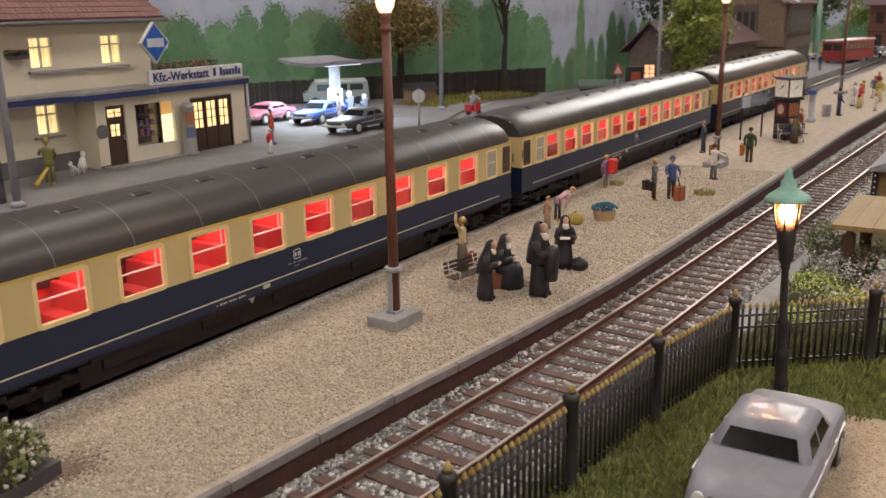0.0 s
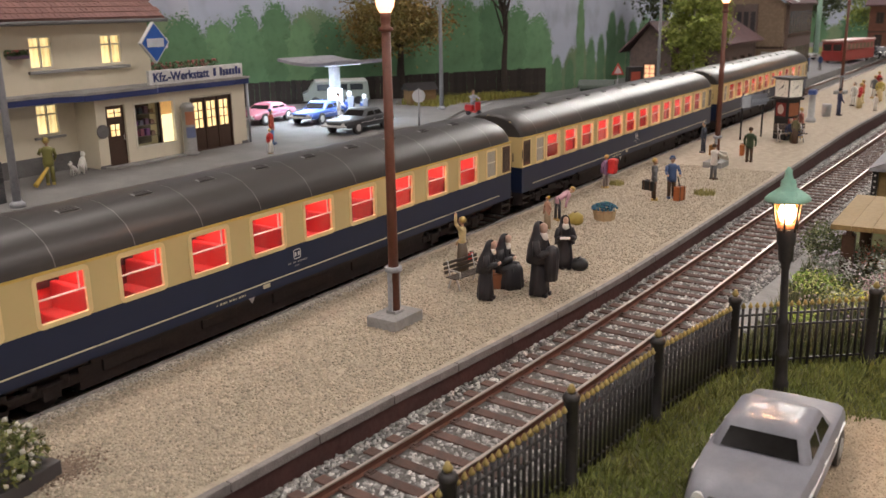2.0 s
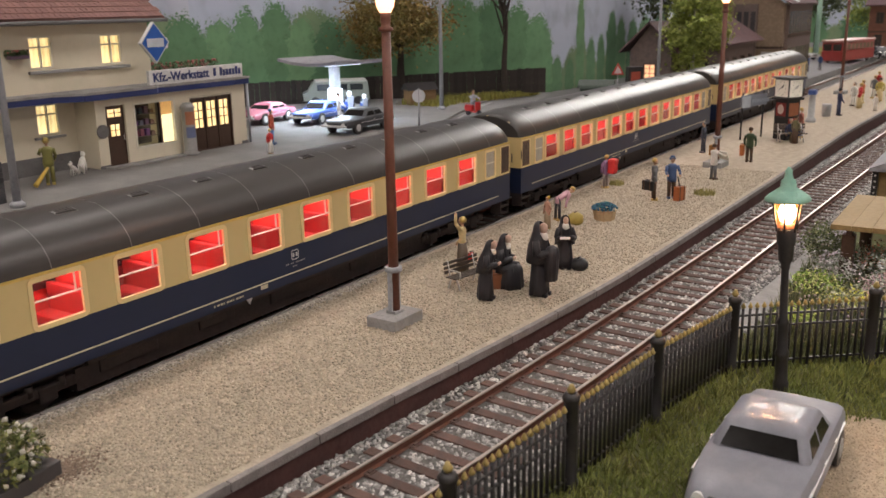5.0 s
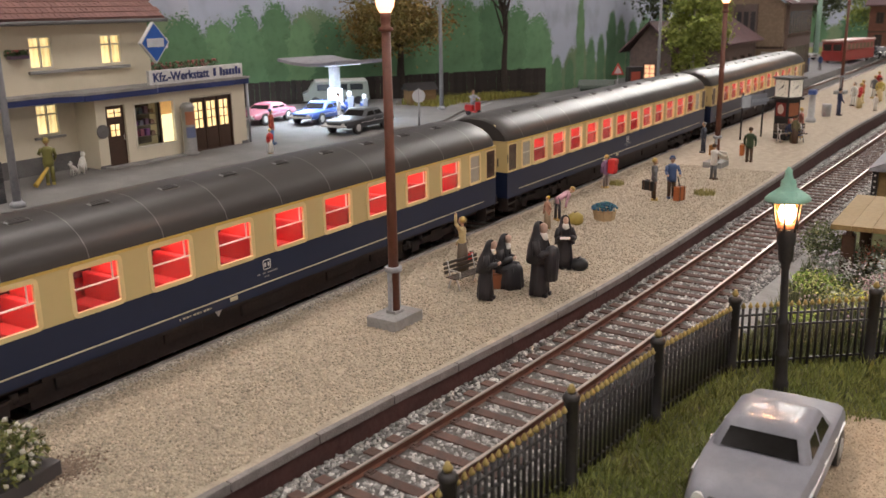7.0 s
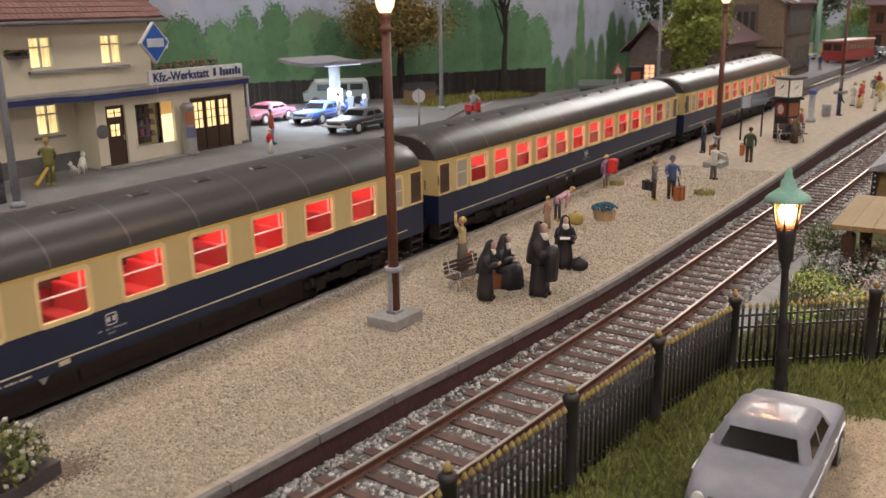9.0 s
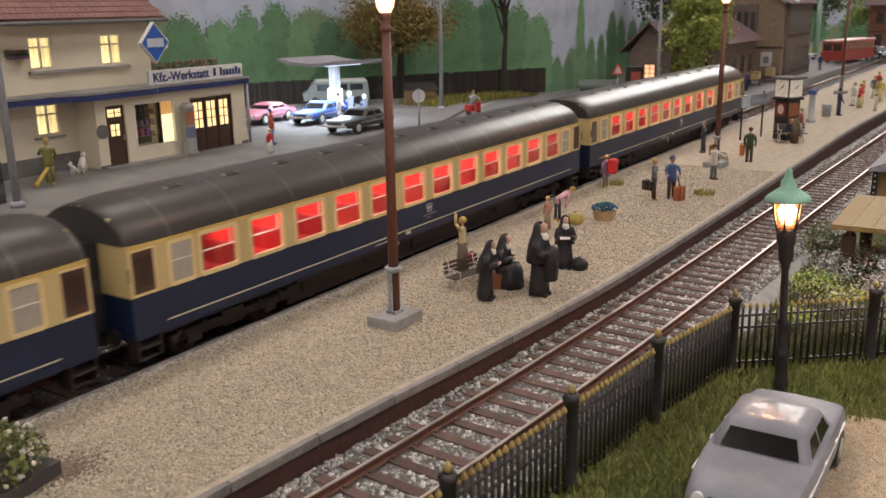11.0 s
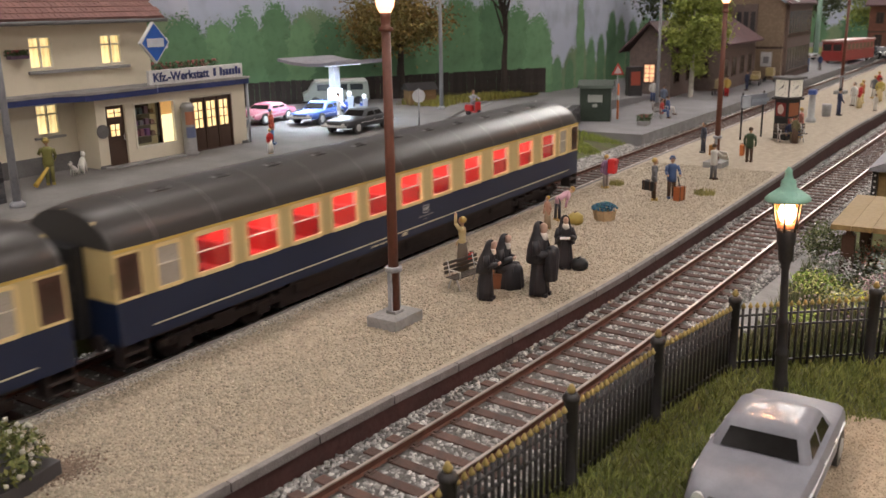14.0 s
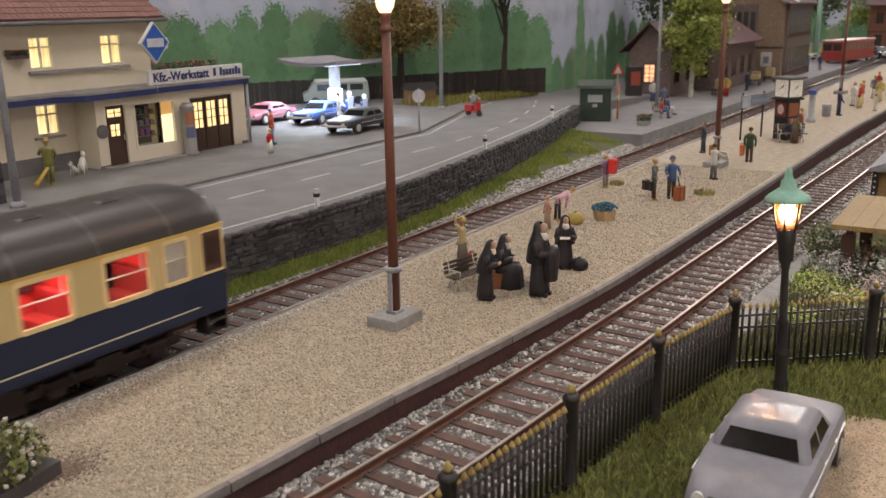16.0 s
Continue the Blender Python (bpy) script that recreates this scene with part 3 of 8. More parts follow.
            d = part("door", box(B(), -0.29, 0.29, 0.0, 0.05, -0.44, 0.45), M_DOORB, co, "dark brown entrance door", at=P(e * XD, s * W2, 2.37, 0 if s < 0 else 180))
            part("door_pane", box(B(), -0.2, 0.2, -0.012, 0.0, -0.3, 0.34), M_GLASS, d)
            part("door_frame", frame_ring(B(), 0.64, 1.0, 0.035, 0.02, 0.05, y0=-0.015), M_FRAMEW, d)
            part("grab_rail", tube(B(), (e * 0.42, -0.05, -0.15), (e * 0.42, -0.05, 0.15), 0.018, seg=6), M_IRON, d)
    # inside
    cuts = [-XE] + [(a + c) / 2 for a, c in zip(WIN, WIN[1:])] + [XE]
    for i, (a, c) in enumerate(zip(cuts, cuts[1:])):
        part("corridor_wall", box(B(), a, c, 0.1, 0.16, 1.0, 2.9), M_RED if i % 2 else M_REDD, co, "red compartment wall")
    # near-black band added before the upper wall, standing in for the shade there
    part("luggage_rack", box(B(), -XE, XE, 0.02, 0.096, 2.16, 2.89), paint(0.06, 0.008, 0.01), co, "dark band standing in for shade on the upper compartment wall")
    cw = None
    for x in [WIN[0] - 0.86] + [(a + c) / 2 for a, c in zip(WIN, WIN[1:])] + [WIN[-1] + 0.86]:
        if cw is None:
            b = box(B(), -0.03, 0.03, -1.3, 0.1, 1.0, 2.9)
            cw = part("partition", b, M_RED, co, at=P(x, 0, 0))
        else:
            share("partition", cw, co, P(x, 0, 0))
    seats = [None, None]
    for i, x in enumerate(WIN):
        for k in (-1, 1):
            at2 = P(x + k * 0.55, -0.6, 1.0, 0 if k < 0 else 180)
            if seats[i % 2] is None:
                b = box(B(), -0.25, 0.3, -0.6, 0.6, 0.0, 0.75, bevel=0.05)
                box(b, -0.27, -0.1, -0.6, 0.6, 0.7, 1.30, bevel=0.05)
                seats[i % 2] = part("seat", b, M_SEAT if i % 2 else M_SEATD, co, at=at2)
            else:
                share("seat", seats[i % 2], co, at2)
    part("light_strip", box(B(), -XE + 0.1, XE - 0.1, -0.9, -0.5, 2.86, 2.89), M_STRIP, co, "glowing warm light strip")
    part("inner_ceiling", box(B(), -HB + 0.2, HB - 0.2, -1.32, 1.32, 2.90, 2.93), M_REDD, co)
    # ends and underframe
    for e in (-1, 1):
        part("gangway", box(B(), min(e * HB, e * (HB + 0.31)), max(e * HB, e * (HB + 0.31)), -0.5, 0.5, 1.0, 3.0, bevel=0.04), M_RUBBER, co, "black rubber gangway bellows")
        for s in (-1, 1):
            part("buffer", lathe(B(), [(0.07, 0), (0.07, 0.16), (0.2, 0.17), (0.2, 0.21)], 10), M_UNDER, co, at=P(e * (HB - 0.05), s * 0.87, 0.95, 0, 0, 90 * e))
            b = box(B(), -0.3, 0.3, -0.2, 0.2, -0.03, 0.03)
            box(b, -0.3, 0.3, -0.15, 0.2, -0.28, -0.24)
            box(b, -0.3, -0.27, -0.2, 0.2, -0.28, 0.2)
            box(b, 0.27, 0.3, -0.2, 0.2, -0.28, 0.2)
            part("step", b, M_UNDER, co, at=P(e * XD, s * 1.2, 0.72, 0 if s < 0 else 180))
    part("underframe", box(B(), -HB + 0.3, HB - 0.3, -1.05, 1.05, 0.72, 0.93), M_UNDER, co, "black underframe")
    part("equipment_tray", box(B(), -6.2, 6.2, -1.1, 1.1, 0.24, 0.716), M_UNDER, co)
    for s in (-1, 1):
        part("side_sill", box(B(), -6.0, 6.0, s * 1.2 - 0.06, s * 1.2 + 0.06, 0.78, 0.926), M_UNDER, co)
    for x, w, h in ((-4.9, 1.5, 0.3), (-2.4, 1.1, 0.26), (0.5, 2.2, 0.32), (3.2, 1.2, 0.28), (5.0, 0.9, 0.24)):
        for s in (-1, 1):
            part("equipment_box", box(B(), x - w / 2, x + w / 2, min(s * 0.4, s * 1.15), max(s * 0.4, s * 1.15), 0.76 - h, 0.74, bevel=0.03), M_UNDER, co)
    for e in (-1, 1):
        bo = None
        b = box(B(), -1.9, 1.9, -1.12, -0.98, 0.42, 0.62, bevel=0.03)
        box(b, -1.9, 1.9, 0.98, 1.12, 0.42, 0.62, bevel=0.03)
        box(b, -0.35, 0.35, -1.12, 1.12, 0.35, 0.75, bevel=0.03)
        for xx in (-1.25, 1.25):
            for s in (-1, 1):
                box(b, xx - 0.2, xx + 0.2, s * 1.05 - 0.1, s * 1.05 + 0.1, 0.3, 0.6, bevel=0.03)
            for s in (-1, 1):
                tube(b, (xx - 0.35, s * 1.06, 0.5), (xx - 0.35, s * 1.06, 0.72), 0.09, seg=8)
                tube(b, (xx + 0.35, s * 1.06, 0.5), (xx + 0.35, s * 1.06, 0.72), 0.09, seg=8)
        bo = part("bogie", b, M_UNDER, co, at=P(e * 8.1, 0, 0))
        for xx in (-1.25, 1.25):
            b = B()
            for s in (-1, 1):
                tube(b, (0, s * 0.70, 0), (0, s * 0.80, 0), 0.46, 0.46, 18)
                tube(b, (0, s * 0.66, 0), (0, s * 0.70, 0), 0.50, 0.50, 18)
            tube(b, (0, -0.7, 0), (0, 0.7, 0), 0.09, seg=8)
            part("wheelset", b, M_UNDER, bo, at=P(xx, 0, 0.46))
    # painted marks on the lower side: emblem square and rows of unreadable print
    for s in (-1, 1):
        k = 0 if s < 0 else 180
        em = part("emblem", frame_ring(B(), 0.27, 0.25, 0.022, 0.008, 0.05, y0=-0.008), M_WHITE, co, "small white railway emblem", at=P(-s * mark, s * W2, 1.62, k))
        b = B()
        box(b, -0.09, -0.03, -0.008, 0, -0.05, 0.05)
        box(b, 0.03, 0.09, -0.008, 0, -0.05, 0.05)
        part("emblem_mark", b, M_WHITE, em)
        b = B()
        for i in range(12):
            if i not in (2, 5):
                box(b, -0.34 + i * 0.06, -0.34 + i * 0.06 + 0.032, -0.006, 0, 0, 0.04)
        for i in range(3):
            box(b, -0.1 + i * 0.06, -0.07 + i * 0.06, -0.006, 0, -0.09, -0.055)
        part("lettering", b, paint(0.42, 0.42, 0.4), co, at=P(-s * mark, s * W2, 1.40, k))
        b = box(B(), -0.12, 0.12, -0.006, 0, -0.05, 0.05)
        part("lettering", b, M_PALE, co, at=P(-s * (mark - 1.15), s * W2, 1.08, k))
        b = B()
        for i in range(10):
            box(b, -0.5 + i * 0.1, -0.5 + i * 0.1 + (0.07 if i % 3 else 0.03), -0.006, 0, -0.022, 0.022)
        part("lettering", b, M_PALE, co, at=P(-s * (mark - 2.3), s * W2, 1.05, k))
        part("sole_plate", prism(B(), [(-0.14, 0.0), (0.14, 0.0), (0.0, -0.2)], -0.01, 0.01, 0, "y"), M_WHITE, co, "small white triangle plate", at=P(-s * (mark - 1.55), s * 1.28, 0.93, k))
    return co


# coach centres along the path, and how far the train has rolled at each second
COACH_X = (-8.54, 14.94, 38.38)
ROLLED = [(0, 0), (4.2, 0), (5.0, -0.08), (5.7, -0.33), (6.3, -0.73), (6.5, -0.84), (7, -1.10), (7.5, -1.64), (8, -2.46), (8.5, -3.79), (9, -5.61), (9.2, -6.4),
          (9.8, -9.2), (10.5, -13.7), (11.3, -19.6), (11.5, -21.14), (12, -24.9), (12.5, -28.65), (13, -32.3), (13.5, -36.3), (14, -41.05), (14.5, -46.2), (15, -51.05), (15.5, -56.3), (16, -60.5)]


def coach_pose(x):
    ya, yb = far_track(x - 8.1), far_track(x + 8.1)
    return P(x, (ya + yb) / 2, 0, math.degrees(math.atan2(yb - ya, 16.2)))



# ---- colours of small things ----
_paint = {}


def paint(r, g, b, rough=0.55, metal=0.0):
    """Plain model paint with slight wear, kept by colour."""
    key = (r, g, b, rough, metal)
    if key not in _paint:
        _paint[key] = mat("model_paint", (r, g, b), (r * 0.86, g * 0.86, b * 0.86), 3, rough, metal, grit=0.3, rvar=0.05)
    return _paint[key]


BLACK, SKIN, NAVY, WHITE_P = (0.012, 0.012, 0.014), (0.55, 0.33, 0.22), (0.03, 0.04, 0.10), (0.7, 0.68, 0.64)
GREYC, BROWN, OLIVE, CREAM_P = (0.16, 0.16, 0.17), (0.09, 0.05, 0.03), (0.22, 0.21, 0.06), (0.58, 0.46, 0.24)
BLUEC, REDC, ORANGE, PINK = (0.05, 0.09, 0.22), (0.55, 0.03, 0.03), (0.5, 0.14, 0.04), (0.6, 0.35, 0.42)
GREENC, BLOND = (0.05, 0.08, 0.04), (0.6, 0.42, 0.14)


# ---- stone wall along the road ----
def stone_wall():
    b = B()
    xs = span(-60, 27, 1.5)
    w = wall_line
    ribbon(b, xs, lambda x: w(x), lambda x: w(x), lambda x: -0.6, lambda x: Z_ROAD - 0.02)
    ribbon(b, xs, lambda x: w(x), lambda x: w(x) + 0.4, lambda x: Z_ROAD - 0.02, lambda x: Z_ROAD - 0.02)
    ribbon(b, xs, lambda x: w(x) + 0.4, lambda x: w(x) + 0.4, lambda x: Z_ROAD - 0.02, lambda x: -0.6)
    wall = tagged(part("wall_stone", b, M_MORTAR), "dry wall of dark basalt stones below the road", "wall", "", "structure")
    rs = random.Random(7)
    kinds = []
    for k in range(5):
        bb = box(B(), -0.5, 0.5, -0.5, 0.5, -0.5, 0.5)
        for v in bb.verts:
            v.co += Vector((rs.uniform(-0.1, 0.1), rs.uniform(-0.12, 0.12), rs.uniform(-0.12, 0.12)))
        bmesh.ops.bevel(bb, geom=bb.edges[:], offset=0.12, segments=1, affect="EDGES")
        kinds.append(bb)
    far_pos, far_size, far_yaw = [], [], []
    datas = []
    for bb in kinds:
        o = part("stone", bb, M_BASALT, wall, at=P(-70, 0, -5))
        datas.append(o)
    n = 0
    used = [False] * 5
    for row in range(10):
        z = 0.02 + row * 0.152 + 0.075
        x = -9.6 + rs.uniform(0, 0.3)
        while x < 26.5:
            L = rs.uniform(0.22, 0.46)
            h = 0.142 * rs.uniform(0.9, 1.08)
            xm = x + L / 2
            ang = math.degrees(math.atan2(w(xm + 0.3) - w(xm - 0.3), 0.6))
            m = P(xm, w(xm) - 0.02 + rs.uniform(-0.03, 0.03), z + rs.uniform(-0.01, 0.01), ang, 0, rs.uniform(-4, 4)) @ Matrix.Diagonal((L * 0.97, 0.22, h, 1))
            if n < 300 and xm < 3.0:
                k = rs.randrange(5)
                if not used[k]:
                    datas[k].matrix_basis = m
                    used[k] = True
                else:
                    share("stone", datas[k], wall, m)
                n += 1
            else:
                far_pos.append((xm, w(xm) - 0.02 + rs.uniform(-0.03, 0.03), z))
                far_size.append((L * 0.48, 0.11, h * 0.49))
                far_yaw.append(radians(ang))
            x += L
    cube_v = [(x, y, z) for x in (-1, 1) for y in (-1, 1) for z in (-1, 1)]
    cube_f = [(0, 1, 3, 2), (4, 6, 7, 5), (0, 4, 5, 1), (2, 3, 7, 6), (0, 2, 6, 4), (1, 5, 7, 3)]
    m2 = mat("wall_basalt_far", (0.085, 0.083, 0.088), (0.05, 0.05, 0.055), 5, 0.85, bump=0.7, island=0.45)
    scatter("stones", cube_v, cube_f, far_pos, np.array(far_yaw), far_size, np.zeros((len(far_pos), 2)), m2, "dark basalt stones of the wall", wall)


def road_marks():
    def patch(x0, x1, y0, y1, label, at):
        o = part("road_marking", box(B(), x0, x1, y0, y1, 0, 0.008), M_LINE, at=at)
        tagged(o, label, "road marking", "white road dashes" if "dash" in label else "", "structure")
    for i in range(13):
        x = -14 + i * 3.6
        if x > 32:
            break
        y = 6.9 + (0.0 if x < 8 else 0.012 * (x - 8) ** 2)
        patch(-0.85, 0.85, -0.06, 0.06, "white dash painted on the asphalt road", P(x, y, z_road(x) + 0.004, 0 if x < 8 else math.degrees(math.atan(0.024 * (x - 8)))))
    b = B()
    ribbon(b, span(-30, 27, 1.5), lambda x: wall_line(x) + 0.62, lambda x: wall_line(x) + 0.74, lambda x: z_road(x) + 0.006, lambda x: z_road(x) + 0.006)
    tagged(part("road_marking", b, M_LINE), "white edge line painted along the wall", "road marking", "", "structure")
    b = B()
    ke = lambda x: 9.75 + 0.02 * max(0, x) if x < 12 else 9.9 + 0.33 * (x - 12)
    ribbon(b, span(-30, 27, 1.5), lambda x: ke(x) - 0.5, lambda x: ke(x) - 0.38, lambda x: z_road(x) + 0.006, lambda x: z_road(x) + 0.006)
    tagged(part("road_marking", b, M_LINE), "white edge line painted along the forecourt kerb", "road marking", "", "structure")
    first = None
    for x, y in ((-3.7, 3.35), (8.9, 4.5), (20.5, 6.9)):
        if first is None:
            first = thing("marker_post", P(x, y, Z_ROAD), "white plastic road marker post with a black band", "marker post", "road marker posts")
            part("post", prism(B(), [(-0.07, -0.06), (0.07, -0.06), (0.07, 0.04), (0, 0.07), (-0.07, 0.04)], 0, 0.62), M_WHITE, first)
            part("band", box(B(), -0.075, 0.075, -0.066, 0.075, 0.36, 0.48), paint(*BLACK), first, "black band")
        else:
            copy_thing(first, P(x, y, Z_ROAD))


# ---- garage ----
def lit_window(parent, x, y, z, w, h, cross=True, sill=True):
    """A casement set into a front wall that faces -y; centre x, bottom z."""
    win = part("window", frame_ring(B(), w, h, 0.07, 0.10, 0.01, seg=1, y0=0.0), M_WINFR, parent, "cream casement with lit curtains", at=P(x, y - 0.03, z + h / 2))
    pn = part("pane", box(B(), -w / 2 + 0.06, w / 2 - 0.06, 0.06, 0.066, -h / 2 + 0.06, h / 2 - 0.06), M_GLASS, win)
    pn.visible_shadow = False
    part("curtain", box(B(), -w / 2 + 0.06, w / 2 - 0.06, 0.12, 0.14, -h / 2 + 0.06, h / 2 - 0.06), M_WINLIT, win, "glowing cream curtain")
    if cross:
        b = box(B(), -0.035, 0.035, 0.0, 0.09, -h / 2 + 0.07, h / 2 - 0.07)
        box(b, -w / 2 + 0.07, w / 2 - 0.07, -0.004, 0.09, h * 0.14, h * 0.14 + 0.06)
        part("glazing_bar", b, M_WINFR, win)
    if sill:
        part("sill", box(B(), -w / 2 - 0.15, w / 2 + 0.15, -0.12, 0.06, -h / 2 - 0.12, -h / 2 - 0.03, bevel=0.02), M_CONC, win)
    return win


def wall_with_holes(b, x0, x1, y0, y1, z0, z1, holes, mi=0):
    """One connected wall facing -y with rectangular holes (x0, x1, z0, z1)."""
    xs = sorted({x0, x1, *[v for h in holes for v in h[:2]]})
    zs = sorted({z0, z1, *[v for h in holes for v in h[2:]]})
    seen = {}

    def vert(i, j, k):
        if (i, j, k) not in seen:
            seen[i, j, k] = b.verts.new((xs[i], (y0, y1)[k], zs[j]))
        return seen[i, j, k]

    def solid(i, j):
        if not (0 <= i < len(xs) - 1 and 0 <= j < len(zs) - 1):
            return False
        x, z = (xs[i] + xs[i + 1]) / 2, (zs[j] + zs[j + 1]) / 2
        return not any(h[0] < x < h[1] and h[2] < z < h[3] for h in holes)

    for i in range(len(xs) - 1):
        for j in range(len(zs) - 1):
            if not solid(i, j):
                continue
            c = [(i, j), (i + 1, j), (i + 1, j + 1), (i, j + 1)]
            b.faces.new([vert(*p, 0) for p in c]).material_index = mi
            b.faces.new([vert(*p, 1) for p in c[::-1]]).material_index = mi
            for (p, q), (di, dj) in zip(zip(c, c[1:] + c[:1]), ((0, -1), (1, 0), (0, 1), (-1, 0))):
                if not solid(i + di, j + dj):
                    b.faces.new((vert(*q, 0), vert(*p, 0), vert(*p, 1), vert(*q, 1))).material_index = mi


def garage():
    g = thing("garage_building", P(0, 0, 0), "cream plastered motor workshop with red tiled roof and lit windows", "building")
    YW, YP, Z0 = 16.4, 15.15, Z_ROAD + 0.1
    b = B()
    # upper and lower wall of the dwelling
    wall_with_holes(b, -20, 1.25, YW, YW + 0.3, Z0 - 0.3, 4.45, [(-4.40, -3.38, 3.02, 4.22)])
    part("lower_wall", b, M_PLASTER, g)
    b = B()
    wall_with_holes(b, -20, 1.25, YW, YW + 0.3, 4.454, 7.3, [(-4.34, -3.32, 5.52, 6.72), (-1.2, -0.14, 5.50, 6.70)])
    part("upper_wall", b, M_PLASTER, g)
    part("end_wall", box(B(), 0.95, 1.25, YW + 0.3, 26, Z0 - 0.3, 7.3), M_PLASTER, g)
    part("end_wall", box(B(), -20, -19.7, YW + 0.3, 26, Z0 - 0.3, 7.3), M_PLASTER, g)
    part("back_wall", box(B(), -19.7, 0.95, 25.7, 26, Z0 - 0.3, 7.3), M_PLASTER, g)
    part("gable", prism(B(), [(YW, 7.304), (26, 7.304), (21.2, 10.6)], 0.95, 1.25, 0, "x"), M_PLASTER, g)
    # porch and workshop wing
    b = B()
    wall_with_holes(b, -2.68, 5.35, YP, YP + 0.25, Z0 - 0.3, 4.3, [(-2.22, -1.3, Z0 - 0.3, 4.0), (-0.88, 1.22, 2.2, 3.98), (2.1, 4.5, Z0 - 0.3, 3.9)])
    part("front_wall", b, M_PLASTER, g)
    part("porch_wall", box(B(), -2.68, -2.43, YP + 0.25, YW, Z0 - 0.3, 4.3), M_PLASTER, g)
    part("side_wall", box(B(), 5.1, 5.35, YP + 0.25, 24, Z0 - 0.3, 4.3), M_PLASTER, g)
    b = box(B(), -20, -2.68, YW - 0.04, YW, Z0 - 0.3, 2.25)
    box(b, -2.72, -2.25, YP - 0.03, YP, Z0 - 0.3, Z0 + 0.12)
    box(b, 5.0, 5.38, YP - 0.03, YP, Z0 - 0.3, Z0 + 0.12)
    part("sockle", b, M_SOCKLE, g, "dark grey masonry sockle")
    part("door_step", box(B(), -2.5, 2.0, YP - 0.5, YP - 0.03, Z0 - 0.1, Z0 + 0.07, bevel=0.03), M_CONC, g)
    # canopy band
    b = prism(B(), [(-20, YW - 0.9), (-4.2, YW - 0.9), (-3.3, YP - 0.35), (0.1, YP - 0.35), (0.3, YP - 0.2), (5.5, YP - 0.2), (5.5, YP + 0.0), (-2.8, YP + 0.0), (-2.8, YW), (-20, YW)], 4.3, 4.52)
    part("canopy", b, M_BLUEBAND, g, "projecting canopy with a blue edge")
    b = prism(B(), [(-20, YW - 0.94), (-4.2, YW - 0.94), (-3.3, YP - 0.39), (0.1, YP - 0.39), (0.3, YP - 0.24), (5.54, YP - 0.24), (5.54, 24), (1.26, 24), (1.26, YW), (-20, YW)], 4.525, 4.62)
    part("flat_roof", b, M_CONC, g, "flat grey roof edge")
    # tiled roof
    rf = part("roof", prism(B(), [(YW - 0.55, 7.22), (YW - 0.55, 7.32), (21.2, 11.0), (26.6, 7.32), (26.6, 7.22), (21.2, 10.85)], -20.4, 1.75, 0, "x"), M_TILE, g, "red tiled roof")
    tile = None
    rs = random.Random(2)
    slope = math.degrees(math.atan2(11.0 - 7.32, 21.2 - YW + 0.55))
    for r in range(6):
        for i in range(40):
            x = -8.2 + i * 0.25 + (0.125 if r % 2 else 0)
            if x > 1.7:
                continue
            at = P(x, YW - 0.58 + r * 0.30, 7.335 + r * 0.30 * math.tan(radians(slope)), 0, slope - 4)
            if tile is None:
                tile = part("roof_tile", box(B(), -0.118, 0.118, 0, 0.36, 0.0, 0.035, bevel=0.012), M_TILE, rf, at=at)
            else:
                share("roof_tile", tile, rf, at)
    part("gutter", tube(B(), (-20.4, YW - 0.62, 7.2), (1.8, YW - 0.62, 7.2), 0.08, seg=8), M_SOCKLE, g)
    part("downpipe", tube(B(), (5.45, YP - 0.08, Z0), (5.45, YP - 0.08, 4.4), 0.06, seg=8), M_GREYPOST, g)
    for x, z, w, h in ((-3.89, 3.02, 1.02, 1.2), (-3.83, 5.52, 1.02, 1.2), (-0.67, 5.50, 1.06, 1.2)):
        lit_window(g, x, YW + 0.05, z, w, h, sill=(z < 4))
    part("long_sill", box(B(), -4.45, 0.1, YW - 0.14, YW, 5.34, 5.46, bevel=0.02), M_CONC, g)
    # entrance door
    d = part("entrance_door", box(B(), -0.45, 0.45, 0, 0.08, 0, 2.38), M_DARKWOOD, g, "dark brown panelled entrance door", at=P(-1.76, YP + 0.1, Z0))
    for x0, x1, z0, z1 in ((-0.3, 0.3, 1.95, 2.25), (-0.22, 0.18, 1.2, 1.65)):
        part("door_light", box(B(), x0, x1, -0.02, 0.0, z0, z1), M_WINLIT, d, "small lit pane")
        bb = box(B(), (x0 + x1) / 2 - 0.02, (x0 + x1) / 2 + 0.02, -0.035, -0.02, z0, z1)
        box(bb, x0, x1, -0.034, -0.02, (z0 + z1) / 2 - 0.015, (z0 + z1) / 2 + 0.015)
        part("glazing_bar", bb, M_DARKWOOD, d)
    part("door_handle", tube(B(), (0.34, -0.06, 1.0), (0.34, -0.06, 1.25), 0.02, seg=6), M_ALU, d)
    part("round_badge", tube(B(), (0, -0.05, 0), (0, 0, 0), 0.27, seg=20), M_SOCKLE, g, "round dark metal badge", at=P(-2.45, YP, 3.05))
    # show window
    w = part("show_window", frame_ring(B(), 2.14, 1.84, 0.08, 0.14, 0.01, seg=1, y0=-0.02), M_WINFR, g, "cream framed show window", at=P(0.17, YP, 3.08))
    pn = part("pane", box(B(), -1.0, 1.0, 0.05, 0.056, -0.86, 0.86), M_GLASS, w)
    pn.visible_shadow = False
    part("blind", box(B(), 0.30, 0.99, 0.12, 0.14, -0.85, 0.3), lamp_mat("lit_white", (1.0, 0.80, 0.48), 1.1), w, "glowing white blind")
    part("upper_blind", box(B(), 0.30, 0.99, 0.12, 0.14, 0.3, 0.85), lamp_mat("lit_amber", (0.8, 0.42, 0.14), 0.5), w, "dim amber blind")
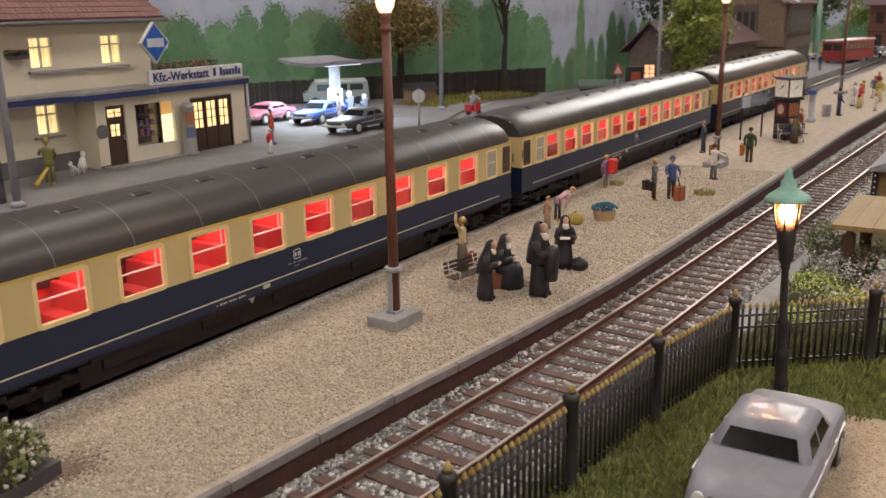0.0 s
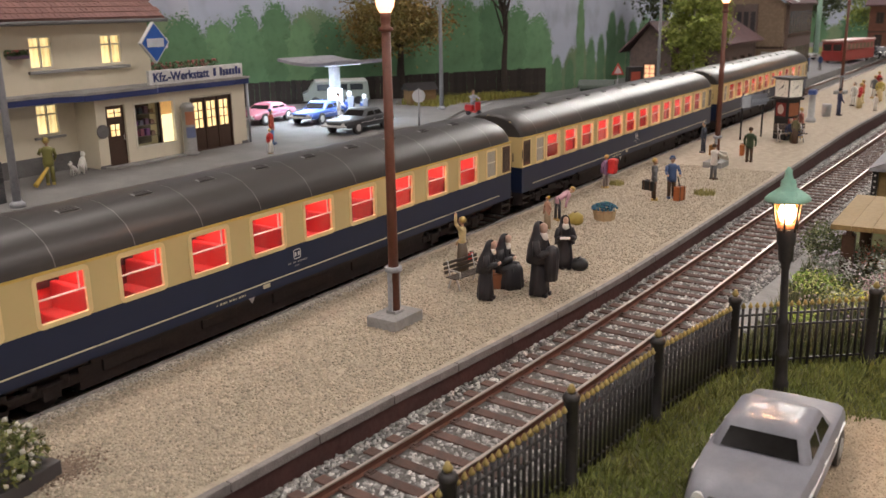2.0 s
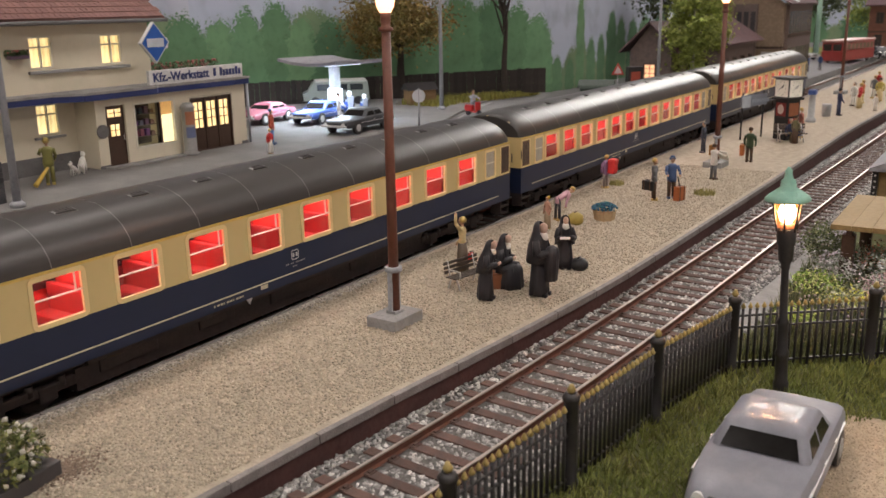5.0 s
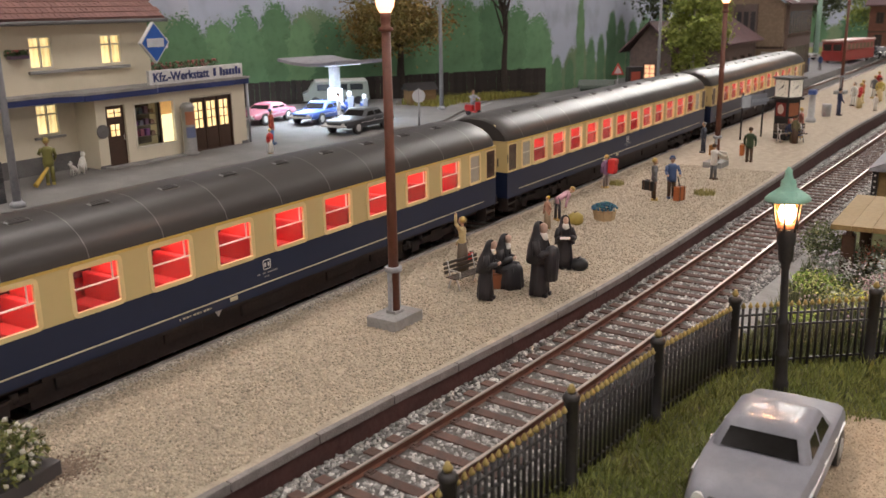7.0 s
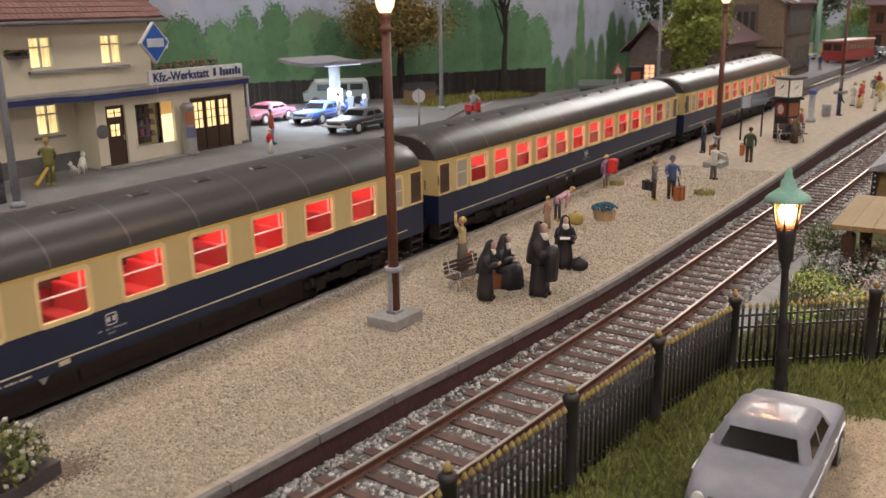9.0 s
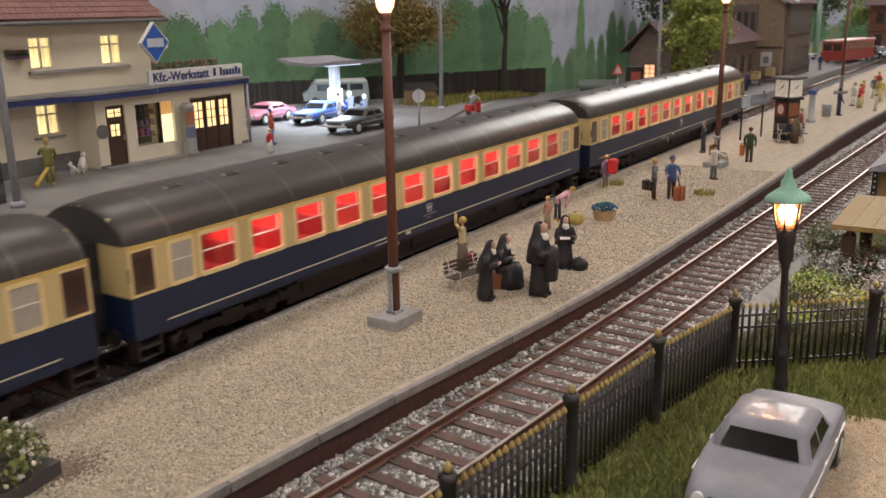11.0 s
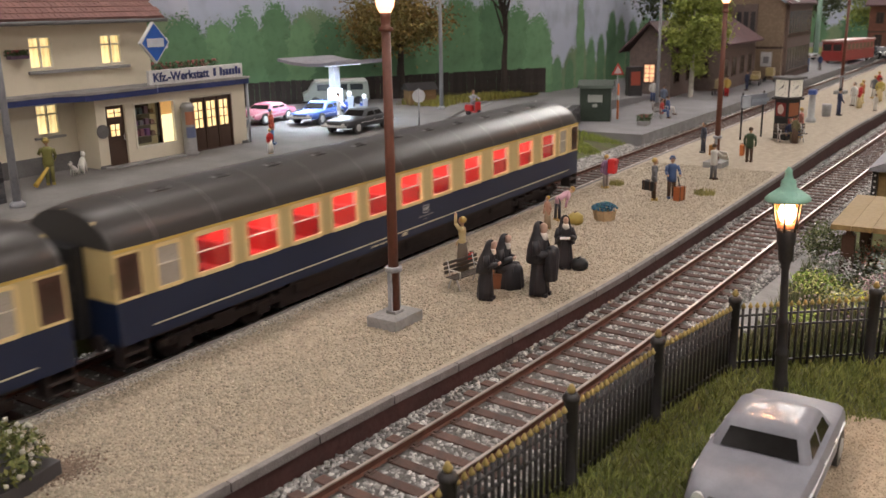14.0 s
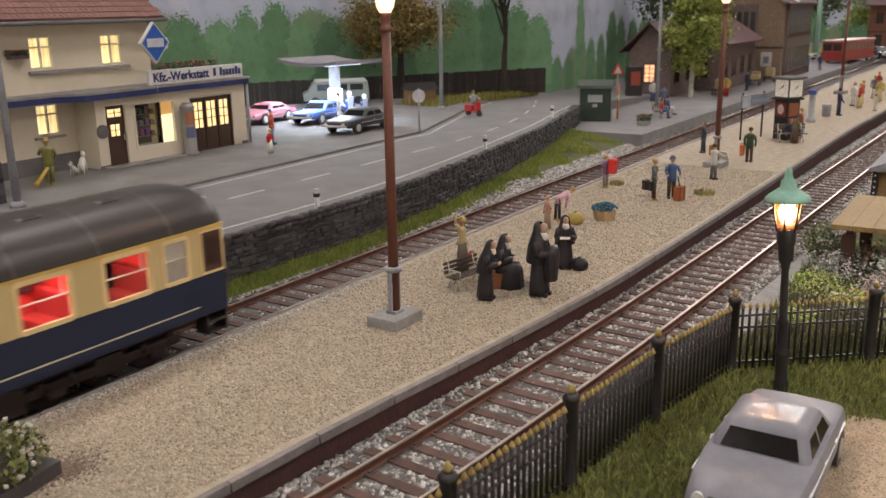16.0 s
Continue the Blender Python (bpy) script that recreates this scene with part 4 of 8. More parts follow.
    part("shelf_back", box(B(), -1.0, 0.29, 0.7, 0.75, -0.86, 0.86), paint(0.1, 0.085, 0.07), w)
    for z in (-0.5, -0.05, 0.4):
        part("shelf", box(B(), -0.98, 0.28, 0.3, 0.69, z - 0.03, z), paint(0.16, 0.12, 0.09), w)
        rr = random.Random(int(z * 100) + 90)
        for k in range(4):
            x = -0.8 + k * 0.28
            part("shelf_goods", box(B(), x, x + 0.18, 0.35, 0.55, z + 0.002, z + rr.uniform(0.15, 0.3)), paint(rr.uniform(0.05, 0.35), rr.uniform(0.05, 0.2), rr.uniform(0.05, 0.25)), w)
    part("mullion", box(B(), 0.24, 0.30, -0.01, 0.1, -0.88, 0.88), M_DARKWOOD, w)
    # garage door of three leaves
    gd = part("garage_door", box(B(), -1.2, 1.2, 0.0, 0.06, 0, 2.3), M_DARKWOOD, g, "dark wooden garage door with lit panes", at=P(3.3, YP + 0.12, Z0))
    part("door_jamb", frame_ring(B(), 2.5, 2.44, 0.1, 0.16, 0.01, seg=1), M_DARKWOOD, gd, at=P(0, -0.12, 1.16))
    for i in range(3):
        x = -0.75 + i * 0.75
        leaf = part("door_leaf", box(B(), -0.35, 0.35, -0.05, 0.0, 0.03, 2.25), M_DARKWOOD, gd, at=P(x, 0, 0))
        part("leaf_light", box(B(), -0.24, 0.24, -0.065, -0.05, 1.0, 2.1), M_WINLIT, leaf, "lit garage pane")
        bb = box(B(), -0.03, 0.03, -0.085, -0.065, 1.0, 2.1)
        for z in (1.36, 1.72):
            box(bb, -0.24, 0.24, -0.084, -0.065, z, z + 0.04)
        part("glazing_bar", bb, M_DARKWOOD, leaf)
        part("leaf_panel", box(B(), -0.25, 0.25, -0.065, -0.05, 0.15, 0.85, bevel=0.01), M_DARKWOOD, leaf)
    # roof sign
    s = thing("workshop_sign", P(2.52, YP - 0.12, 4.93), "long white sign board with blue lettering on the roof edge", "sign")
    part("board", box(B(), -2.62, 2.62, -0.08, 0.08, -0.29, 0.29, bevel=0.015), M_WHITE, s)
    cu = bpy.data.curves.new("sign_text", "FONT")
    cu.body = "Kfz.-Werkstatt"
    cu.size, cu.extrude = 0.5 * S, 0.01 * S
    cu.offset = 0.012 * S
    tx = new("lettering", cu)
    me = bpy.data.meshes.new_from_object(tx)
    bpy.data.objects.remove(tx)
    me.materials.append(M_BLUEBAND)
    t2 = new("lettering", me)
    t2.parent = s
    t2.matrix_basis = P(-2.45, -0.095, -0.16, 0, 90)
    bb = B()
    for i in range(9):
        if i != 1:
            box(bb, 0.86 + i * 0.185, 1.0 + i * 0.185, -0.095, -0.08, -0.16, 0.19 if i in (0, 2, 7) else 0.1)
    part("lettering", bb, M_BLUEBAND, s)
    for x in (-2.2, 0, 2.2):
        part("bracket", box(B(), x - 0.04, x + 0.04, 0.08, 0.14, -0.33, 0.1), M_IRON, s)
    # blue diamond sign
    s = thing("diamond_sign", P(0.17, YP - 0.35, 6.33), "blue diamond shaped company sign with white edge", "sign")
    part("plate", prism(B(), [(0, -0.82), (0.72, 0), (0, 0.82), (-0.72, 0)], -0.08, 0.08, 0, "y"), M_WHITE, s, "white sign body")
    part("face", prism(B(), [(0, -0.74), (0.65, 0), (0, 0.74), (-0.65, 0)], -0.1, -0.08, 0, "y"), paint(0.02, 0.12, 0.50, 0.35), s, "bright blue face")
    part("emblem_bar", box(B(), -0.42, 0.42, -0.112, -0.1, -0.17, 0.17), paint(0.62, 0.66, 0.72), s, "pale blue-white bar")
    bb = tube(B(), (0.5, 0, 0.1), (1.45, 0.9, 0.1), 0.04, seg=6)
    tube(bb, (0.5, 0, -0.25), (1.45, 0.9, -0.25), 0.04, seg=6)
    tube(bb, (1.45, 0.9, -0.27), (1.45, 0.9, 0.12), 0.04, seg=6)
    part("bracket", bb, M_WHITE, s)
    # roof garden boxes
    fb = None
    for x in (2.0, 3.5, 4.6):
        planter("flower_box", P(x, YP + 1.6, 4.63), 1.25, 0.45, 0.6, 11 + int(x))
    planter("flower_box", P(-4.9, YW - 0.2, 5.95), 0.75, 0.3, 0.25, 21, wood=paint(0.13, 0.08, 0.13))


def planter(name, at, L, D, H, seed, wood=None):
    """A flower box with leaves and blossoms."""
    t = thing(name, at, "dark wooden flower box with leaves and red blossoms", "flower box", "flower boxes")
    part("box", box(B(), -L / 2, L / 2, -D / 2, D / 2, 0, H * 0.55, bevel=0.02), wood or M_DARKWOOD, t)
    rs = np.random.RandomState(seed)
    n = 260
    pos = np.stack([rs.uniform(-L / 2, L / 2, n) * 1.05, rs.uniform(-D / 2, D / 2, n) * 1.2, H * 0.5 + rs.uniform(0, 1, n) ** 1.3 * H * 0.7], 1)
    leaf_v = [(-1, 0, 0), (0, -0.5, 0.1), (1, 0, 0), (0, 0.5, 0.1)]
    o = scatter("foliage", leaf_v, [(0, 1, 2, 3)], pos, rs.uniform(0, 6.3, n), rs.uniform(0.06, 0.11, (n, 1)) * np.ones((1, 3)), rs.uniform(-1, 1, (n, 2)), paint(0.07, 0.11, 0.04), "dull green leaves", t, kind="")
    n = 24
    pos = np.stack([rs.uniform(-L / 2, L / 2, n), rs.uniform(-D / 2, D / 2, n), H * (0.8 + 0.45 * rs.uniform(0, 1, n))], 1)
    scatter("bloom", OCTA_V, OCTA_F, pos, rs.uniform(0, 6.3, n), rs.uniform(0.04, 0.08, (n, 1)) * np.ones((1, 3)), rs.uniform(-1, 1, (n, 2)), paint(0.34, 0.10, 0.09), "red blossoms", t, kind="")
    return t


# ---- cars ----
M_CARGLASS = mat("car_glass", (0.02, 0.018, 0.018), (0.014, 0.013, 0.013), 1, 0.12, rvar=0.03)
M_CARGLASS.node_tree.nodes["Principled BSDF"].inputs["Specular IOR Level"].default_value = 0.18


def car(at, colour, label, glass=None, base=(-0.55, 1.35), roof=(-0.1, 0.95), L=4.4, W=1.68, H=1.40, rough=0.25, belt=0.86, drop=0.0):
    c = thing("car", at, label, "car", "model cars")
    body = paint(*colour, rough)
    body.node_tree.nodes["Principled BSDF"].inputs["Coat Weight"].default_value = 0.14
    body.node_tree.nodes["Principled BSDF"].inputs["Specular IOR Level"].default_value = 0.22
    body.node_tree.nodes["Principled BSDF"].inputs["Coat Roughness"].default_value = 0.06
    hl, hw = L / 2, W / 2
    st = [(-hl, 0.42, belt - 0.22, hw * 0.76), (-hl + 0.1, 0.34, belt - 0.13, hw * 0.88), (-hl + 0.55, 0.3, belt - 0.06, hw * 0.95), (base[0], 0.3, belt, hw),
          (0.3, 0.3, belt + 0.02, hw), (base[1], 0.3, belt, hw), (hl - 0.45, 0.31, belt - 0.02 - drop, hw * 0.97), (hl - 0.06, 0.36, belt - 0.06 - drop, hw * 0.92), (hl, 0.44, belt - 0.16 - drop, hw * 0.84)]
    b = B()
    rings = []
    for x, z0, z1, w in st:
        sec = [(w * 0.9, z0), (w * 0.99, z0 + 0.08), (w, z0 + (z1 - z0) * 0.45), (w * 0.98, z1 - 0.12), (w * 0.93, z1 - 0.035), (w * 0.82, z1), (w * 0.4, z1 + 0.02), (0, z1 + 0.025)]
        sec = sec + [(-y, z) for y, z in sec[-2::-1]]
        rings.append([b.verts.new((x, y, z)) for y, z in sec])
    n = len(rings[0])
    for r0, r1 in zip(rings, rings[1:]):
        for i in range(n - 1):
            b.faces.new((r0[i], r0[i + 1], r1[i + 1], r1[i])).smooth = True
        b.faces.new((r0[-1], r0[0], r1[0], r1[-1]))
    b.faces.new(rings[0])
    b.faces.new(rings[-1])
    bmesh.ops.recalc_face_normals(b, faces=b.faces[:])
    part("body", b, body, c, smooth=True)
    # cabin: rounded frustum in body colour, glass set proud on its four sides
    b = B()
    def ring(x0, x1, w, z, r):
        pts = []
        for cx, cy, a0 in ((x1 - r, w - r, 0), (x0 + r, w - r, 90), (x0 + r, -w + r, 180), (x1 - r, -w + r, 270)):
            for k in range(4):
                a = radians(a0 + 30 * k)
                pts.append(b.verts.new((cx + r * math.cos(a), cy + r * math.sin(a), z)))
        return pts
    w0, w1 = hw * 0.86, hw * 0.68
    rr = [ring(base[0], base[1], w0, belt - 0.03, 0.12), ring(roof[0] - 0.06, roof[1] + 0.08, w1 + 0.035, H - 0.07, 0.14), ring(roof[0], roof[1], w1 - 0.02, H - 0.015, 0.14), ring(roof[0] + 0.2, roof[1] - 0.2, w1 - 0.22, H + 0.015, 0.1)]
    for r0, r1 in zip(rr, rr[1:]):
        for i in range(16):
            b.faces.new((r0[i], r0[(i + 1) % 16], r1[(i + 1) % 16], r1[i])).smooth = True
    b.faces.new(rr[-1])
    bmesh.ops.recalc_face_normals(b, faces=b.faces[:])
    part("cabin", b, body, c, smooth=True)
    gm = M_CARGLASS
    zb, zt = belt + 0.03, H - 0.11
    def lerp(a, c2, z):
        f = (z - belt + 0.03) / (H - 0.04 - belt)
        return a + (c2 - a) * f
    def pane(name, pts):
        bb = B()
        vs = [bb.verts.new(q) for q in pts]
        nrm = (vs[1].co - vs[0].co).cross(vs[2].co - vs[0].co).normalized()
        vs2 = [bb.verts.new(v.co - nrm * 0.03) for v in vs]
        bb.faces.new(vs)
        for i in range(len(vs)):
            j = (i + 1) % len(vs)
            bb.faces.new((vs[i], vs2[i], vs2[j], vs[j]))
        bmesh.ops.recalc_face_normals(bb, faces=bb.faces[:])
        part(name, bb, gm, c, "dark window glass")
    e = 0.012
    wz = lambda z: lerp(w0, w1 + 0.02, z)
    xf = lambda z: lerp(base[0], roof[0] - 0.05, z)
    xr = lambda z: lerp(base[1], roof[1] + 0.06, z)
    pane("windscreen", [(xf(zb) - e, -wz(zb) + 0.14, zb), (xf(zb) - e, wz(zb) - 0.14, zb), (xf(zt) - e, wz(zt) - 0.13, zt), (xf(zt) - e, -wz(zt) + 0.13, zt)])
    pane("rear_window", [(xr(zb) + e, wz(zb) - 0.14, zb), (xr(zb) + e, -wz(zb) + 0.14, zb), (xr(zt) + e, -wz(zt) + 0.13, zt), (xr(zt) + e, wz(zt) - 0.13, zt)])
    mid = (roof[0] + roof[1]) / 2 - 0.02
    for s in (-1, 1):
        y = lambda z: s * (wz(z) + e)
        q1 = [(xf(zb) + 0.2, y(zb), zb), (mid - 0.04, y(zb), zb), (mid - 0.04, y(zt), zt), (xf(zt) + 0.14, y(zt), zt)]
        q2 = [(mid + 0.04, y(zb), zb), (xr(zb) - 0.24, y(zb), zb), (xr(zt) - 0.16, y(zt), zt), (mid + 0.04, y(zt), zt)]
        for q in (q1, q2):
            pane("side_window", q if s < 0 else q[::-1])
        part("trim_strip", box(B(), -hl + 0.75, hl - 0.6, min(s * (hw - 0.03), s * (hw + 0.008)), max(s * (hw - 0.03), s * (hw + 0.008)), belt - 0.24, belt - 0.215), M_ALU, c)
        for x in (-hl + 0.85, hl - 0.9):
            wh = part("wheel", tube(B(), (0, -0.09, 0), (0, 0.09, 0), 0.31, seg=18), M_IRON, c, at=P(x, s * (hw - 0.08), 0.31))
            part("rim", tube(B(), (0, s * 0.085, 0), (0, s * 0.105, 0), 0.19, 0.16, seg=14), M_ALU, wh)
        for x in (mid + 0.02 - 0.35, mid + 0.5):
            part("door_handle", box(B(), x, x + 0.16, min(s * hw, s * (hw + 0.015)), max(s * hw, s * (hw + 0.015)), belt - 0.16, belt - 0.13), M_ALU, c)
        part("headlight", tube(B(), (-hl - 0.02, s * hw * 0.62, belt - 0.27), (-hl + 0.05, s * hw * 0.62, belt - 0.27), 0.1, seg=12), M_WHITE, c, "round pale headlight")
        part("tail_light", box(B(), hl - 0.03, hl + 0.015, s * hw * 0.62 - 0.1, s * hw * 0.62 + 0.1, belt - 0.33, belt - 0.22), paint(0.4, 0.02, 0.02, 0.3), c, "red tail light")
    for e2 in (-1, 1):
        part("bumper", box(B(), min(e2 * hl, e2 * (hl + 0.08)), max(e2 * hl, e2 * (hl + 0.08)), -hw * 0.9, hw * 0.9, 0.38, 0.49, bevel=0.03), M_ALU, c)
    part("grille", box(B(), -hl - 0.012, -hl + 0.02, -hw * 0.45, hw * 0.45, belt - 0.36, belt - 0.19), M_IRON, c)
    return c


# ---- lamp posts ----
def platform_lamp(at, first=[]):
    if first:
        return copy_thing(first[0], at)
    t = thing("platform_lamp", at, "tall rust-brown platform lamp post with glowing head on a concrete block", "lamp post", "platform lamps")
    first.append(t)
    part("foundation", box(B(), -0.55, 0.55, -0.42, 0.42, -0.02, 0.26, bevel=0.03), M_CONC, t, "grey concrete block")
    part("shoe", box(B(), -0.16, 0.16, -0.14, 0.14, 0.26, 0.34, bevel=0.02), M_CONC, t)
    b = B()
    for s in (-1, 1):
        box(b, s * 0.15 - 0.03, s * 0.15 + 0.03, -0.05, 0.05, 0.34, 1.35)
    part("stump", b, M_GREYPOST, t, "grey steel stump")
    part("collar", tube(B(), (0, 0, 1.28), (0, 0, 1.4), 0.2, seg=12), M_GREYPOST, t)
    part("pole", tube(B(), (0, 0, 0.3), (0, 0, 6.95), 0.125, 0.10, seg=14), M_POST, t)
    part("neck", lathe(B(), [(0.1, 6.72), (0.16, 6.74), (0.16, 6.8), (0.1, 6.84), (0.11, 7.0), (0.12, 7.12)], 12), M_POST, t)
    part("lamp_glass", lathe(B(), [(0.12, 7.12), (0.19, 7.25), (0.22, 7.42), (0.19, 7.5)], 12), lamp_mat("post_lamp_glow", (1.0, 0.50, 0.30), 2.4), t, "glowing warm lamp glass")
    part("lamp_cap", lathe(B(), [(0.32, 7.5), (0.28, 7.56), (0.1, 7.64), (0.02, 7.7)], 14), M_POST, t)
    lt = bpy.data.lights.new("post_light", "POINT")
    lt.color, lt.energy, lt.shadow_soft_size = (1.0, 0.42, 0.18), 0.02, 0.15 * S
    lo = new("post_light", lt)
    lo.parent = t
    lo.matrix_basis = P(0, 0, 7.85)
    return t


def lantern(at):
    t = thing("street_lantern", at, "black cast iron lantern with green patina hood, lit", "street lamp")
    part("post", lathe(B(), [(0.15, 0), (0.15, 0.2), (0.125, 0.25), (0.12, 0.68), (0.14, 0.72), (0.14, 0.78), (0.105, 0.84), (0.105, 1.3), (0.13, 1.34), (0.08, 1.42), (0.07, 2.3), (0.09, 2.34), (0.085, 2.4), (0.135, 2.48), (0.15, 2.74), (0.175, 2.78), (0.185, 3.02), (0.15, 3.05)], 14), M_IRON, t)
    for i in range(6):
        a = math.pi / 3 * i
        part("cage_bar", tube(B(), (0.19 * math.cos(a), 0.19 * math.sin(a), 3.0), (0.285 * math.cos(a), 0.285 * math.sin(a), 3.56), 0.02, seg=5), M_IRON, t)
    part("holder", lathe(B(), [(0.12, 3.0), (0.16, 3.04), (0.17, 3.1), (0.12, 3.14)], 6), M_IRON, t)
    pn = part("lantern_glass", lathe(B(), [(0.17, 3.06), (0.265, 3.56)], 6), M_LANT, t, "frosted orange lantern glass")
    part("bulb", lathe(B(), [(0.05, 3.14), (0.11, 3.18), (0.15, 3.26), (0.16, 3.33), (0.145, 3.40), (0.1, 3.46), (0.05, 3.48)], 14), M_BULB, t, "white-hot bulb")
    part("hood", lathe(B(), [(0.42, 3.54), (0.425, 3.57), (0.34, 3.64), (0.23, 3.71), (0.15, 3.76), (0.14, 3.87), (0.09, 3.91), (0.065, 3.99), (0.07, 4.04), (0.02, 4.11)], 16), M_PATINA, t, "green patina hood")
    lt = bpy.data.lights.new("lantern_light", "POINT")
    lt.color, lt.energy, lt.shadow_soft_size = (1.0, 0.55, 0.25), 0.008, 0.1 * S
    lo = new("lantern_light", lt)
    lo.parent = t
    lo.matrix_basis = P(0, 0, 3.3)
    return t


def grey_pole(at, h):
    t = thing("catenary_pole", at, "slim grey lamp pole beside the road", "pole", "grey poles")
    part("pole", tube(B(), (0, 0, 0), (0, 0, h), 0.13, 0.075, seg=10), M_GREYPOST, t)
    part("foot", lathe(B(), [(0.24, 0), (0.24, 0.12), (0.15, 0.2)], 10), M_GREYPOST, t)
    return t


# ---- iron fence ----
def iron_fence():
    pts = [(-19.0, -8.9), (-15.95, -9.2), (-12.85, -9.55), (-9.8, -9.88), (-6.75, -10.45), (-4.75, -12.85), (-2.9, -15.3)]
    b0 = bar = None
    for (xa, ya), (xb, yb) in zip(pts, pts[1:]):
        Lf = math.hypot(xb - xa, yb - ya)
        ang = math.degrees(math.atan2(yb - ya, xb - xa))
        f = thing("iron_fence", P(xa, ya, 0, ang), "black wrought iron fence panel with brass tips", "fence", "iron fence panels")
        part("post", lathe(B(), [(0.15, 0), (0.15, 0.15), (0.12, 0.2), (0.12, 1.55), (0.145, 1.58), (0.145, 1.64), (0.1, 1.7)], 8), M_IRON, f)
        part("post_tip", lathe(B(), [(0.05, 1.7), (0.075, 1.75), (0.03, 1.84)], 8), M_GOLDTIP, f, "brass finial")
        for z in (0.2, 0.98, 1.24):
            part("rail", box(B(), 0.08, Lf - 0.08, -0.02, 0.02, z, z + 0.045), M_IRON, f)
        n = round((Lf - 0.2) / 0.158)
        for i in range(n):
            x = 0.12 + (Lf - 0.24) * (i + 0.5) / n
            if bar is None:
                bar = part("picket", tube(B(), (0, 0, 0.08), (0, 0, 1.42), 0.033, seg=6), M_IRON, f, at=P(x, 0, 0))
                tip = part("picket_tip", lathe(B(), [(0.025, 0), (0.055, 0.04), (0.035, 0.08), (0.008, 0.13)], 6), M_GOLDTIP, bar, at=P(0, 0, 1.41))
            else:
                o = share("picket", bar, f, P(x, 0, 0))
                share("picket_tip", tip, o, P(0, 0, 1.41))


# ---- figures ----
def figure(at, coat=GREYC, legs=BROWN, hair=BROWN, h=1.65, skirt=False, arm=(0, 0), hat=None, label="", sit=False, lean=0.0, width=1.0):
    """A painted miniature figure, one plain mesh; it faces -y."""
    mats = [paint(*coat), paint(*legs), paint(*hair), paint(*SKIN), paint(*(hat or hair))]
    k = h / 1.7
    b = B()
    hip = 0.85 if not sit else 0.45
    if skirt:
        lathe(b, [(0.24, 0.06), (0.22, hip * 0.5), (0.16, hip + 0.1)], 10, 1, sx=1, sy=0.8)
        for s in (-1, 1):
            box(b, s * 0.08 - 0.05, s * 0.08 + 0.05, -0.16, 0.08, 0, 0.1, 4)
    elif sit:
        for s in (-1, 1):
            tube(b, (s * 0.09, 0, hip + 0.05), (s * 0.1, -0.42, hip + 0.05), 0.085, 0.075, 8, 1)
            tube(b, (s * 0.1, -0.42, hip + 0.06), (s * 0.1, -0.46, 0.06), 0.07, 0.055, 8, 1)
            box(b, s * 0.1 - 0.05, s * 0.1 + 0.05, -0.62, -0.4, 0, 0.09, 4)
    else:
        for s in (-1, 1):
            tube(b, (s * 0.10, 0.03 * s, 0.05), (s * 0.09, 0, hip), 0.065, 0.095, 8, 1)
            box(b, s * 0.1 - 0.055, s * 0.1 + 0.055, -0.17, 0.09, 0, 0.09, 4)
    top = hip + 0.58
    lathe(b, [(0.17, hip - 0.16), (0.19, hip), (0.165, hip + 0.22), (0.20, hip + 0.44), (0.17, hip + 0.53), (0.07, top)], 10, 0, sx=1.05 * width, sy=0.68 * width)
    for s, a in ((-1, arm[0]), (1, arm[1])):
        sh = Vector((s * 0.21 * width, 0, hip + 0.47))
        ang = radians(a)
        el = sh + Vector((s * 0.07, -0.28 * math.sin(ang), -0.28 * math.cos(ang)))
        ha = el + Vector((-s * 0.04, -0.26 * math.sin(ang + 0.5 if a else 0.25), -0.26 * math.cos(ang + 0.5 if a else 0.25)))
        tube(b, sh, el, 0.065, 0.055, 7, 0)
        tube(b, el, ha, 0.055, 0.042, 7, 0)
        lathe(b, [(0.02, -0.05), (0.048, 0), (0.02, 0.05)], 6, 3, c=ha)
    tube(b, (0, 0, top - 0.03), (0, 0, top + 0.06), 0.05, 0.05, 7, 3)
    hc = (0, -0.015, top + 0.15)
    lathe(b, [(0.03, -0.12), (0.08, -0.07), (0.1, 0.0), (0.09, 0.07), (0.04, 0.12)], 10, 3, c=hc, sx=0.9)
    lathe(b, [(0.098, -0.02), (0.112, 0.04), (0.09, 0.11), (0.03, 0.145)], 10, 2, c=(0, 0.022, top + 0.15))
    if hat:
        lathe(b, [(0.15, 0.05), (0.15, 0.065), (0.1, 0.07), (0.095, 0.15), (0.04, 0.17)], 10, 4, c=(0, 0.01, top + 0.15))
    bmesh.ops.scale(b, vec=(k, k, k), verts=b.verts[:])
    if lean:
        bmesh.ops.rotate(b, cent=(0, 0, hip * k), matrix=Matrix.Rotation(radians(lean), 3, "X"), verts=[v for v in b.verts if v.co.z > hip * k * 0.99])
    o = part("toy_figure", b, mats, at=at)
    return tagged(o, label, "figurine", "painted figures")


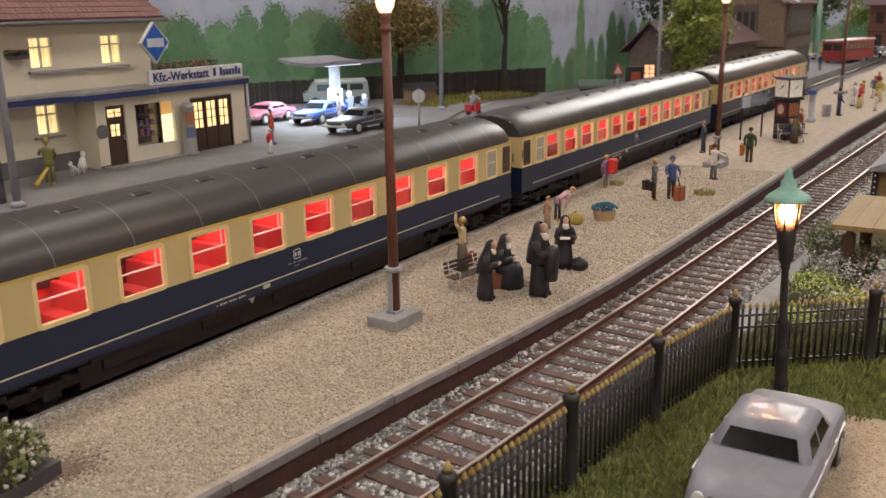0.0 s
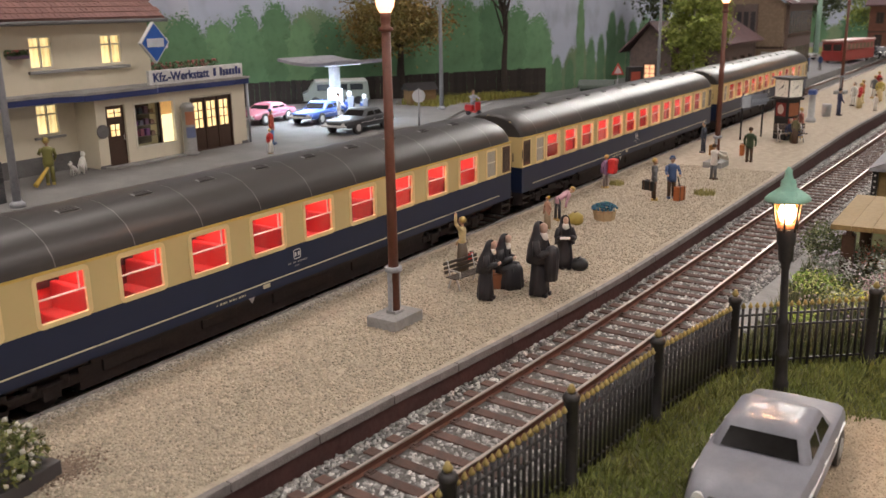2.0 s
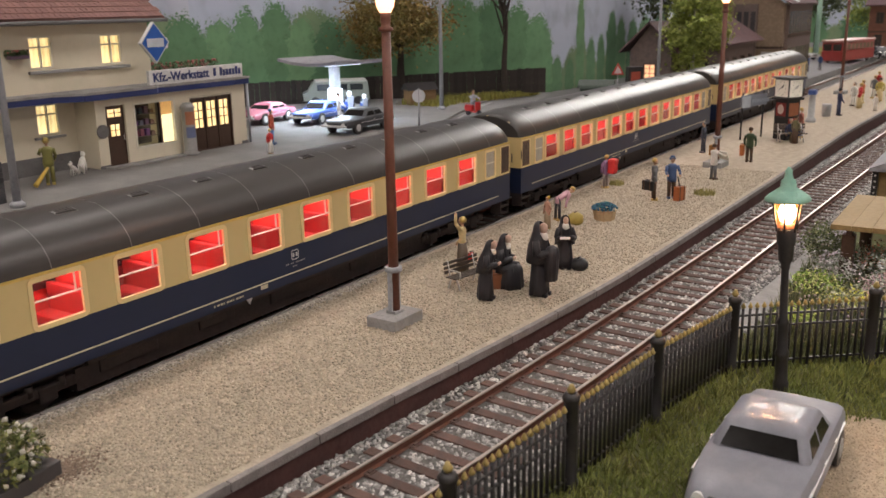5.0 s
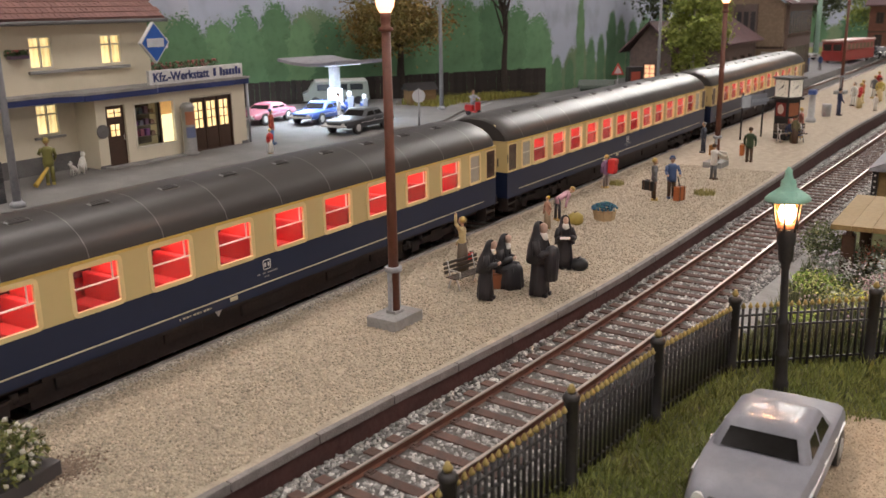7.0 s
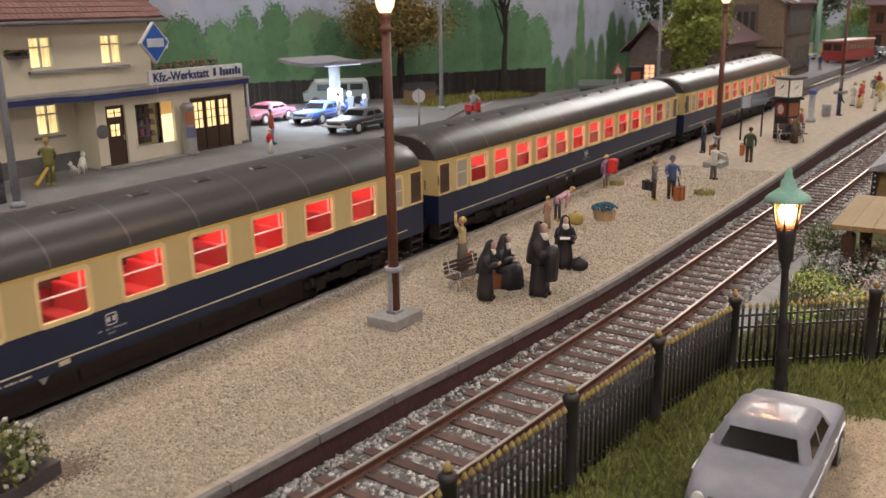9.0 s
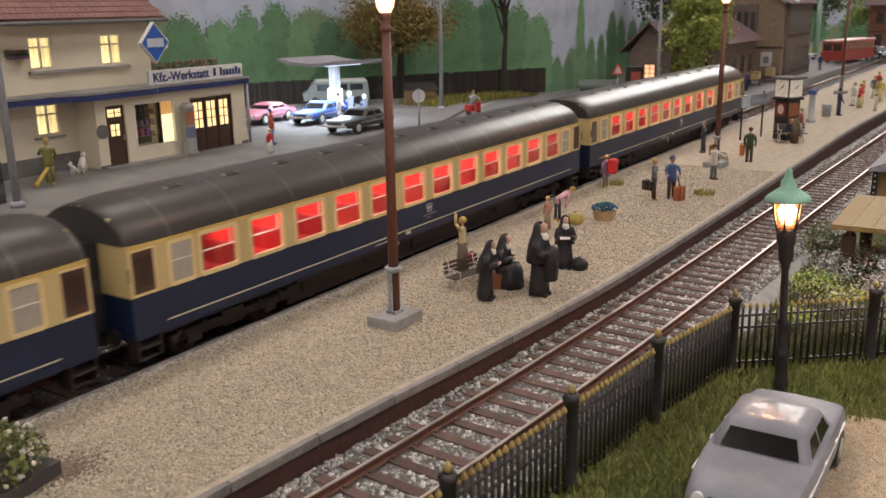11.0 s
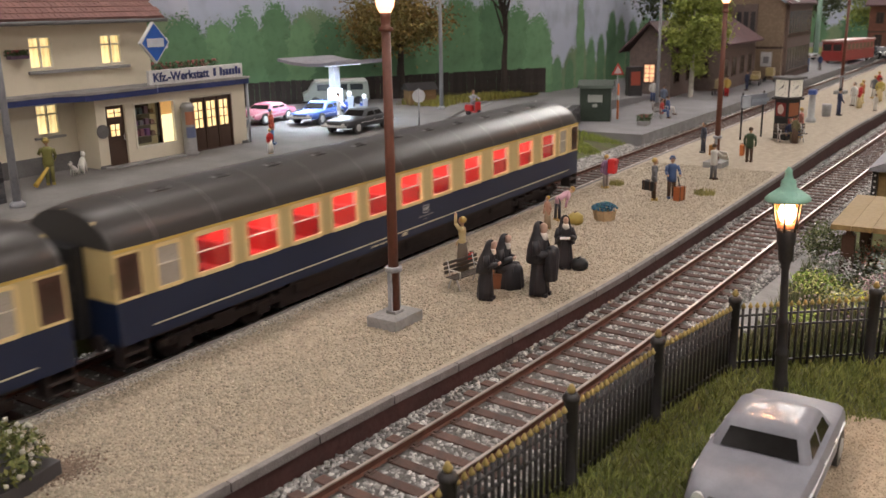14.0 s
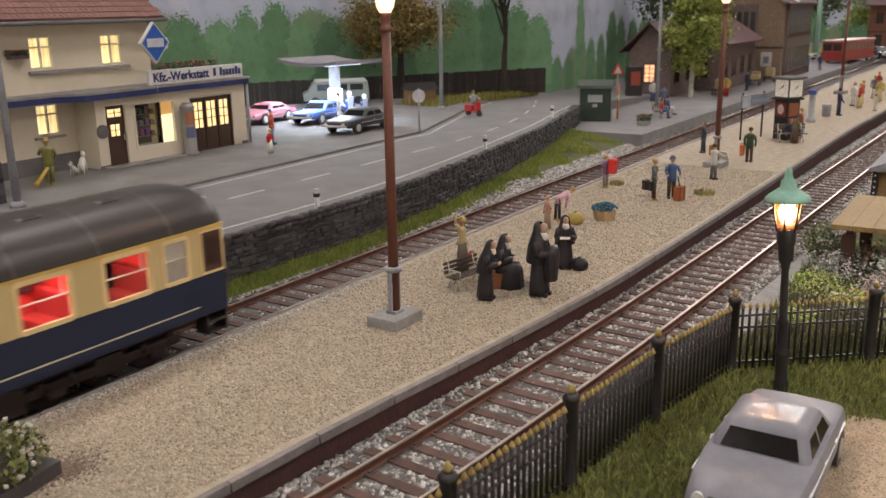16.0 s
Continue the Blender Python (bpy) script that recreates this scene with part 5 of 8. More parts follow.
def folded(bm, rows, seg=30, mi=0, c=(0, 0), sy=0.8, folds=7, phase=0.0):
    """Draped cloth round an axis: (radius, z, depth of the folds) rows from the hem up."""
    rings = []
    for r, z, f in rows:
        ring = []
        for i in range(seg):
            a = 2 * math.pi * i / seg
            q = r * (1 + f * (0.6 * math.cos(folds * a + phase) + 0.4 * math.cos((folds + 4) * a + 2.1 * phase + z)))
            ring.append(bm.verts.new((c[0] + q * math.cos(a), c[1] + sy * q * math.sin(a), z)))
        rings.append(ring)
    for r0, r1 in zip(rings, rings[1:]):
        for i in range(seg):
            k = (i + 1) % seg
            f = bm.faces.new((r0[i], r0[k], r1[k], r1[i]))
            f.material_index, f.smooth = mi, True
    bm.faces.new(rings[0][::-1]).material_index = mi
    bm.faces.new(rings[-1]).material_index = mi


def nun(at, h, label, sit=False, lean=0.0, cloak=False, phase=0.0):
    """A miniature nun figurine, one plain mesh; it faces -y."""
    b = B()
    k = h / 1.7
    if sit:
        folded(b, [(0.21, 0.36, 0.05), (0.2, 0.6, 0.04), (0.18, 0.8, 0.03), (0.21, 1.0, 0.02), (0.17, 1.13, 0.0), (0.08, 1.2, 0.0)], phase=phase)
        for s in (-1, 1):
            tube(b, (s * 0.11, 0.0, 0.52), (s * 0.14, -0.42, 0.54), 0.17, 0.14, 10)
        folded(b, [(0.33, 0.02, 0.14), (0.32, 0.2, 0.12), (0.3, 0.45, 0.07), (0.27, 0.58, 0.03), (0.12, 0.68, 0)], c=(0, -0.28), sy=0.95, phase=phase)
        t = 1.18
    else:
        folded(b, [(0.27, 0.05, 0.16), (0.255, 0.3, 0.14), (0.23, 0.6, 0.10), (0.2, 0.85, 0.06), (0.185, 0.98, 0.03), (0.22, 1.18, 0.02), (0.205, 1.32, 0.0), (0.1, 1.41, 0.0)], phase=phase)
        for s in (-1, 1):
            box(b, s * 0.1 - 0.055, s * 0.1 + 0.055, -0.24, 0.06, 0.0, 0.09, bevel=0.02)
        t = 1.4
    # sleeves and pale joined fingers
    for s in (-1, 1):
        tube(b, (s * 0.2, 0, t - 0.12), (s * 0.27, -0.07, t - 0.42), 0.08, 0.1, 9)
        tube(b, (s * 0.27, -0.07, t - 0.42), (s * 0.08, -0.29, t - 0.38), 0.10, 0.075, 9)
        lathe(b, [(0.02, -0.045), (0.045, 0), (0.02, 0.045)], 7, 2, c=(s * 0.05, -0.33, t - 0.37))
    if cloak:
        folded(b, [(0.16, t - 1.02, 0.22), (0.18, t - 0.75, 0.2), (0.2, t - 0.45, 0.16), (0.17, t - 0.3, 0.1), (0.06, t - 0.24, 0)], c=(0.02, -0.28), sy=0.75, phase=1.3)
    # white wimple, face, and the veil open at the front
    lathe(b, [(0.10, -0.09), (0.125, -0.05), (0.1, 0.03), (0.075, 0.08)], 12, 1, c=(0, -0.085, t - 0.04), sy=0.9)
    lathe(b, [(0.03, -0.13), (0.075, -0.08), (0.095, 0.0), (0.085, 0.08), (0.03, 0.12)], 12, 2, c=(0, -0.09, t + 0.13), sx=0.88)
    rows = [(0.30, -0.62, 0.08), (0.285, -0.42, 0.06), (0.25, -0.22, 0.05), (0.19, -0.06, 0.03), (0.155, 0.06, 0.0), (0.145, 0.15, 0.0), (0.115, 0.23, 0.0), (0.05, 0.28, 0.0)]
    arcs = []
    for rad, z, f in rows:
        gap = 56 if z > 0.0 else 36
        ring = []
        for o in (0.0, 0.035):
            for i in range(17):
                a = radians(-90 + gap + (360 - 2 * gap) * i / 16)
                q = (rad - o) * (1 + f * math.cos(9 * a + phase))
                ring.append(b.verts.new((q * math.cos(a), 0.015 + 0.88 * q * math.sin(a), t + z)))
        arcs.append(ring)
    for r0, r1 in zip(arcs, arcs[1:]):
        for i in range(16):
            b.faces.new((r0[i], r0[i + 1], r1[i + 1], r1[i])).smooth = True
            b.faces.new((r0[18 + i], r0[17 + i], r1[17 + i], r1[18 + i])).smooth = True
        for e in (0, 16):
            q = (r0[e], r1[e], r1[17 + e], r0[17 + e])
            b.faces.new(q if e == 0 else q[::-1])
    b.faces.new(arcs[-1][:17])
    for i in range(16):
        b.faces.new((arcs[0][i + 1], arcs[0][i], arcs[0][17 + i], arcs[0][18 + i]))
    if lean:
        for v in b.verts:
            v.co.y -= lean * max(0.0, v.co.z - 0.55) ** 1.3
            v.co.z -= 0.25 * lean * max(0.0, v.co.z - 0.9)
    bmesh.ops.scale(b, vec=(k, k, k), verts=b.verts[:])
    o = part("toy_figure", b, [paint(0.028, 0.026, 0.032, 0.5), paint(0.78, 0.75, 0.7), paint(0.62, 0.42, 0.33)], at=at)
    return tagged(o, label, "figurine", "painted figures")


# ---- painted backdrop and distance ----
M_SKY = mat("backdrop_sky", (0.50, 0.565, 0.70), (0.58, 0.60, 0.70), 0.03, 0.9, fine=0.4)
def brushed(name, c1, c2, scale):
    """Backdrop paint, dabbed on: the edge of a painted shape thins out."""
    m = mat(name, c1, c2, scale, 0.9, fine=2.2, grit=0.5)
    nt = m.node_tree
    at = nt.nodes.new("ShaderNodeAttribute")
    at.attribute_name = "soft"
    n = nt.nodes.new("ShaderNodeTexNoise")
    n.inputs["Scale"].default_value, n.inputs["Detail"].default_value = 7 / S, 3
    tc = nt.nodes.new("ShaderNodeTexCoord")
    nt.links.new(tc.outputs["Object"], n.inputs["Vector"])
    ad = nt.nodes.new("ShaderNodeMath")
    nt.links.new(at.outputs["Fac"], ad.inputs[0])
    nt.links.new(n.outputs["Fac"], ad.inputs[1])
    mr = nt.nodes.new("ShaderNodeMapRange")
    mr.inputs["From Min"].default_value, mr.inputs["From Max"].default_value = 0.84, 0.86
    nt.links.new(ad.outputs[0], mr.inputs["Value"])
    nt.links.new(mr.outputs[0], nt.nodes["Principled BSDF"].inputs["Alpha"])
    return m


M_HILL = brushed("backdrop_hill", (0.18, 0.275, 0.16), (0.25, 0.33, 0.19), 0.12)
M_PGREEN = [brushed("painted_green", c, tuple(v * 1.32 for v in c), 0.4) for c in ((0.135, 0.26, 0.14), (0.115, 0.225, 0.12), (0.155, 0.285, 0.15), (0.09, 0.185, 0.10))]
BOARD_PTS = [(-30, 56), (16, 30), (40, 17.5), (60, 18), (130, 24), (150, 5), (150, -40)]


def backdrop():
    boards = []
    for (xa, ya), (xb, yb) in zip(BOARD_PTS, BOARD_PTS[1:]):
        L = math.hypot(xb - xa, yb - ya)
        at = P(xa, ya, 0, math.degrees(math.atan2(yb - ya, xb - xa)))
        o = part("backdrop", box(B(), 0, L, 0, 0.4, -0.6, 20), M_SKY, at=at)
        tagged(o, "painted backdrop board with grey-blue sky", "backdrop", "", "structure")
        boards.append(o)
        b = B()
        soft = b.verts.layers.float.new("soft")
        n = 60
        base = 6.9 if xa < 40 else 3.9
        prev = None
        for i in range(n + 1):
            top = base + 0.9 * math.sin(i * 0.23 + xa) + 0.25 * math.sin(i * 0.8)
            cur = []
            for z, sv in ((-0.5, 1.0), (top - 1.1, 0.6), (top, 0.12)):
                v = b.verts.new((L * i / n, -0.02, z))
                v[soft] = sv
                cur.append(v)
            if prev:
                for k in (0, 1):
                    b.faces.new((prev[k], cur[k], cur[k + 1], prev[k + 1]))
            prev = cur
        part("painted_hill", b, M_HILL, o, "painted green hills")
    return boards


def on_board(x):
    for (xa, ya), (xb, yb) in zip(BOARD_PTS, BOARD_PTS[1:]):
        if xa <= x <= xb:
            f = (x - xa) / (xb - xa)
            return ya + (yb - ya) * f, math.degrees(math.atan2(yb - ya, xb - xa))
    return 0, 0


def painted_trees(boards):
    rs = random.Random(5)
    rows = [(13.2, 2.2, 7.3, 0), (15.6, 1.7, 7.5, 1), (17.6, 1.6, 7.1, 2), (19.2, 1.3, 7.8, 0), (21.0, 1.4, 8.3, 1), (22.6, 1.3, 7.2, 2), (24.4, 1.5, 6.9, 3), (25.8, 1.6, 5.6, 0), (27.5, 1.8, 6.6, 2),
            (29.6, 1.6, 6.9, 1), (31.6, 1.7, 7.6, 0), (33.6, 2.2, 8.6, 1), (36.2, 2.0, 8.4, 3), (38.2, 1.7, 7.8, 1), (39.9, 1.5, 6.9, 0), (41.6, 1.2, 4.3, 2), (43.4, 1.4, 3.5, 0), (46.0, 1.3, 3.2, 1),
            (48.2, 1.15, 8.6, 2), (50.6, 1.3, 4.8, 0), (53.0, 1.2, 5.0, 1), (55.6, 1.7, 7.0, 3), (58.0, 1.7, 6.4, 1), (61.5, 2.4, 6.2, 3), (66, 3.4, 6.5, 1), (72, 4.2, 6.8, 3), (80, 5.5, 7.0, 1), (90, 6, 6.0, 3), (101, 6, 6.4, 0), (113, 7, 6.2, 1), (125, 7, 7.0, 3), (137, 6, 6.5, 1), (145, 5, 6.0, 3)]
    for i, (x, hw, top, k) in enumerate(rows):
        y, ang = on_board(x)
        board, (xa, ya) = next((o, p) for o, p, q in zip(boards, BOARD_PTS, BOARD_PTS[1:]) if p[0] <= x <= q[0])
        hw *= 1.2 if x < 41 else 1.0
        n = 60
        pts = []
        for j in range(n):
            a = math.pi * j / (n - 1)
            r = 1 + 0.1 * math.sin(j * 1.3 + i) + 0.1 * rs.uniform(-1, 1)
            ex = 0.7 if top > 4 else 1.0
            cz = abs(math.sin(a)) ** ex
            pts.append((hw * math.cos(a) * r * (0.75 + 0.25 * cz), 0.4 + (top - 0.4) * cz * (0.94 + 0.06 * r)))
        pts = [(hw * 0.8, -0.5)] + pts + [(-hw * 0.8, -0.5)]
        b = B()
        soft = b.verts.layers.float.new("soft")
        rings = []
        for f, sv in ((0.05, 1.0), (0.6, 1.0), (0.84, 0.5), (1.08, 0.12)):
            ring = []
            for px, pz in pts:
                v = b.verts.new((px * f, -0.03 - 0.006 * (i % 4), top * 0.4 + (pz - top * 0.4) * f))
                v[soft] = sv
                ring.append(v)
            rings.append(ring)
        b.faces.new(rings[0])
        for r0, r1 in zip(rings, rings[1:]):
            for q in range(len(pts)):
                w = (q + 1) % len(pts)
                b.faces.new((r0[q], r1[q], r1[w], r0[w]))
        part("painted_tree", b, M_PGREEN[k], board, at=P(math.hypot(x - xa, y - ya), 0, 0))


# ---- trees ----
def tree(at, h, crown, leaf, bark, label, seed, n=2600, stem=0.25, leaf_size=0.16, clumps=26):
    """crown: (centre height, half width, half height)."""
    t = thing("tree", at, label, "tree", "model trees")
    rs = np.random.RandomState(seed)
    cz, cw, ch = crown
    b = B()
    pts = [Vector((0, 0, -0.1)), Vector((0.06 * h * rs.uniform(-0.5, 0.5), 0.05, h * 0.3)), Vector((0.05 * h * rs.uniform(-1, 1), 0.0, h * 0.6)), Vector((0, 0.1, h * 0.93))]
    rad = [stem, stem * 0.75, stem * 0.45, stem * 0.1]
    for i in range(3):
        tube(b, pts[i], pts[i + 1], rad[i], rad[i + 1], 8, cap=False)
    centres = []
    for i in range(clumps):
        d = Vector(rs.normal(0, 1, 3)).normalized() * rs.uniform(0.45, 1.0)
        c = Vector((d.x * cw, d.y * cw, cz + d.z * ch))
        centres.append(c)
        if i < 14:
            f = rs.uniform(0.3, 0.8)
            s0 = pts[1].lerp(pts[3], f)
            if c.z > s0.z - 0.3:
                mid = s0.lerp(c, 0.5) + Vector((0, 0, 0.12 * h * 0.3))
                tube(b, s0, mid, stem * 0.3, stem * 0.18, 6, cap=False)
                tube(b, mid, c, stem * 0.18, stem * 0.05, 6, cap=False)
    part("trunk", b, bark, t, "slender trunk with limbs")
    k = rs.randint(0, clumps, n)
    C = np.array([tuple(c) for c in centres])
    r = np.array(rs.uniform(0.16, 0.42, clumps)) * cw
    pos = C[k] + rs.normal(0, 1, (n, 3)) * r[k][:, None] * np.array([0.62, 0.62, 0.5])
    leaf_v = [(-1, 0, 0), (0, -0.6, 0.15), (1, 0, 0), (0, 0.6, 0.15)]
    scatter("crown", leaf_v, [(0, 1, 2, 3)], pos, rs.uniform(0, 6.3, n), rs.uniform(0.6, 1.2, (n, 1)) * leaf_size * np.ones((1, 3)), rs.uniform(-1.1, 1.1, (n, 2)), leaf, "crown of small uneven foliage clumps", t, kind="")
    return t


def trees():
    autumn = mat("autumn_foliage", (0.27, 0.17, 0.05), (0.17, 0.17, 0.05), 0.5, 0.85, island=0.4)
    green = mat("birch_foliage", (0.40, 0.45, 0.12), (0.28, 0.35, 0.08), 0.5, 0.85, island=0.4)
    dark = mat("dark_foliage", (0.06, 0.085, 0.04), (0.085, 0.105, 0.05), 0.5, 0.85, island=0.4)
    bark = mat("bark_dark", (0.05, 0.035, 0.028), (0.03, 0.025, 0.02), 5, 0.9, bump=0.6)
    birch = mat("bark_birch", (0.55, 0.52, 0.46), (0.35, 0.32, 0.28), 3, 0.8, spot=(0.06, 0.05, 0.05))
    tree(P(25.6, 20.6, 1.6), 6.2, (5.0, 3.7, 1.6), autumn, bark, "broad tree with brown autumn leaves behind the fence", 3, 13000, 0.35, 0.13, 46)
    tree(P(31.9, 16.2, 1.2), 8.6, (8.6, 3.0, 1.3), dark, bark, "tall dark tree with a bare forked trunk by the road", 8, 1500, 0.26, 0.13, 18)
    tree(P(44.7, 6.8, 0.4), 9.0, (5.2, 2.3, 3.8), green, birch, "slender green birch tree on the station platform", 4, 9500, 0.2, 0.16, 60)
    tree(P(58, 13.5, 0.4), 9.5, (8.0, 3.6, 2.2), dark, bark, "dark green tree behind the timber station", 6, 2200, 0.3, 0.2, 24)
    tree(P(104, 9, 0.4), 9.5, (7.0, 4.0, 3.6), dark, bark, "dark green tree near the level crossing", 9, 2000, 0.35, 0.25, 24)
    tree(P(118, 4, 0.4), 9.0, (6.5, 4.5, 3.4), green, bark, "green tree in the far town street", 10, 2000, 0.35, 0.28, 24)


def plank_fence():
    (xa, ya), (xb, yb) = (7.0, 32.0), (35.0, 14.6)
    L = math.hypot(xb - xa, yb - ya)
    ang = math.degrees(math.atan2(yb - ya, xb - xa))
    f = thing("plank_fence", P(xa, ya, 1.35, ang), "low dark brown plank fence in front of the backdrop", "fence")
    wood = mat("fence_dark_wood", (0.035, 0.026, 0.022), (0.022, 0.018, 0.016), 2, 0.85, rnd=0.3)
    pl = None
    rs = random.Random(1)
    for x in span(0, L, 0.34):
        at = P(x, rs.uniform(-0.02, 0.02), rs.uniform(-0.05, 0.02))
        if pl is None:
            pl = part("plank", box(B(), -0.16, 0.16, -0.02, 0.02, 0, 1.75), wood, f, at=at)
        else:
            share("plank", pl, f, at)
    for z in (0.4, 1.3):
        part("rail", box(B(), -0.2, L + 0.2, 0.025, 0.1, z, z + 0.12), wood, f)


# ---- filling station ----
def filling_station():
    t = thing("fuel_canopy", P(14.75, 17.5, 1.6, -14), "grey filling station canopy on one white column, lit below", "canopy")
    b = B()
    prof = [(-2.7, 3.1), (-1.3, 2.94), (0, 2.9), (1.3, 2.94), (2.7, 3.1)]
    poly = prof + [(y, z + 0.16) for y, z in prof[::-1]]
    prism(b, poly, -1.9, 1.9, 0, "x")
    part("roof_slab", b, mat("canopy_grey", (0.30, 0.30, 0.33), (0.25, 0.25, 0.28), 0.4, 0.6), t, "grey winged roof slab")
    white = paint(0.40, 0.43, 0.52, 0.4)
    part("column", box(B(), -0.2, 0.2, -0.26, 0.26, 1.6, 2.91, bevel=0.03), paint(0.3, 0.3, 0.31, 0.5), t, "grey column")
    part("lit_base", box(B(), -0.27, 0.27, -0.33, 0.33, 0, 1.6, bevel=0.04), lamp_mat("pump_case_glow", (0.86, 0.93, 1.0), 1.3), t, "glowing white lower casing")
    cool = lamp_mat("canopy_tube_glow", (0.80, 0.90, 1.0), 1.6)
    for y in (-0.8, 0.8):
        part("light_tube", box(B(), -1.2, 1.2, y - 0.05, y + 0.05, 2.88, 2.925), cool, t, "glowing white light tube")
    for y in (-1.7, 1.7):
        la = bpy.data.lights.new("canopy_light", "AREA")
        la.shape, la.size, la.size_y, la.energy, la.color = "RECTANGLE", 2.4 * S, 0.6 * S, 0.06, (0.74, 0.87, 1.0)
        lo = new("canopy_light", la)
        lo.parent = t
        lo.matrix_basis = P(-1.5, y, 2.86)
    isl = part("island", box(B(), -0.8, 3.2, -1.0, 0.9, 0, 0.12, bevel=0.05), M_CONC, t, "raised concrete pump island")
    first = None
    for x, y in ((0.75, -0.3), (1.45, -0.75)):
        at = t.matrix_basis @ P(x, y, 0.12)
        if first is None:
            first = thing("fuel_pump", at @ Matrix.Scale(0.85, 4), "slim white fuel pump with round lit globe", "fuel pump", "fuel pumps")
            part("cabinet", box(B(), -0.24, 0.24, -0.2, 0.2, 0, 1.2, bevel=0.04), white, first)
            part("blue_panel", box(B(), -0.295, -0.28, -0.17, 0.17, 0.3, 0.85), paint(0.04, 0.1, 0.45), first, "blue front panel")
            part("dial", tube(B(), (-0.3, 0, 1.1), (-0.28, 0, 1.1), 0.13, seg=12), paint(0.05, 0.05, 0.06), first)
            part("globe", lathe(B(), [(0.06, 1.2), (0.15, 1.3), (0.17, 1.4), (0.09, 1.52)], 12), lamp_mat("globe_glow", (0.90, 0.95, 1.0), 0.9), first, "glowing white globe")
            part("hose", tube(B(), (0.2, -0.25, 1.1), (0.1, -0.3, 0.5), 0.03, seg=6), M_IRON, first)
        else:
            copy_thing(first, at @ Matrix.Scale(0.85, 4))
    # camper van
    v = thing("camper_van", P(20.6, 22.2, 1.6, -48) @ Matrix.Diagonal((0.9, 0.9, 0.8, 1)), "pale grey-green camper van parked behind the pumps", "van")
    body = paint(0.26, 0.29, 0.26, 0.4)
    part("body", prism(B(), [(-2.3, 0.35), (-2.35, 0.9), (-2.0, 1.05), (-1.6, 1.75), (2.2, 1.75), (2.3, 0.35)], -0.85, 0.85, 0, "y"), body, v)
    part("roof", box(B(), -1.5, 2.1, -0.75, 0.75, 1.75, 1.92, bevel=0.06), paint(0.62, 0.62, 0.6), v, "white roof")
    for x in (-0.9, 0.3, 1.4):
        for s in (-1, 1):
            part("side_window", box(B(), x - 0.45, x + 0.45, min(s * 0.85, s * 0.87), max(s * 0.85, s * 0.87), 1.12, 1.6), paint(0.03, 0.035, 0.04, 0.15), v, "dark side window")
    for x in (-1.5, 1.5):
        for s in (-1, 1):
            part("wheel", tube(B(), (x, s * 0.7, 0.32), (x, s * 0.88, 0.32), 0.32, seg=14), M_IRON, v)
    # wooden stall
    st = thing("wooden_stall", P(22.6, 17.1, 1.6, -35) @ Matrix.Scale(0.72, 4), "brown wooden kiosk with a dark roof near the fence", "kiosk")
    wood = mat("stall_wood", (0.27, 0.16, 0.075), (0.2, 0.115, 0.055), 2, 0.8, wave=5)
    part("wall", box(B(), -1.2, 1.2, -0.8, 0.8, 0, 1.25, bevel=0.02), wood, st)
    part("roof", prism(B(), [(-1.0, 1.25), (1.0, 1.25), (0, 1.85)], -1.4, 1.4, 0, "x"), M_IRON, st, "dark roof")
    part("counter", box(B(), -1.1, 1.1, -1.0, -0.8, 0.75, 0.82), wood, st)
    # round road sign seen from its back
    rsn = thing("road_sign", P(11.97, 10.0, 1.6, -50), "round road sign seen from its grey back", "road sign")
    part("pole", tube(B(), (0, 0, 0), (0, 0, 2.1), 0.04, seg=8), M_GREYPOST, rsn)
    part("disc", tube(B(), (0, -0.03, 1.72), (0, 0.0, 1.72), 0.32, seg=24), paint(0.62, 0.62, 0.65), rsn, "grey round disc")
    w = thing("warning_sign", P(40.2, 11.0, 0.6, -55), "red and white triangular warning sign on a pole", "road sign")
    part("pole", tube(B(), (0, 0, 0), (0, 0, 2.0), 0.04, seg=8), M_GREYPOST, w)
    part("triangle", prism(B(), [(-0.5, 1.7), (0.5, 1.7), (0, 2.6)], -0.03, 0.0, 0, "y"), paint(0.5, 0.05, 0.04), w, "red triangle")
    part("white_field", prism(B(), [(-0.28, 1.82), (0.28, 1.82), (0, 2.35)], -0.045, -0.03, 0, "y"), paint(0.6, 0.5, 0.5), w)
    # red scooter with rider figure
    sc = thing("scooter", P(19.3, 11.3, 1.5, 70) @ Matrix.Scale(0.85, 4), "red motor scooter riding on the road", "scooter")
    red = paint(0.55, 0.03, 0.03, 0.3)
    part("front_shield", box(B(), -0.62, -0.5, -0.22, 0.22, 0.3, 0.95, bevel=0.04), red, sc)
    part("seat_hump", box(B(), -0.1, 0.65, -0.18, 0.18, 0.3, 0.72, bevel=0.08), red, sc)
    part("footboard", box(B(), -0.55, 0.0, -0.16, 0.16, 0.26, 0.32), red, sc)
    part("handlebar", tube(B(), (-0.55, -0.32, 1.0), (-0.55, 0.32, 1.0), 0.025, seg=6), M_IRON, sc)
    for x in (-0.7, 0.45):
        part("wheel", tube(B(), (x, -0.06, 0.22), (x, 0.06, 0.22), 0.22, seg=14), M_IRON, sc)
    figure(P(19.4, 11.32, 1.78, -30), (0.35, 0.36, 0.4), GREYC, BROWN, 1.5, label="miniature rider figurine on the red scooter", sit=True, arm=(60, 60))
    # column with posters, hydrant-like marker, stone pillar
    c = thing("poster_column", P(1.55, 14.75, 1.6, -10), "grey advertising column with faded orange and blue posters", "poster column")
    part("shaft", lathe(B(), [(0.32, 0), (0.32, 0.12), (0.28, 0.15), (0.28, 1.95), (0.33, 2.0), (0.2, 2.2)], 16), M_CONC, c)
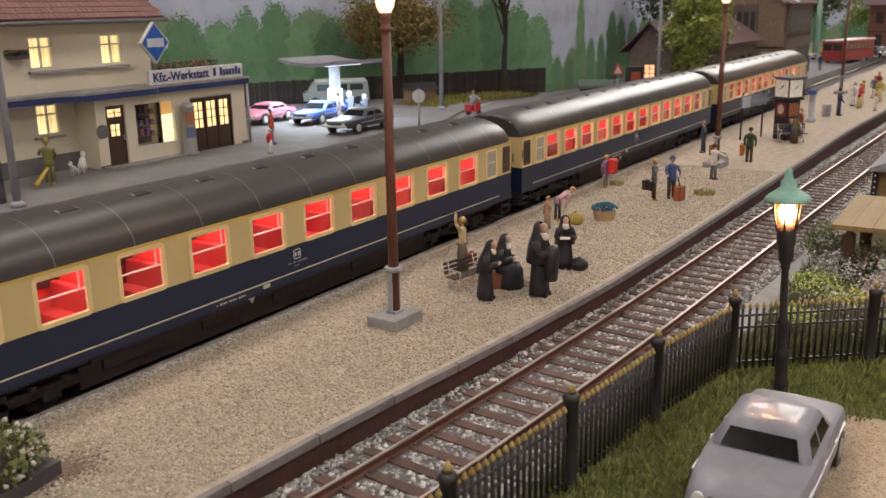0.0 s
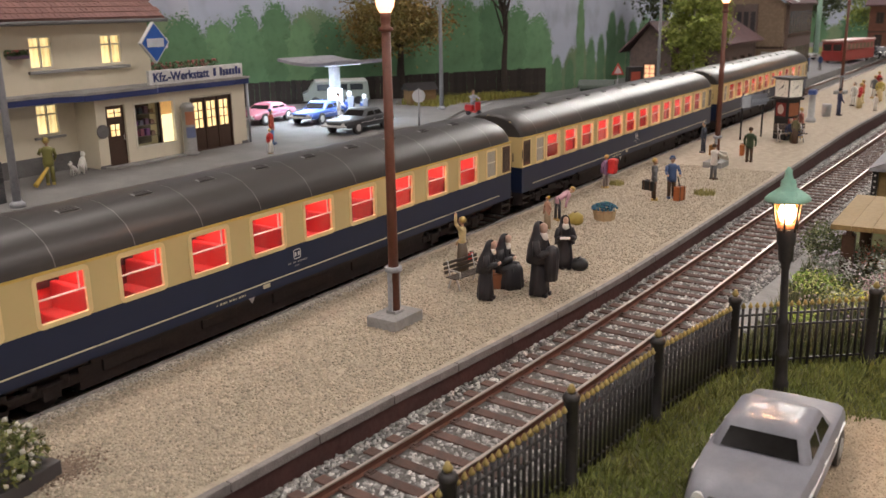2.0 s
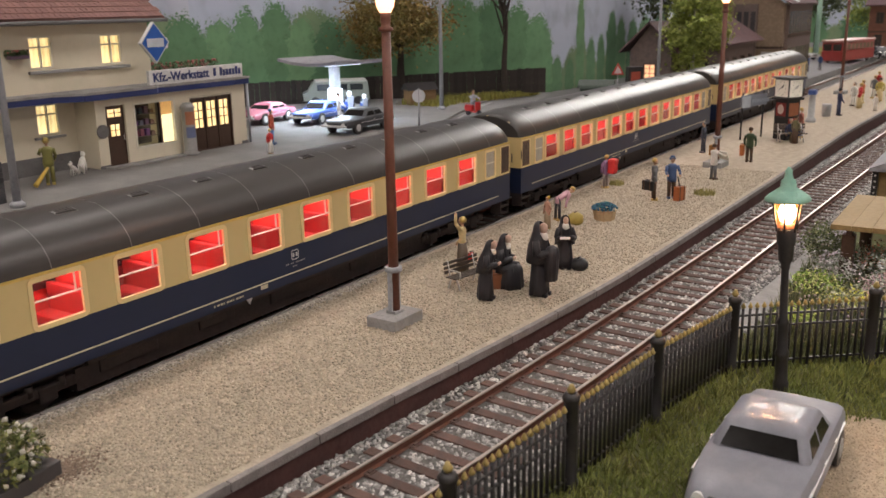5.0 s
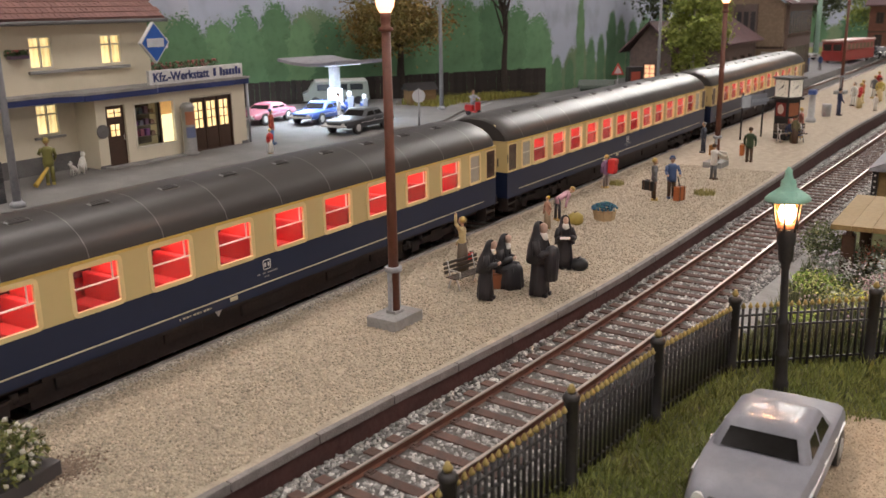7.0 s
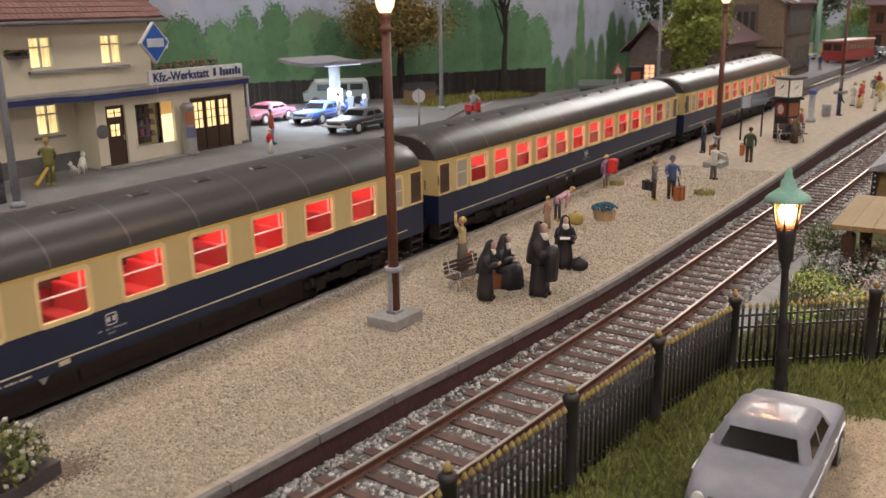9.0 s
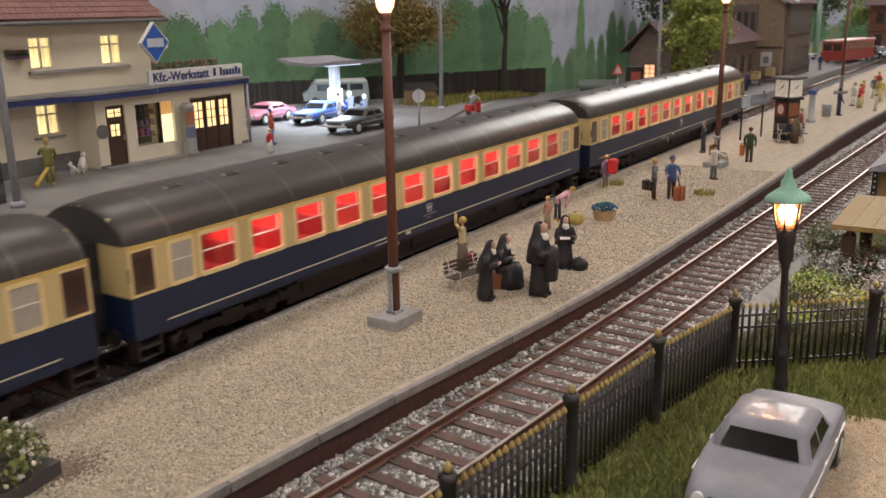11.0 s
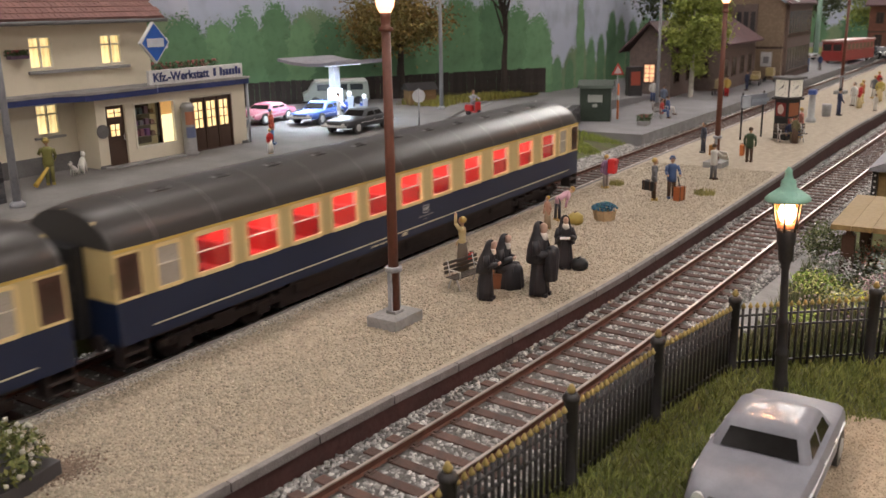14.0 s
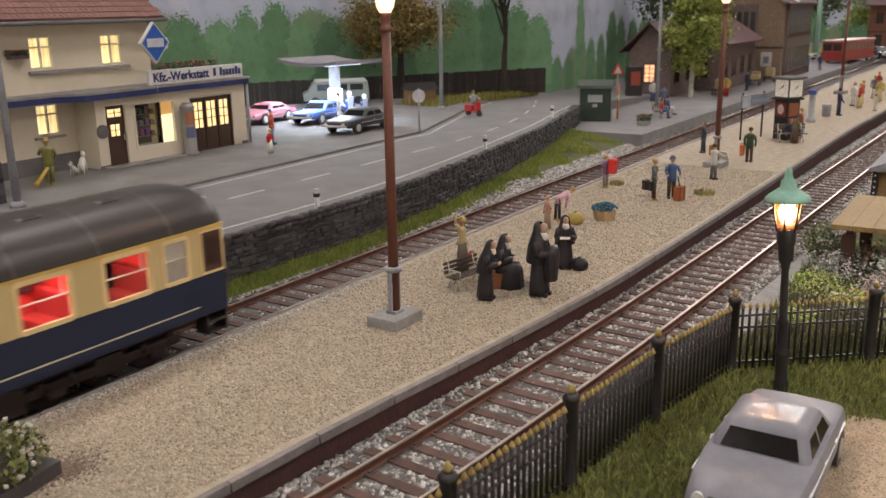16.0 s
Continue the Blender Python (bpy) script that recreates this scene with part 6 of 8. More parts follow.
    for z0, z1, col in ((1.3, 1.85, (0.45, 0.18, 0.10)), (0.75, 1.2, (0.14, 0.17, 0.30))):
        b = B()
        for i in range(6):
            a0, a1 = radians(215 + i * 15), radians(230 + i * 15)
            q = [b.verts.new((0.287 * math.cos(a), 0.287 * math.sin(a), z)) for a, z in ((a0, z0), (a1, z0), (a1, z1), (a0, z1))]
            b.faces.new(q)
        part("poster", b, paint(*col), c, "faded paper poster")
    p = thing("stone_pillar", P(-8.6, 12.9, 1.6), "short dark stone gate pillar beside the forecourt", "pillar")
    rs = random.Random(3)
    for i in range(8):
        for j in range(2):
            part("stone", box(B(), -0.3 + j * 0.31, -0.01 + j * 0.31, -0.3, 0.3, i * 0.17, i * 0.17 + 0.16, bevel=0.02), M_BASALT, p)
    grey_pole(P(-8.5, 11.7, 1.6), 10.0)
    grey_pole(P(20.6, 14.2, 1.6), 9.5)
    grey_pole(P(38.0, 7.1, 0.4), 9.5)
    # painted figures and dogs of the forecourt
    figure(P(-5.6, 14.15, 1.6, 150), OLIVE, OLIVE, BLOND, 1.65, label="miniature fireman figurine in an olive suit with a yellow hose", arm=(20, 50), hat=(0.4, 0.33, 0.1))
    o = tube(B(), (-5.75, 14.0, 2.25), (-6.5, 13.7, 1.75), 0.05, 0.09, 10)
    tagged(part("hose", o, paint(0.55, 0.38, 0.06)), "yellow hose held by the fireman figure", "hose")
    dog(P(-3.5, 15.2, 1.6, 40))
    dog(P(-4.0, 15.0, 1.6, 200), 0.7)
    figure(P(5.35, 13.6, 1.6, 30), (0.5, 0.10, 0.06), (0.08, 0.2, 0.42), (0.06, 0.12, 0.25), 1.62, label="miniature mechanic figurine in red shirt and blue overalls")
    figure(P(3.4, 11.9, 1.6, 180), REDC, WHITE_P, BLOND, 1.05, label="small miniature child figurine in a red dress", skirt=True)
    figure(P(12.8, 15.7, 1.6, 40), WHITE_P, WHITE_P, BROWN, 1.6, label="miniature pump attendant figurine in white", arm=(30, 30))


def dog(at, k=1.0):
    d = thing("dog", at @ Matrix.Scale(k, 4), "small white model dog on the forecourt", "dog", "white dogs")
    w = paint(0.7, 0.68, 0.64)
    b = lathe(B(), [(0.05, -0.3), (0.13, -0.2), (0.14, 0.1), (0.1, 0.28), (0.04, 0.32)], 8)
    bmesh.ops.rotate(b, cent=(0, 0, 0), matrix=Matrix.Rotation(radians(50), 3, "Y"), verts=b.verts[:])
    bmesh.ops.translate(b, vec=(0, 0, 0.35), verts=b.verts[:])
    part("body", b, w, d)
    b = lathe(B(), [(0.05, -0.1), (0.1, 0), (0.05, 0.12)], 8, c=(0.26, 0, 0.68))
    box(b, 0.3, 0.44, -0.05, 0.05, 0.62, 0.72)
    part("head", b, w, d)
    for x in (-0.2, 0.22):
        for s in (-1, 1):
            part("leg", tube(B(), (x, s * 0.08, 0.35), (x + 0.03, s * 0.08, 0), 0.045, 0.035, 6), w, d)
    part("tail", tube(B(), (-0.28, 0, 0.25), (-0.45, 0, 0.4), 0.03, 0.015, 6), w, d)


# ---- station ----
def timber_block(name, label, x0, x1, y0, y1, z0, zt, ridge, wall, roofm, storeys, along="x", lit=()):
    t = thing(name, P(0, 0, 0), label, "building", "station buildings")
    b = box(B(), x0, x1, y0, y1, z0, zt)
    part("wall", b, wall, t)
    if along == "x":
        ym = (y0 + y1) / 2
        rf = prism(B(), [(y0 - 0.7, zt - 0.15), (y0 - 0.7, zt), (ym, ridge + 0.12), (y1 + 0.7, zt), (y1 + 0.7, zt - 0.15), (ym, ridge - 0.05)], x0 - 0.6, x1 + 0.6, 0, "x")
        g = prism(B(), [(y0, zt), (y1, zt), (ym, ridge - 0.05)], x0, x0 + 0.2, 0, "x")
    else:
        xm = (x0 + x1) / 2
        rf = prism(B(), [(x0 - 0.7, zt - 0.15), (x0 - 0.7, zt), (xm, ridge + 0.12), (x1 + 0.7, zt), (x1 + 0.7, zt - 0.15), (xm, ridge - 0.05)], y0 - 0.6, y1 + 0.6, 0, "y")
        g = prism(B(), [(x0, zt), (x1, zt), (xm, ridge - 0.05)], y0, y0 + 0.2, 0, "y")
    part("roof", rf, roofm, t, "dark red-brown tiled roof")
    part("gable", g, wall, t)
    # boards and windows on the track front and on the end that faces the road
    fr = M_DARKWOOD
    k = 0
    for s in range(storeys):
        zb = z0 + 0.9 + s * 2.9
        n = max(1, round((x1 - x0) / 2.6))
        for i in range(n):
            xx = x0 + (x1 - x0) * (i + 0.5) / n
            w = part("window", frame_ring(B(), 1.15, 1.6, 0.1, 0.1, 0.01, seg=1, y0=-0.07), fr, t, at=P(xx, y0, zb + 0.9))
            part("pane", box(B(), -0.5, 0.5, -0.03, -0.004, -0.72, 0.72), M_WINLIT if (s, i) in lit else paint(0.05, 0.045, 0.045, 0.15), w)
            part("glazing_bar", box(B(), -0.03, 0.03, -0.05, -0.03, -0.72, 0.72), fr, w)
        m = max(1, round((y1 - y0) / 3.0))
        for i in range(m):
            yy = y0 + (y1 - y0) * (i + 0.5) / m
            if name == "station_house":
                continue
            w = part("window", frame_ring(B(), 1.0, 1.5, 0.1, 0.1, 0.01, seg=1, y0=-0.07), fr, t, at=P(x0, yy, zb + 0.9, -90))
            part("pane", box(B(), -0.43, 0.43, -0.03, -0.004, -0.68, 0.68), (M_SHEDLIT if name == "goods_shed" else M_WINLIT) if (s, -1 - i) in lit else paint(0.05, 0.045, 0.045, 0.15), w)
            b = box(B(), -0.03, 0.03, -0.05, -0.03, -0.68, 0.68)
            for z in (-0.35, 0.0, 0.35):
                box(b, -0.43, 0.43, -0.048, -0.03, z - 0.02, z + 0.02)
            part("glazing_bar", b, fr, w)
        if s:
            part("floor_beam", box(B(), x0 - 0.04, x1 + 0.04, y0 - 0.06, y0 - 0.003, zb - 1.0, zb - 0.8), fr, t)
            part("floor_beam", box(B(), x0 - 0.06, x0 - 0.003, y0 - 0.003, y1, zb - 1.0, zb - 0.8), fr, t)
    return t


def station_bays(dark):
    """Dark timber bays of the station house: one on the end wall, one along the track front, with tall panes."""
    h = next(o for o in scene.objects if o.name == "station_house")
    pane = paint(0.07, 0.065, 0.07, 0.2)
    bay = part("timber_bay", box(B(), 62.15, 62.496, 6.5, 8.6, 0.4, 7.2), dark, h, "dark timber bay with tall panes")
    for z in (1.4, 4.6):
        for k in range(3):
            y = 6.85 + k * 0.62
            w = part("bay_pane", box(B(), 62.12, 62.148, y - 0.2, y + 0.2, z, z + 1.9), pane, bay)
        part("bay_rail", box(B(), 62.08, 62.148, 6.5, 8.6, z - 0.3, z - 0.1), M_DARKWOOD, bay)
    front = part("timber_bay", box(B(), 63.2, 73.3, 3.9, 4.196, 0.4, 7.1), dark, h, "dark timber front with tall panes")
    for z in (1.2, 4.5):
        for k in range(9):
            x = 63.9 + k * 1.1
            part("bay_pane", box(B(), x - 0.36, x + 0.36, 3.868, 3.896, z, z + 2.0), pane, front)
        part("bay_rail", box(B(), 63.2, 73.3, 3.84, 3.896, z - 0.35, z - 0.1), M_DARKWOOD, front)
    n = part("notice_board", box(B(), 62.44, 62.496, 5.0, 6.0, 1.6, 2.9, bevel=0.01), paint(0.55, 0.56, 0.58), h, "white framed notice on the wall")
    part("notice_mark", box(B(), 62.43, 62.439, 5.25, 5.75, 1.9, 2.5), paint(0.2, 0.2, 0.22), n)
    part("roof_light", box(B(), 64.2, 65.4, 4.3, 5.6, 0, 0.06), paint(0.5, 0.52, 0.56, 0.3), h, "pale roof light", at=P(0, 0, 4.9, 0, 33.9))


def town():
    """Lawns, a pale green mast and parked cars along the far street."""
    green = mat("town_lawn", (0.20, 0.25, 0.06), (0.27, 0.29, 0.09), 0.5, 0.9, bump=0.4)
    for pts in ([(96, 14), (104, 10), (120, 2), (128, 4), (118, 16), (104, 22)], [(100, -2), (112, -9), (122, -8), (110, 2)], [(80, 9.5), (86, 9), (88, 11.5), (81, 12.5)]):
        o = part("lawn", prism(B(), pts, 0.39, 0.52), green)
        tagged(o, "patch of green lawn in the far town", "lawn", "", "structure")
    m = thing("mast", P(99, 8, 0.4), "pale mint green mast beside the far street", "pole")
    part("shaft", tube(B(), (0, 0, 0), (0, 0, 9), 0.32, 0.28, seg=10), paint(0.30, 0.46, 0.36), m)
    part("foot", lathe(B(), [(0.5, 0), (0.5, 0.2), (0.34, 0.3)], 10), M_CONC, m)
    car(P(99, 0.5, 0.4, 30), (0.05, 0.05, 0.055), "dark model car parked behind the rail bus", L=4.2)
    car(P(93, 8.5, 0.4, 60), (0.55, 0.56, 0.58), "pale model car on the far street", L=4.0)


def station():
    brown = mat("timber_brown", (0.27, 0.205, 0.145), (0.22, 0.165, 0.115), 1.2, 0.8, wave=3.5)
    dark = mat("timber_dark", (0.185, 0.14, 0.125), (0.14, 0.108, 0.10), 1.2, 0.8, wave=3.5)
    roofm = mat("station_roof", (0.15, 0.085, 0.09), (0.105, 0.068, 0.075), 1.5, 0.8, bump=0.5)
    ochre = mat("station_plaster", (0.26, 0.20, 0.13), (0.2, 0.155, 0.1), 0.6, 0.9)
    timber_block("goods_shed", "dark brown timber goods shed with one lit window", 43.6, 49.5, 8.1, 11.4, 0.4, 3.9, 6.0, dark, roofm, 1, "x", lit={(0, -1)})
    timber_block("station_wing", "dark timber wing of the station with a low roof", 49.8, 59.8, 6.0, 12, 0.4, 4.2, 6.4, dark, roofm, 1, "x")
    timber_block("station_house", "tall brown timber station house with overhanging roof", 62.5, 73.5, 4.2, 11.5, 0.4, 7.2, 10.0, brown, roofm, 2, "x")
    station_bays(dark)
    timber_block("town_house", "reddish brick town house at the far street", 112, 122, -4, 4, 0.2, 6.6, 9.0, mat("town_brick", (0.22, 0.09, 0.06), (0.16, 0.07, 0.05), 2, 0.85), roofm, 2, "y", lit={(0, -1), (1, -1)})
    # green relay hut
    gm = mat("hut_green", (0.035, 0.055, 0.04), (0.028, 0.045, 0.034), 1, 0.55)
    h = thing("switch_hut", P(28.8, 7.85, 0.4, 20), "dark green metal hut with a pale sign panel", "hut")
    part("wall", box(B(), -1.1, 1.1, -0.95, 0.95, 0, 2.05, bevel=0.04), gm, h)
    part("roof", prism(B(), [(-1.25, 2.05), (1.25, 2.05), (1.1, 2.22), (0, 2.5), (-1.1, 2.22)], -1.1, 1.1, 0, "y"), gm, h, "dark green hipped roof")
    part("sign_panel", box(B(), -1.125, -1.1, -0.45, 0.45, 1.2, 1.65), paint(0.42, 0.45, 0.42), h, "pale enamel panel")
    part("small_panel", box(B(), -1.125, -1.1, -0.15, 0.15, 0.9, 1.08), paint(0.42, 0.45, 0.42), h)
    part("front_panel", box(B(), -0.5, 0.4, -0.975, -0.95, 1.2, 1.65), paint(0.42, 0.45, 0.42), h)
    o = thing("crossing_post", P(29.6, 6.7, 0.4), "orange and white striped crossing post beside the hut", "post")
    part("post", tube(B(), (0, 0, 0), (0, 0, 2.2), 0.07, seg=8), paint(0.75, 0.22, 0.08), o)
    part("white_band", tube(B(), (0, 0, 1.2), (0, 0, 1.5), 0.074, seg=8), M_WHITE, o)
    # advertising showcase by the shed
    k = thing("vending_case", P(40.6, 9.85, 0.4, -50), "black showcase with a dim orange lit picture", "showcase")
    part("case", box(B(), -0.55, 0.55, -0.35, 0.35, 0, 2.5, bevel=0.04), M_IRON, k)
    part("picture", box(B(), -0.36, 0.36, -0.365, -0.35, 1.15, 2.15), lamp_mat("poster_glow", (0.30, 0.06, 0.035), 0.05), k, "orange lit picture")
    # planters and benches on the far platform
    fb = planter("flower_trough", P(27.6, 4.2, 0.4, 8), 1.1, 0.6, 0.5, 31, wood=M_CONC)
    for i, (x, y) in enumerate(((47, 5.2), (56.5, 4.9), (60.5, 4.6))):
        cart(P(x, y, 0.4, 6), i)
    # red tram-like bus
    b = thing("red_railbus", P(90.6, 2.9, 0.4, -12) @ Matrix.Diagonal((0.92, 1, 0.95, 1)), "red rail bus with cream roof waiting beside the platform", "rail bus")
    red = paint(0.36, 0.05, 0.045, 0.4)
    part("body", box(B(), -5.2, 5.2, -1.2, 1.2, 0.35, 1.5, bevel=0.08), red, b)
    part("upper_body", box(B(), -5.1, 5.1, -1.15, 1.15, 1.5, 2.5, bevel=0.06), red, b)
    part("roof", box(B(), -5.25, 5.25, -1.25, 1.25, 2.5, 2.72, bevel=0.1), paint(0.46, 0.24, 0.21), b, "faded red roof")
    for i in range(8):
        for s in (-1, 1):
            x = -4.3 + i * 1.22
            part("window", box(B(), x - 0.46, x + 0.46, min(s * 1.15, s * 1.17), max(s * 1.15, s * 1.17), 1.6, 2.3), paint(0.28, 0.2, 0.15, 0.2), b, "pale side window")
    for y in (-0.55, 0.55):
        part("windscreen", box(B(), -5.13, -5.1, y - 0.45, y + 0.45, 1.55, 2.3), paint(0.05, 0.045, 0.045, 0.15), b, "dark windscreen")
    for x in (-3.4, 3.4):
        for s in (-1, 1):
            part("wheel", tube(B(), (x, s * 0.95, 0.4), (x, s * 1.1, 0.4), 0.4, seg=14), M_IRON, b)
    v = thing("farm_tractor", P(88, 8.5, 0.4, 20), "small dark green tractor on the far street", "tractor")
    part("bonnet", box(B(), -1.4, 0.2, -0.4, 0.4, 0.6, 1.3, bevel=0.06), gm, v)
    part("cab", box(B(), 0.2, 1.2, -0.6, 0.6, 0.6, 2.1, bevel=0.06), gm, v)
    for x, r in ((-1.0, 0.4), (0.8, 0.7)):
        for s in (-1, 1):
            part("wheel", tube(B(), (x, s * 0.5, r), (x, s * 0.75, r), r, seg=14), M_IRON, v)
    # far end of platform goods
    col = [CREAM_P, REDC, WHITE_P, ORANGE, (0.5, 0.4, 0.1), GREYC]
    rs = random.Random(12)
    for i, (x, y) in enumerate(((42.3, -5.6), (43.6, -5.0), (45.5, -5.3), (47.0, -6.2), (49.5, -5.5), (51.5, -6.3), (54, -5.2), (41.0, -6.75), (57, -6.4))):
        figure(P(x, y, Z_PLAT, rs.uniform(0, 360)), col[(i + 1) % 6], col[(i * 2) % 6], BROWN if i % 2 else BLOND, rs.uniform(1.55, 1.75) if i != 7 else 1.1, skirt=i % 3 == 0, label="miniature traveller figurine in bright clothes far along the platform")
    figure(P(37.4, -5.1, Z_PLAT, 30), NAVY, NAVY, BLACK, 1.7, label="miniature station guard figurine in dark uniform", hat=BLACK, arm=(10, 0), width=0.85)
    for i, (x, y) in enumerate(((31.3, 4.4), (33.0, 4.6), (36.5, 6.1), (46.0, 4.4), (51.5, 4.3), (74, 4.0), (77, 3.4), (40.5, 8.3))):
        figure(P(x, y, 0.4, 40 * i), [(0.5, 0.06, 0.05), BLUEC, (0.14, 0.18, 0.26), (0.6, 0.4, 0.1), NAVY, BLUEC, BLUEC, WHITE_P][i], [BLUEC, WHITE_P, BROWN, REDC, NAVY, NAVY, GREYC, BLUEC][i], BROWN, 1.6, label="miniature passer-by figurine on the station platform", sit=i in (0, 1))
    bench(P(31.3, 4.5, 0.4, 0), 3)


def cart(at, i):
    c = thing("luggage_cart", at, "wooden luggage cart piled with pale parcels", "cart", "luggage carts")
    part("deck", box(B(), -0.9, 0.9, -0.45, 0.45, 0.45, 0.55), M_DARKWOOD, c)
    for x in (-0.6, 0.6):
        for s in (-1, 1):
            part("wheel", tube(B(), (x, s * 0.4, 0.25), (x, s * 0.47, 0.25), 0.25, seg=12), M_IRON, c)
    rs = random.Random(i)
    for k in range(5):
        x = -0.7 + k * 0.34
        part("parcel", box(B(), x, x + 0.3, -0.35, 0.3, 0.552, 0.55 + rs.uniform(0.3, 0.75), bevel=0.02), paint(*rs.choice([(0.5, 0.42, 0.2), (0.42, 0.34, 0.2), (0.5, 0.44, 0.34)])), c)
    part("handle", tube(B(), (0.9, 0, 0.5), (1.4, 0, 0.9), 0.03, seg=6), M_IRON, c)


def bench(at, seed=0, wood=None):
    b = thing("platform_bench", at, "slatted platform bench with curled pale metal legs", "bench", "benches")
    wd = wood or paint(0.14, 0.11, 0.09)
    for i in range(4):
        part("seat_slat", box(B(), -0.8, 0.8, -0.26 + i * 0.12, -0.17 + i * 0.12, 0.44, 0.475), wd, b)
    for i in range(3):
        part("back_slat", box(B(), -0.8, 0.8, 0.22 + i * 0.025, 0.25 + i * 0.025, 0.55 + i * 0.14, 0.65 + i * 0.14), wd, b)
    pale = paint(0.55, 0.53, 0.5, 0.4)
    for x in (-0.6, 0.6):
        bb = tube(B(), (x, -0.28, 0), (x, -0.1, 0.44), 0.03, seg=6)
        tube(bb, (x, 0.28, 0), (x, 0.1, 0.44), 0.03, seg=6)
        tube(bb, (x, -0.1, 0.42), (x, 0.2, 0.42), 0.03, seg=6)
        tube(bb, (x, 0.18, 0.44), (x, 0.3, 0.95), 0.028, seg=6)
        tube(bb, (x, -0.28, 0.44), (x, -0.28, 0.66), 0.025, seg=6)
        tube(bb, (x, -0.28, 0.66), (x, 0.22, 0.66), 0.025, seg=6)
        part("leg_frame", bb, pale, b, "curled pale metal leg")


def suitcase(at, w, d, h, col, label, handle=False):
    s = thing("suitcase", at, label, "luggage", "luggage")
    part("case", box(B(), -w / 2, w / 2, -d / 2, d / 2, 0.0, h, bevel=0.04), paint(*col), s)
    part("handle", tube(B(), (-w * 0.2, 0, h + 0.03), (w * 0.2, 0, h + 0.03), 0.02, seg=6), paint(*BLACK), s)
    for x in (-w * 0.28, w * 0.28):
        part("strap", box(B(), x - 0.025, x + 0.025, -d / 2 - 0.006, d / 2 + 0.006, -0.001, h + 0.006), paint(*BROWN), s)
    if handle:
        part("pull_rod", tube(B(), (0, 0, h), (0, 0.1, h + 0.35), 0.02, seg=6), paint(*BLACK), s)


# ---- platform things ----
def platform_things():
    nun(P(-5.95, -4.03, Z_PLAT, 12), 1.62, "miniature nun figurine in a black habit bending forward", lean=0.14, phase=0.6)
    nun(P(-4.8, -3.86, Z_PLAT, 10), 1.72, "miniature nun figurine in black sitting on a suitcase", sit=True, lean=0.12, phase=2.0)
    nun(P(-4.98, -5.06, Z_PLAT, 2), 1.98, "tall miniature nun figurine holding a dark cloak", cloak=True, phase=1.0)
    nun(P(-2.43, -4.58, Z_PLAT, -50), 1.56, "miniature nun figurine in black reading a white letter", phase=3.0)
    o = box(B(), -0.13, 0.13, -0.09, 0.0, -0.01, 0.01, m=Matrix.Translation((0, 0, 0)))
    tagged(part("letter", o, paint(*WHITE_P), at=P(-2.70, -4.70, Z_PLAT + 0.98, -62, 30)), "white letter held before a nun figure", "letter")
    bench(P(-5.25, -3.05, Z_PLAT, -12) @ Matrix.Scale(0.8, 4), wood=paint(0.07, 0.055, 0.045))
    suitcase(P(-4.85, -3.75, Z_PLAT, 30), 0.6, 0.3, 0.42, (0.25, 0.09, 0.04), "brown leather suitcase under the sitting nun figure")
    suitcase(P(-4.15, -4.6, Z_PLAT, 15), 0.55, 0.3, 0.3, (0.10, 0.03, 0.035), "dark red travel bag on the gravel")
    b = lathe(B(), [(0.18, 0.0), (0.25, 0.08), (0.26, 0.2), (0.17, 0.31), (0.05, 0.34)], 12)
    t = thing("travel_bag", P(-2.35, -5.0, Z_PLAT), "round black travel bag on the gravel", "luggage", "luggage")
    part("bag", b, paint(*BLACK), t)
    part("handle", tube(B(), (-0.1, 0, 0.36), (0.1, 0, 0.36), 0.02, seg=6), paint(*BLACK), t)
    figure(P(-4.3, -2.35, Z_PLAT, 200), CREAM_P, (0.10, 0.07, 0.045), BLOND, 1.62, label="miniature woman figurine in cream blouse waving at the train", skirt=True, arm=(10, 150), width=0.85)
    suitcase(P(-4.35, -2.65, Z_PLAT + 0.42, 20), 0.28, 0.12, 0.24, (0.6, 0.04, 0.03), "small red handbag beside a waving figure")
    figure(P(2.75, -1.9, Z_PLAT, 60), PINK, (0.03, 0.03, 0.04), (0.45, 0.28, 0.08), 1.5, label="miniature woman figurine in pink bending to greet a child", lean=66, width=0.85, arm=(30, 30))
    figure(P(1.55, -2.1, Z_PLAT, -120), (0.5, 0.28, 0.2), (0.3, 0.22, 0.14), (0.65, 0.42, 0.06), 1.1, label="small miniature child figurine with blond hair", skirt=True)
    b = lathe(B(), [(0.2, 0), (0.27, 0.1), (0.25, 0.3), (0.1, 0.4)], 12)
    t = thing("travel_bag", P(2.6, -2.65, Z_PLAT), "round yellow travel bag on the gravel", "luggage", "luggage")
    part("bag", b, paint(0.42, 0.32, 0.08), t)
    part("handle", tube(B(), (-0.1, 0, 0.42), (0.1, 0, 0.42), 0.02, seg=6), paint(*BROWN), t)
    # octagonal planter with blue flowers
    t = thing("flower_planter", P(3.65, -3.25, Z_PLAT, 22) @ Matrix.Scale(0.88, 4), "octagonal pale wooden planter full of blue flowers", "planter")
    tub = lathe(B(), [(0.40, 0), (0.46, 0.4), (0.42, 0.42)], 8)
    for f in tub.faces:
        f.smooth = False
    part("tub", tub, mat("planter_wood", (0.46, 0.33, 0.19), (0.4, 0.28, 0.16), 2, 0.8), t, "pale wooden tub")
    rs = np.random.RandomState(5)
    n = 420
    a, r = rs.uniform(0, 6.28, n), 0.5 * np.sqrt(rs.uniform(0, 1, n))
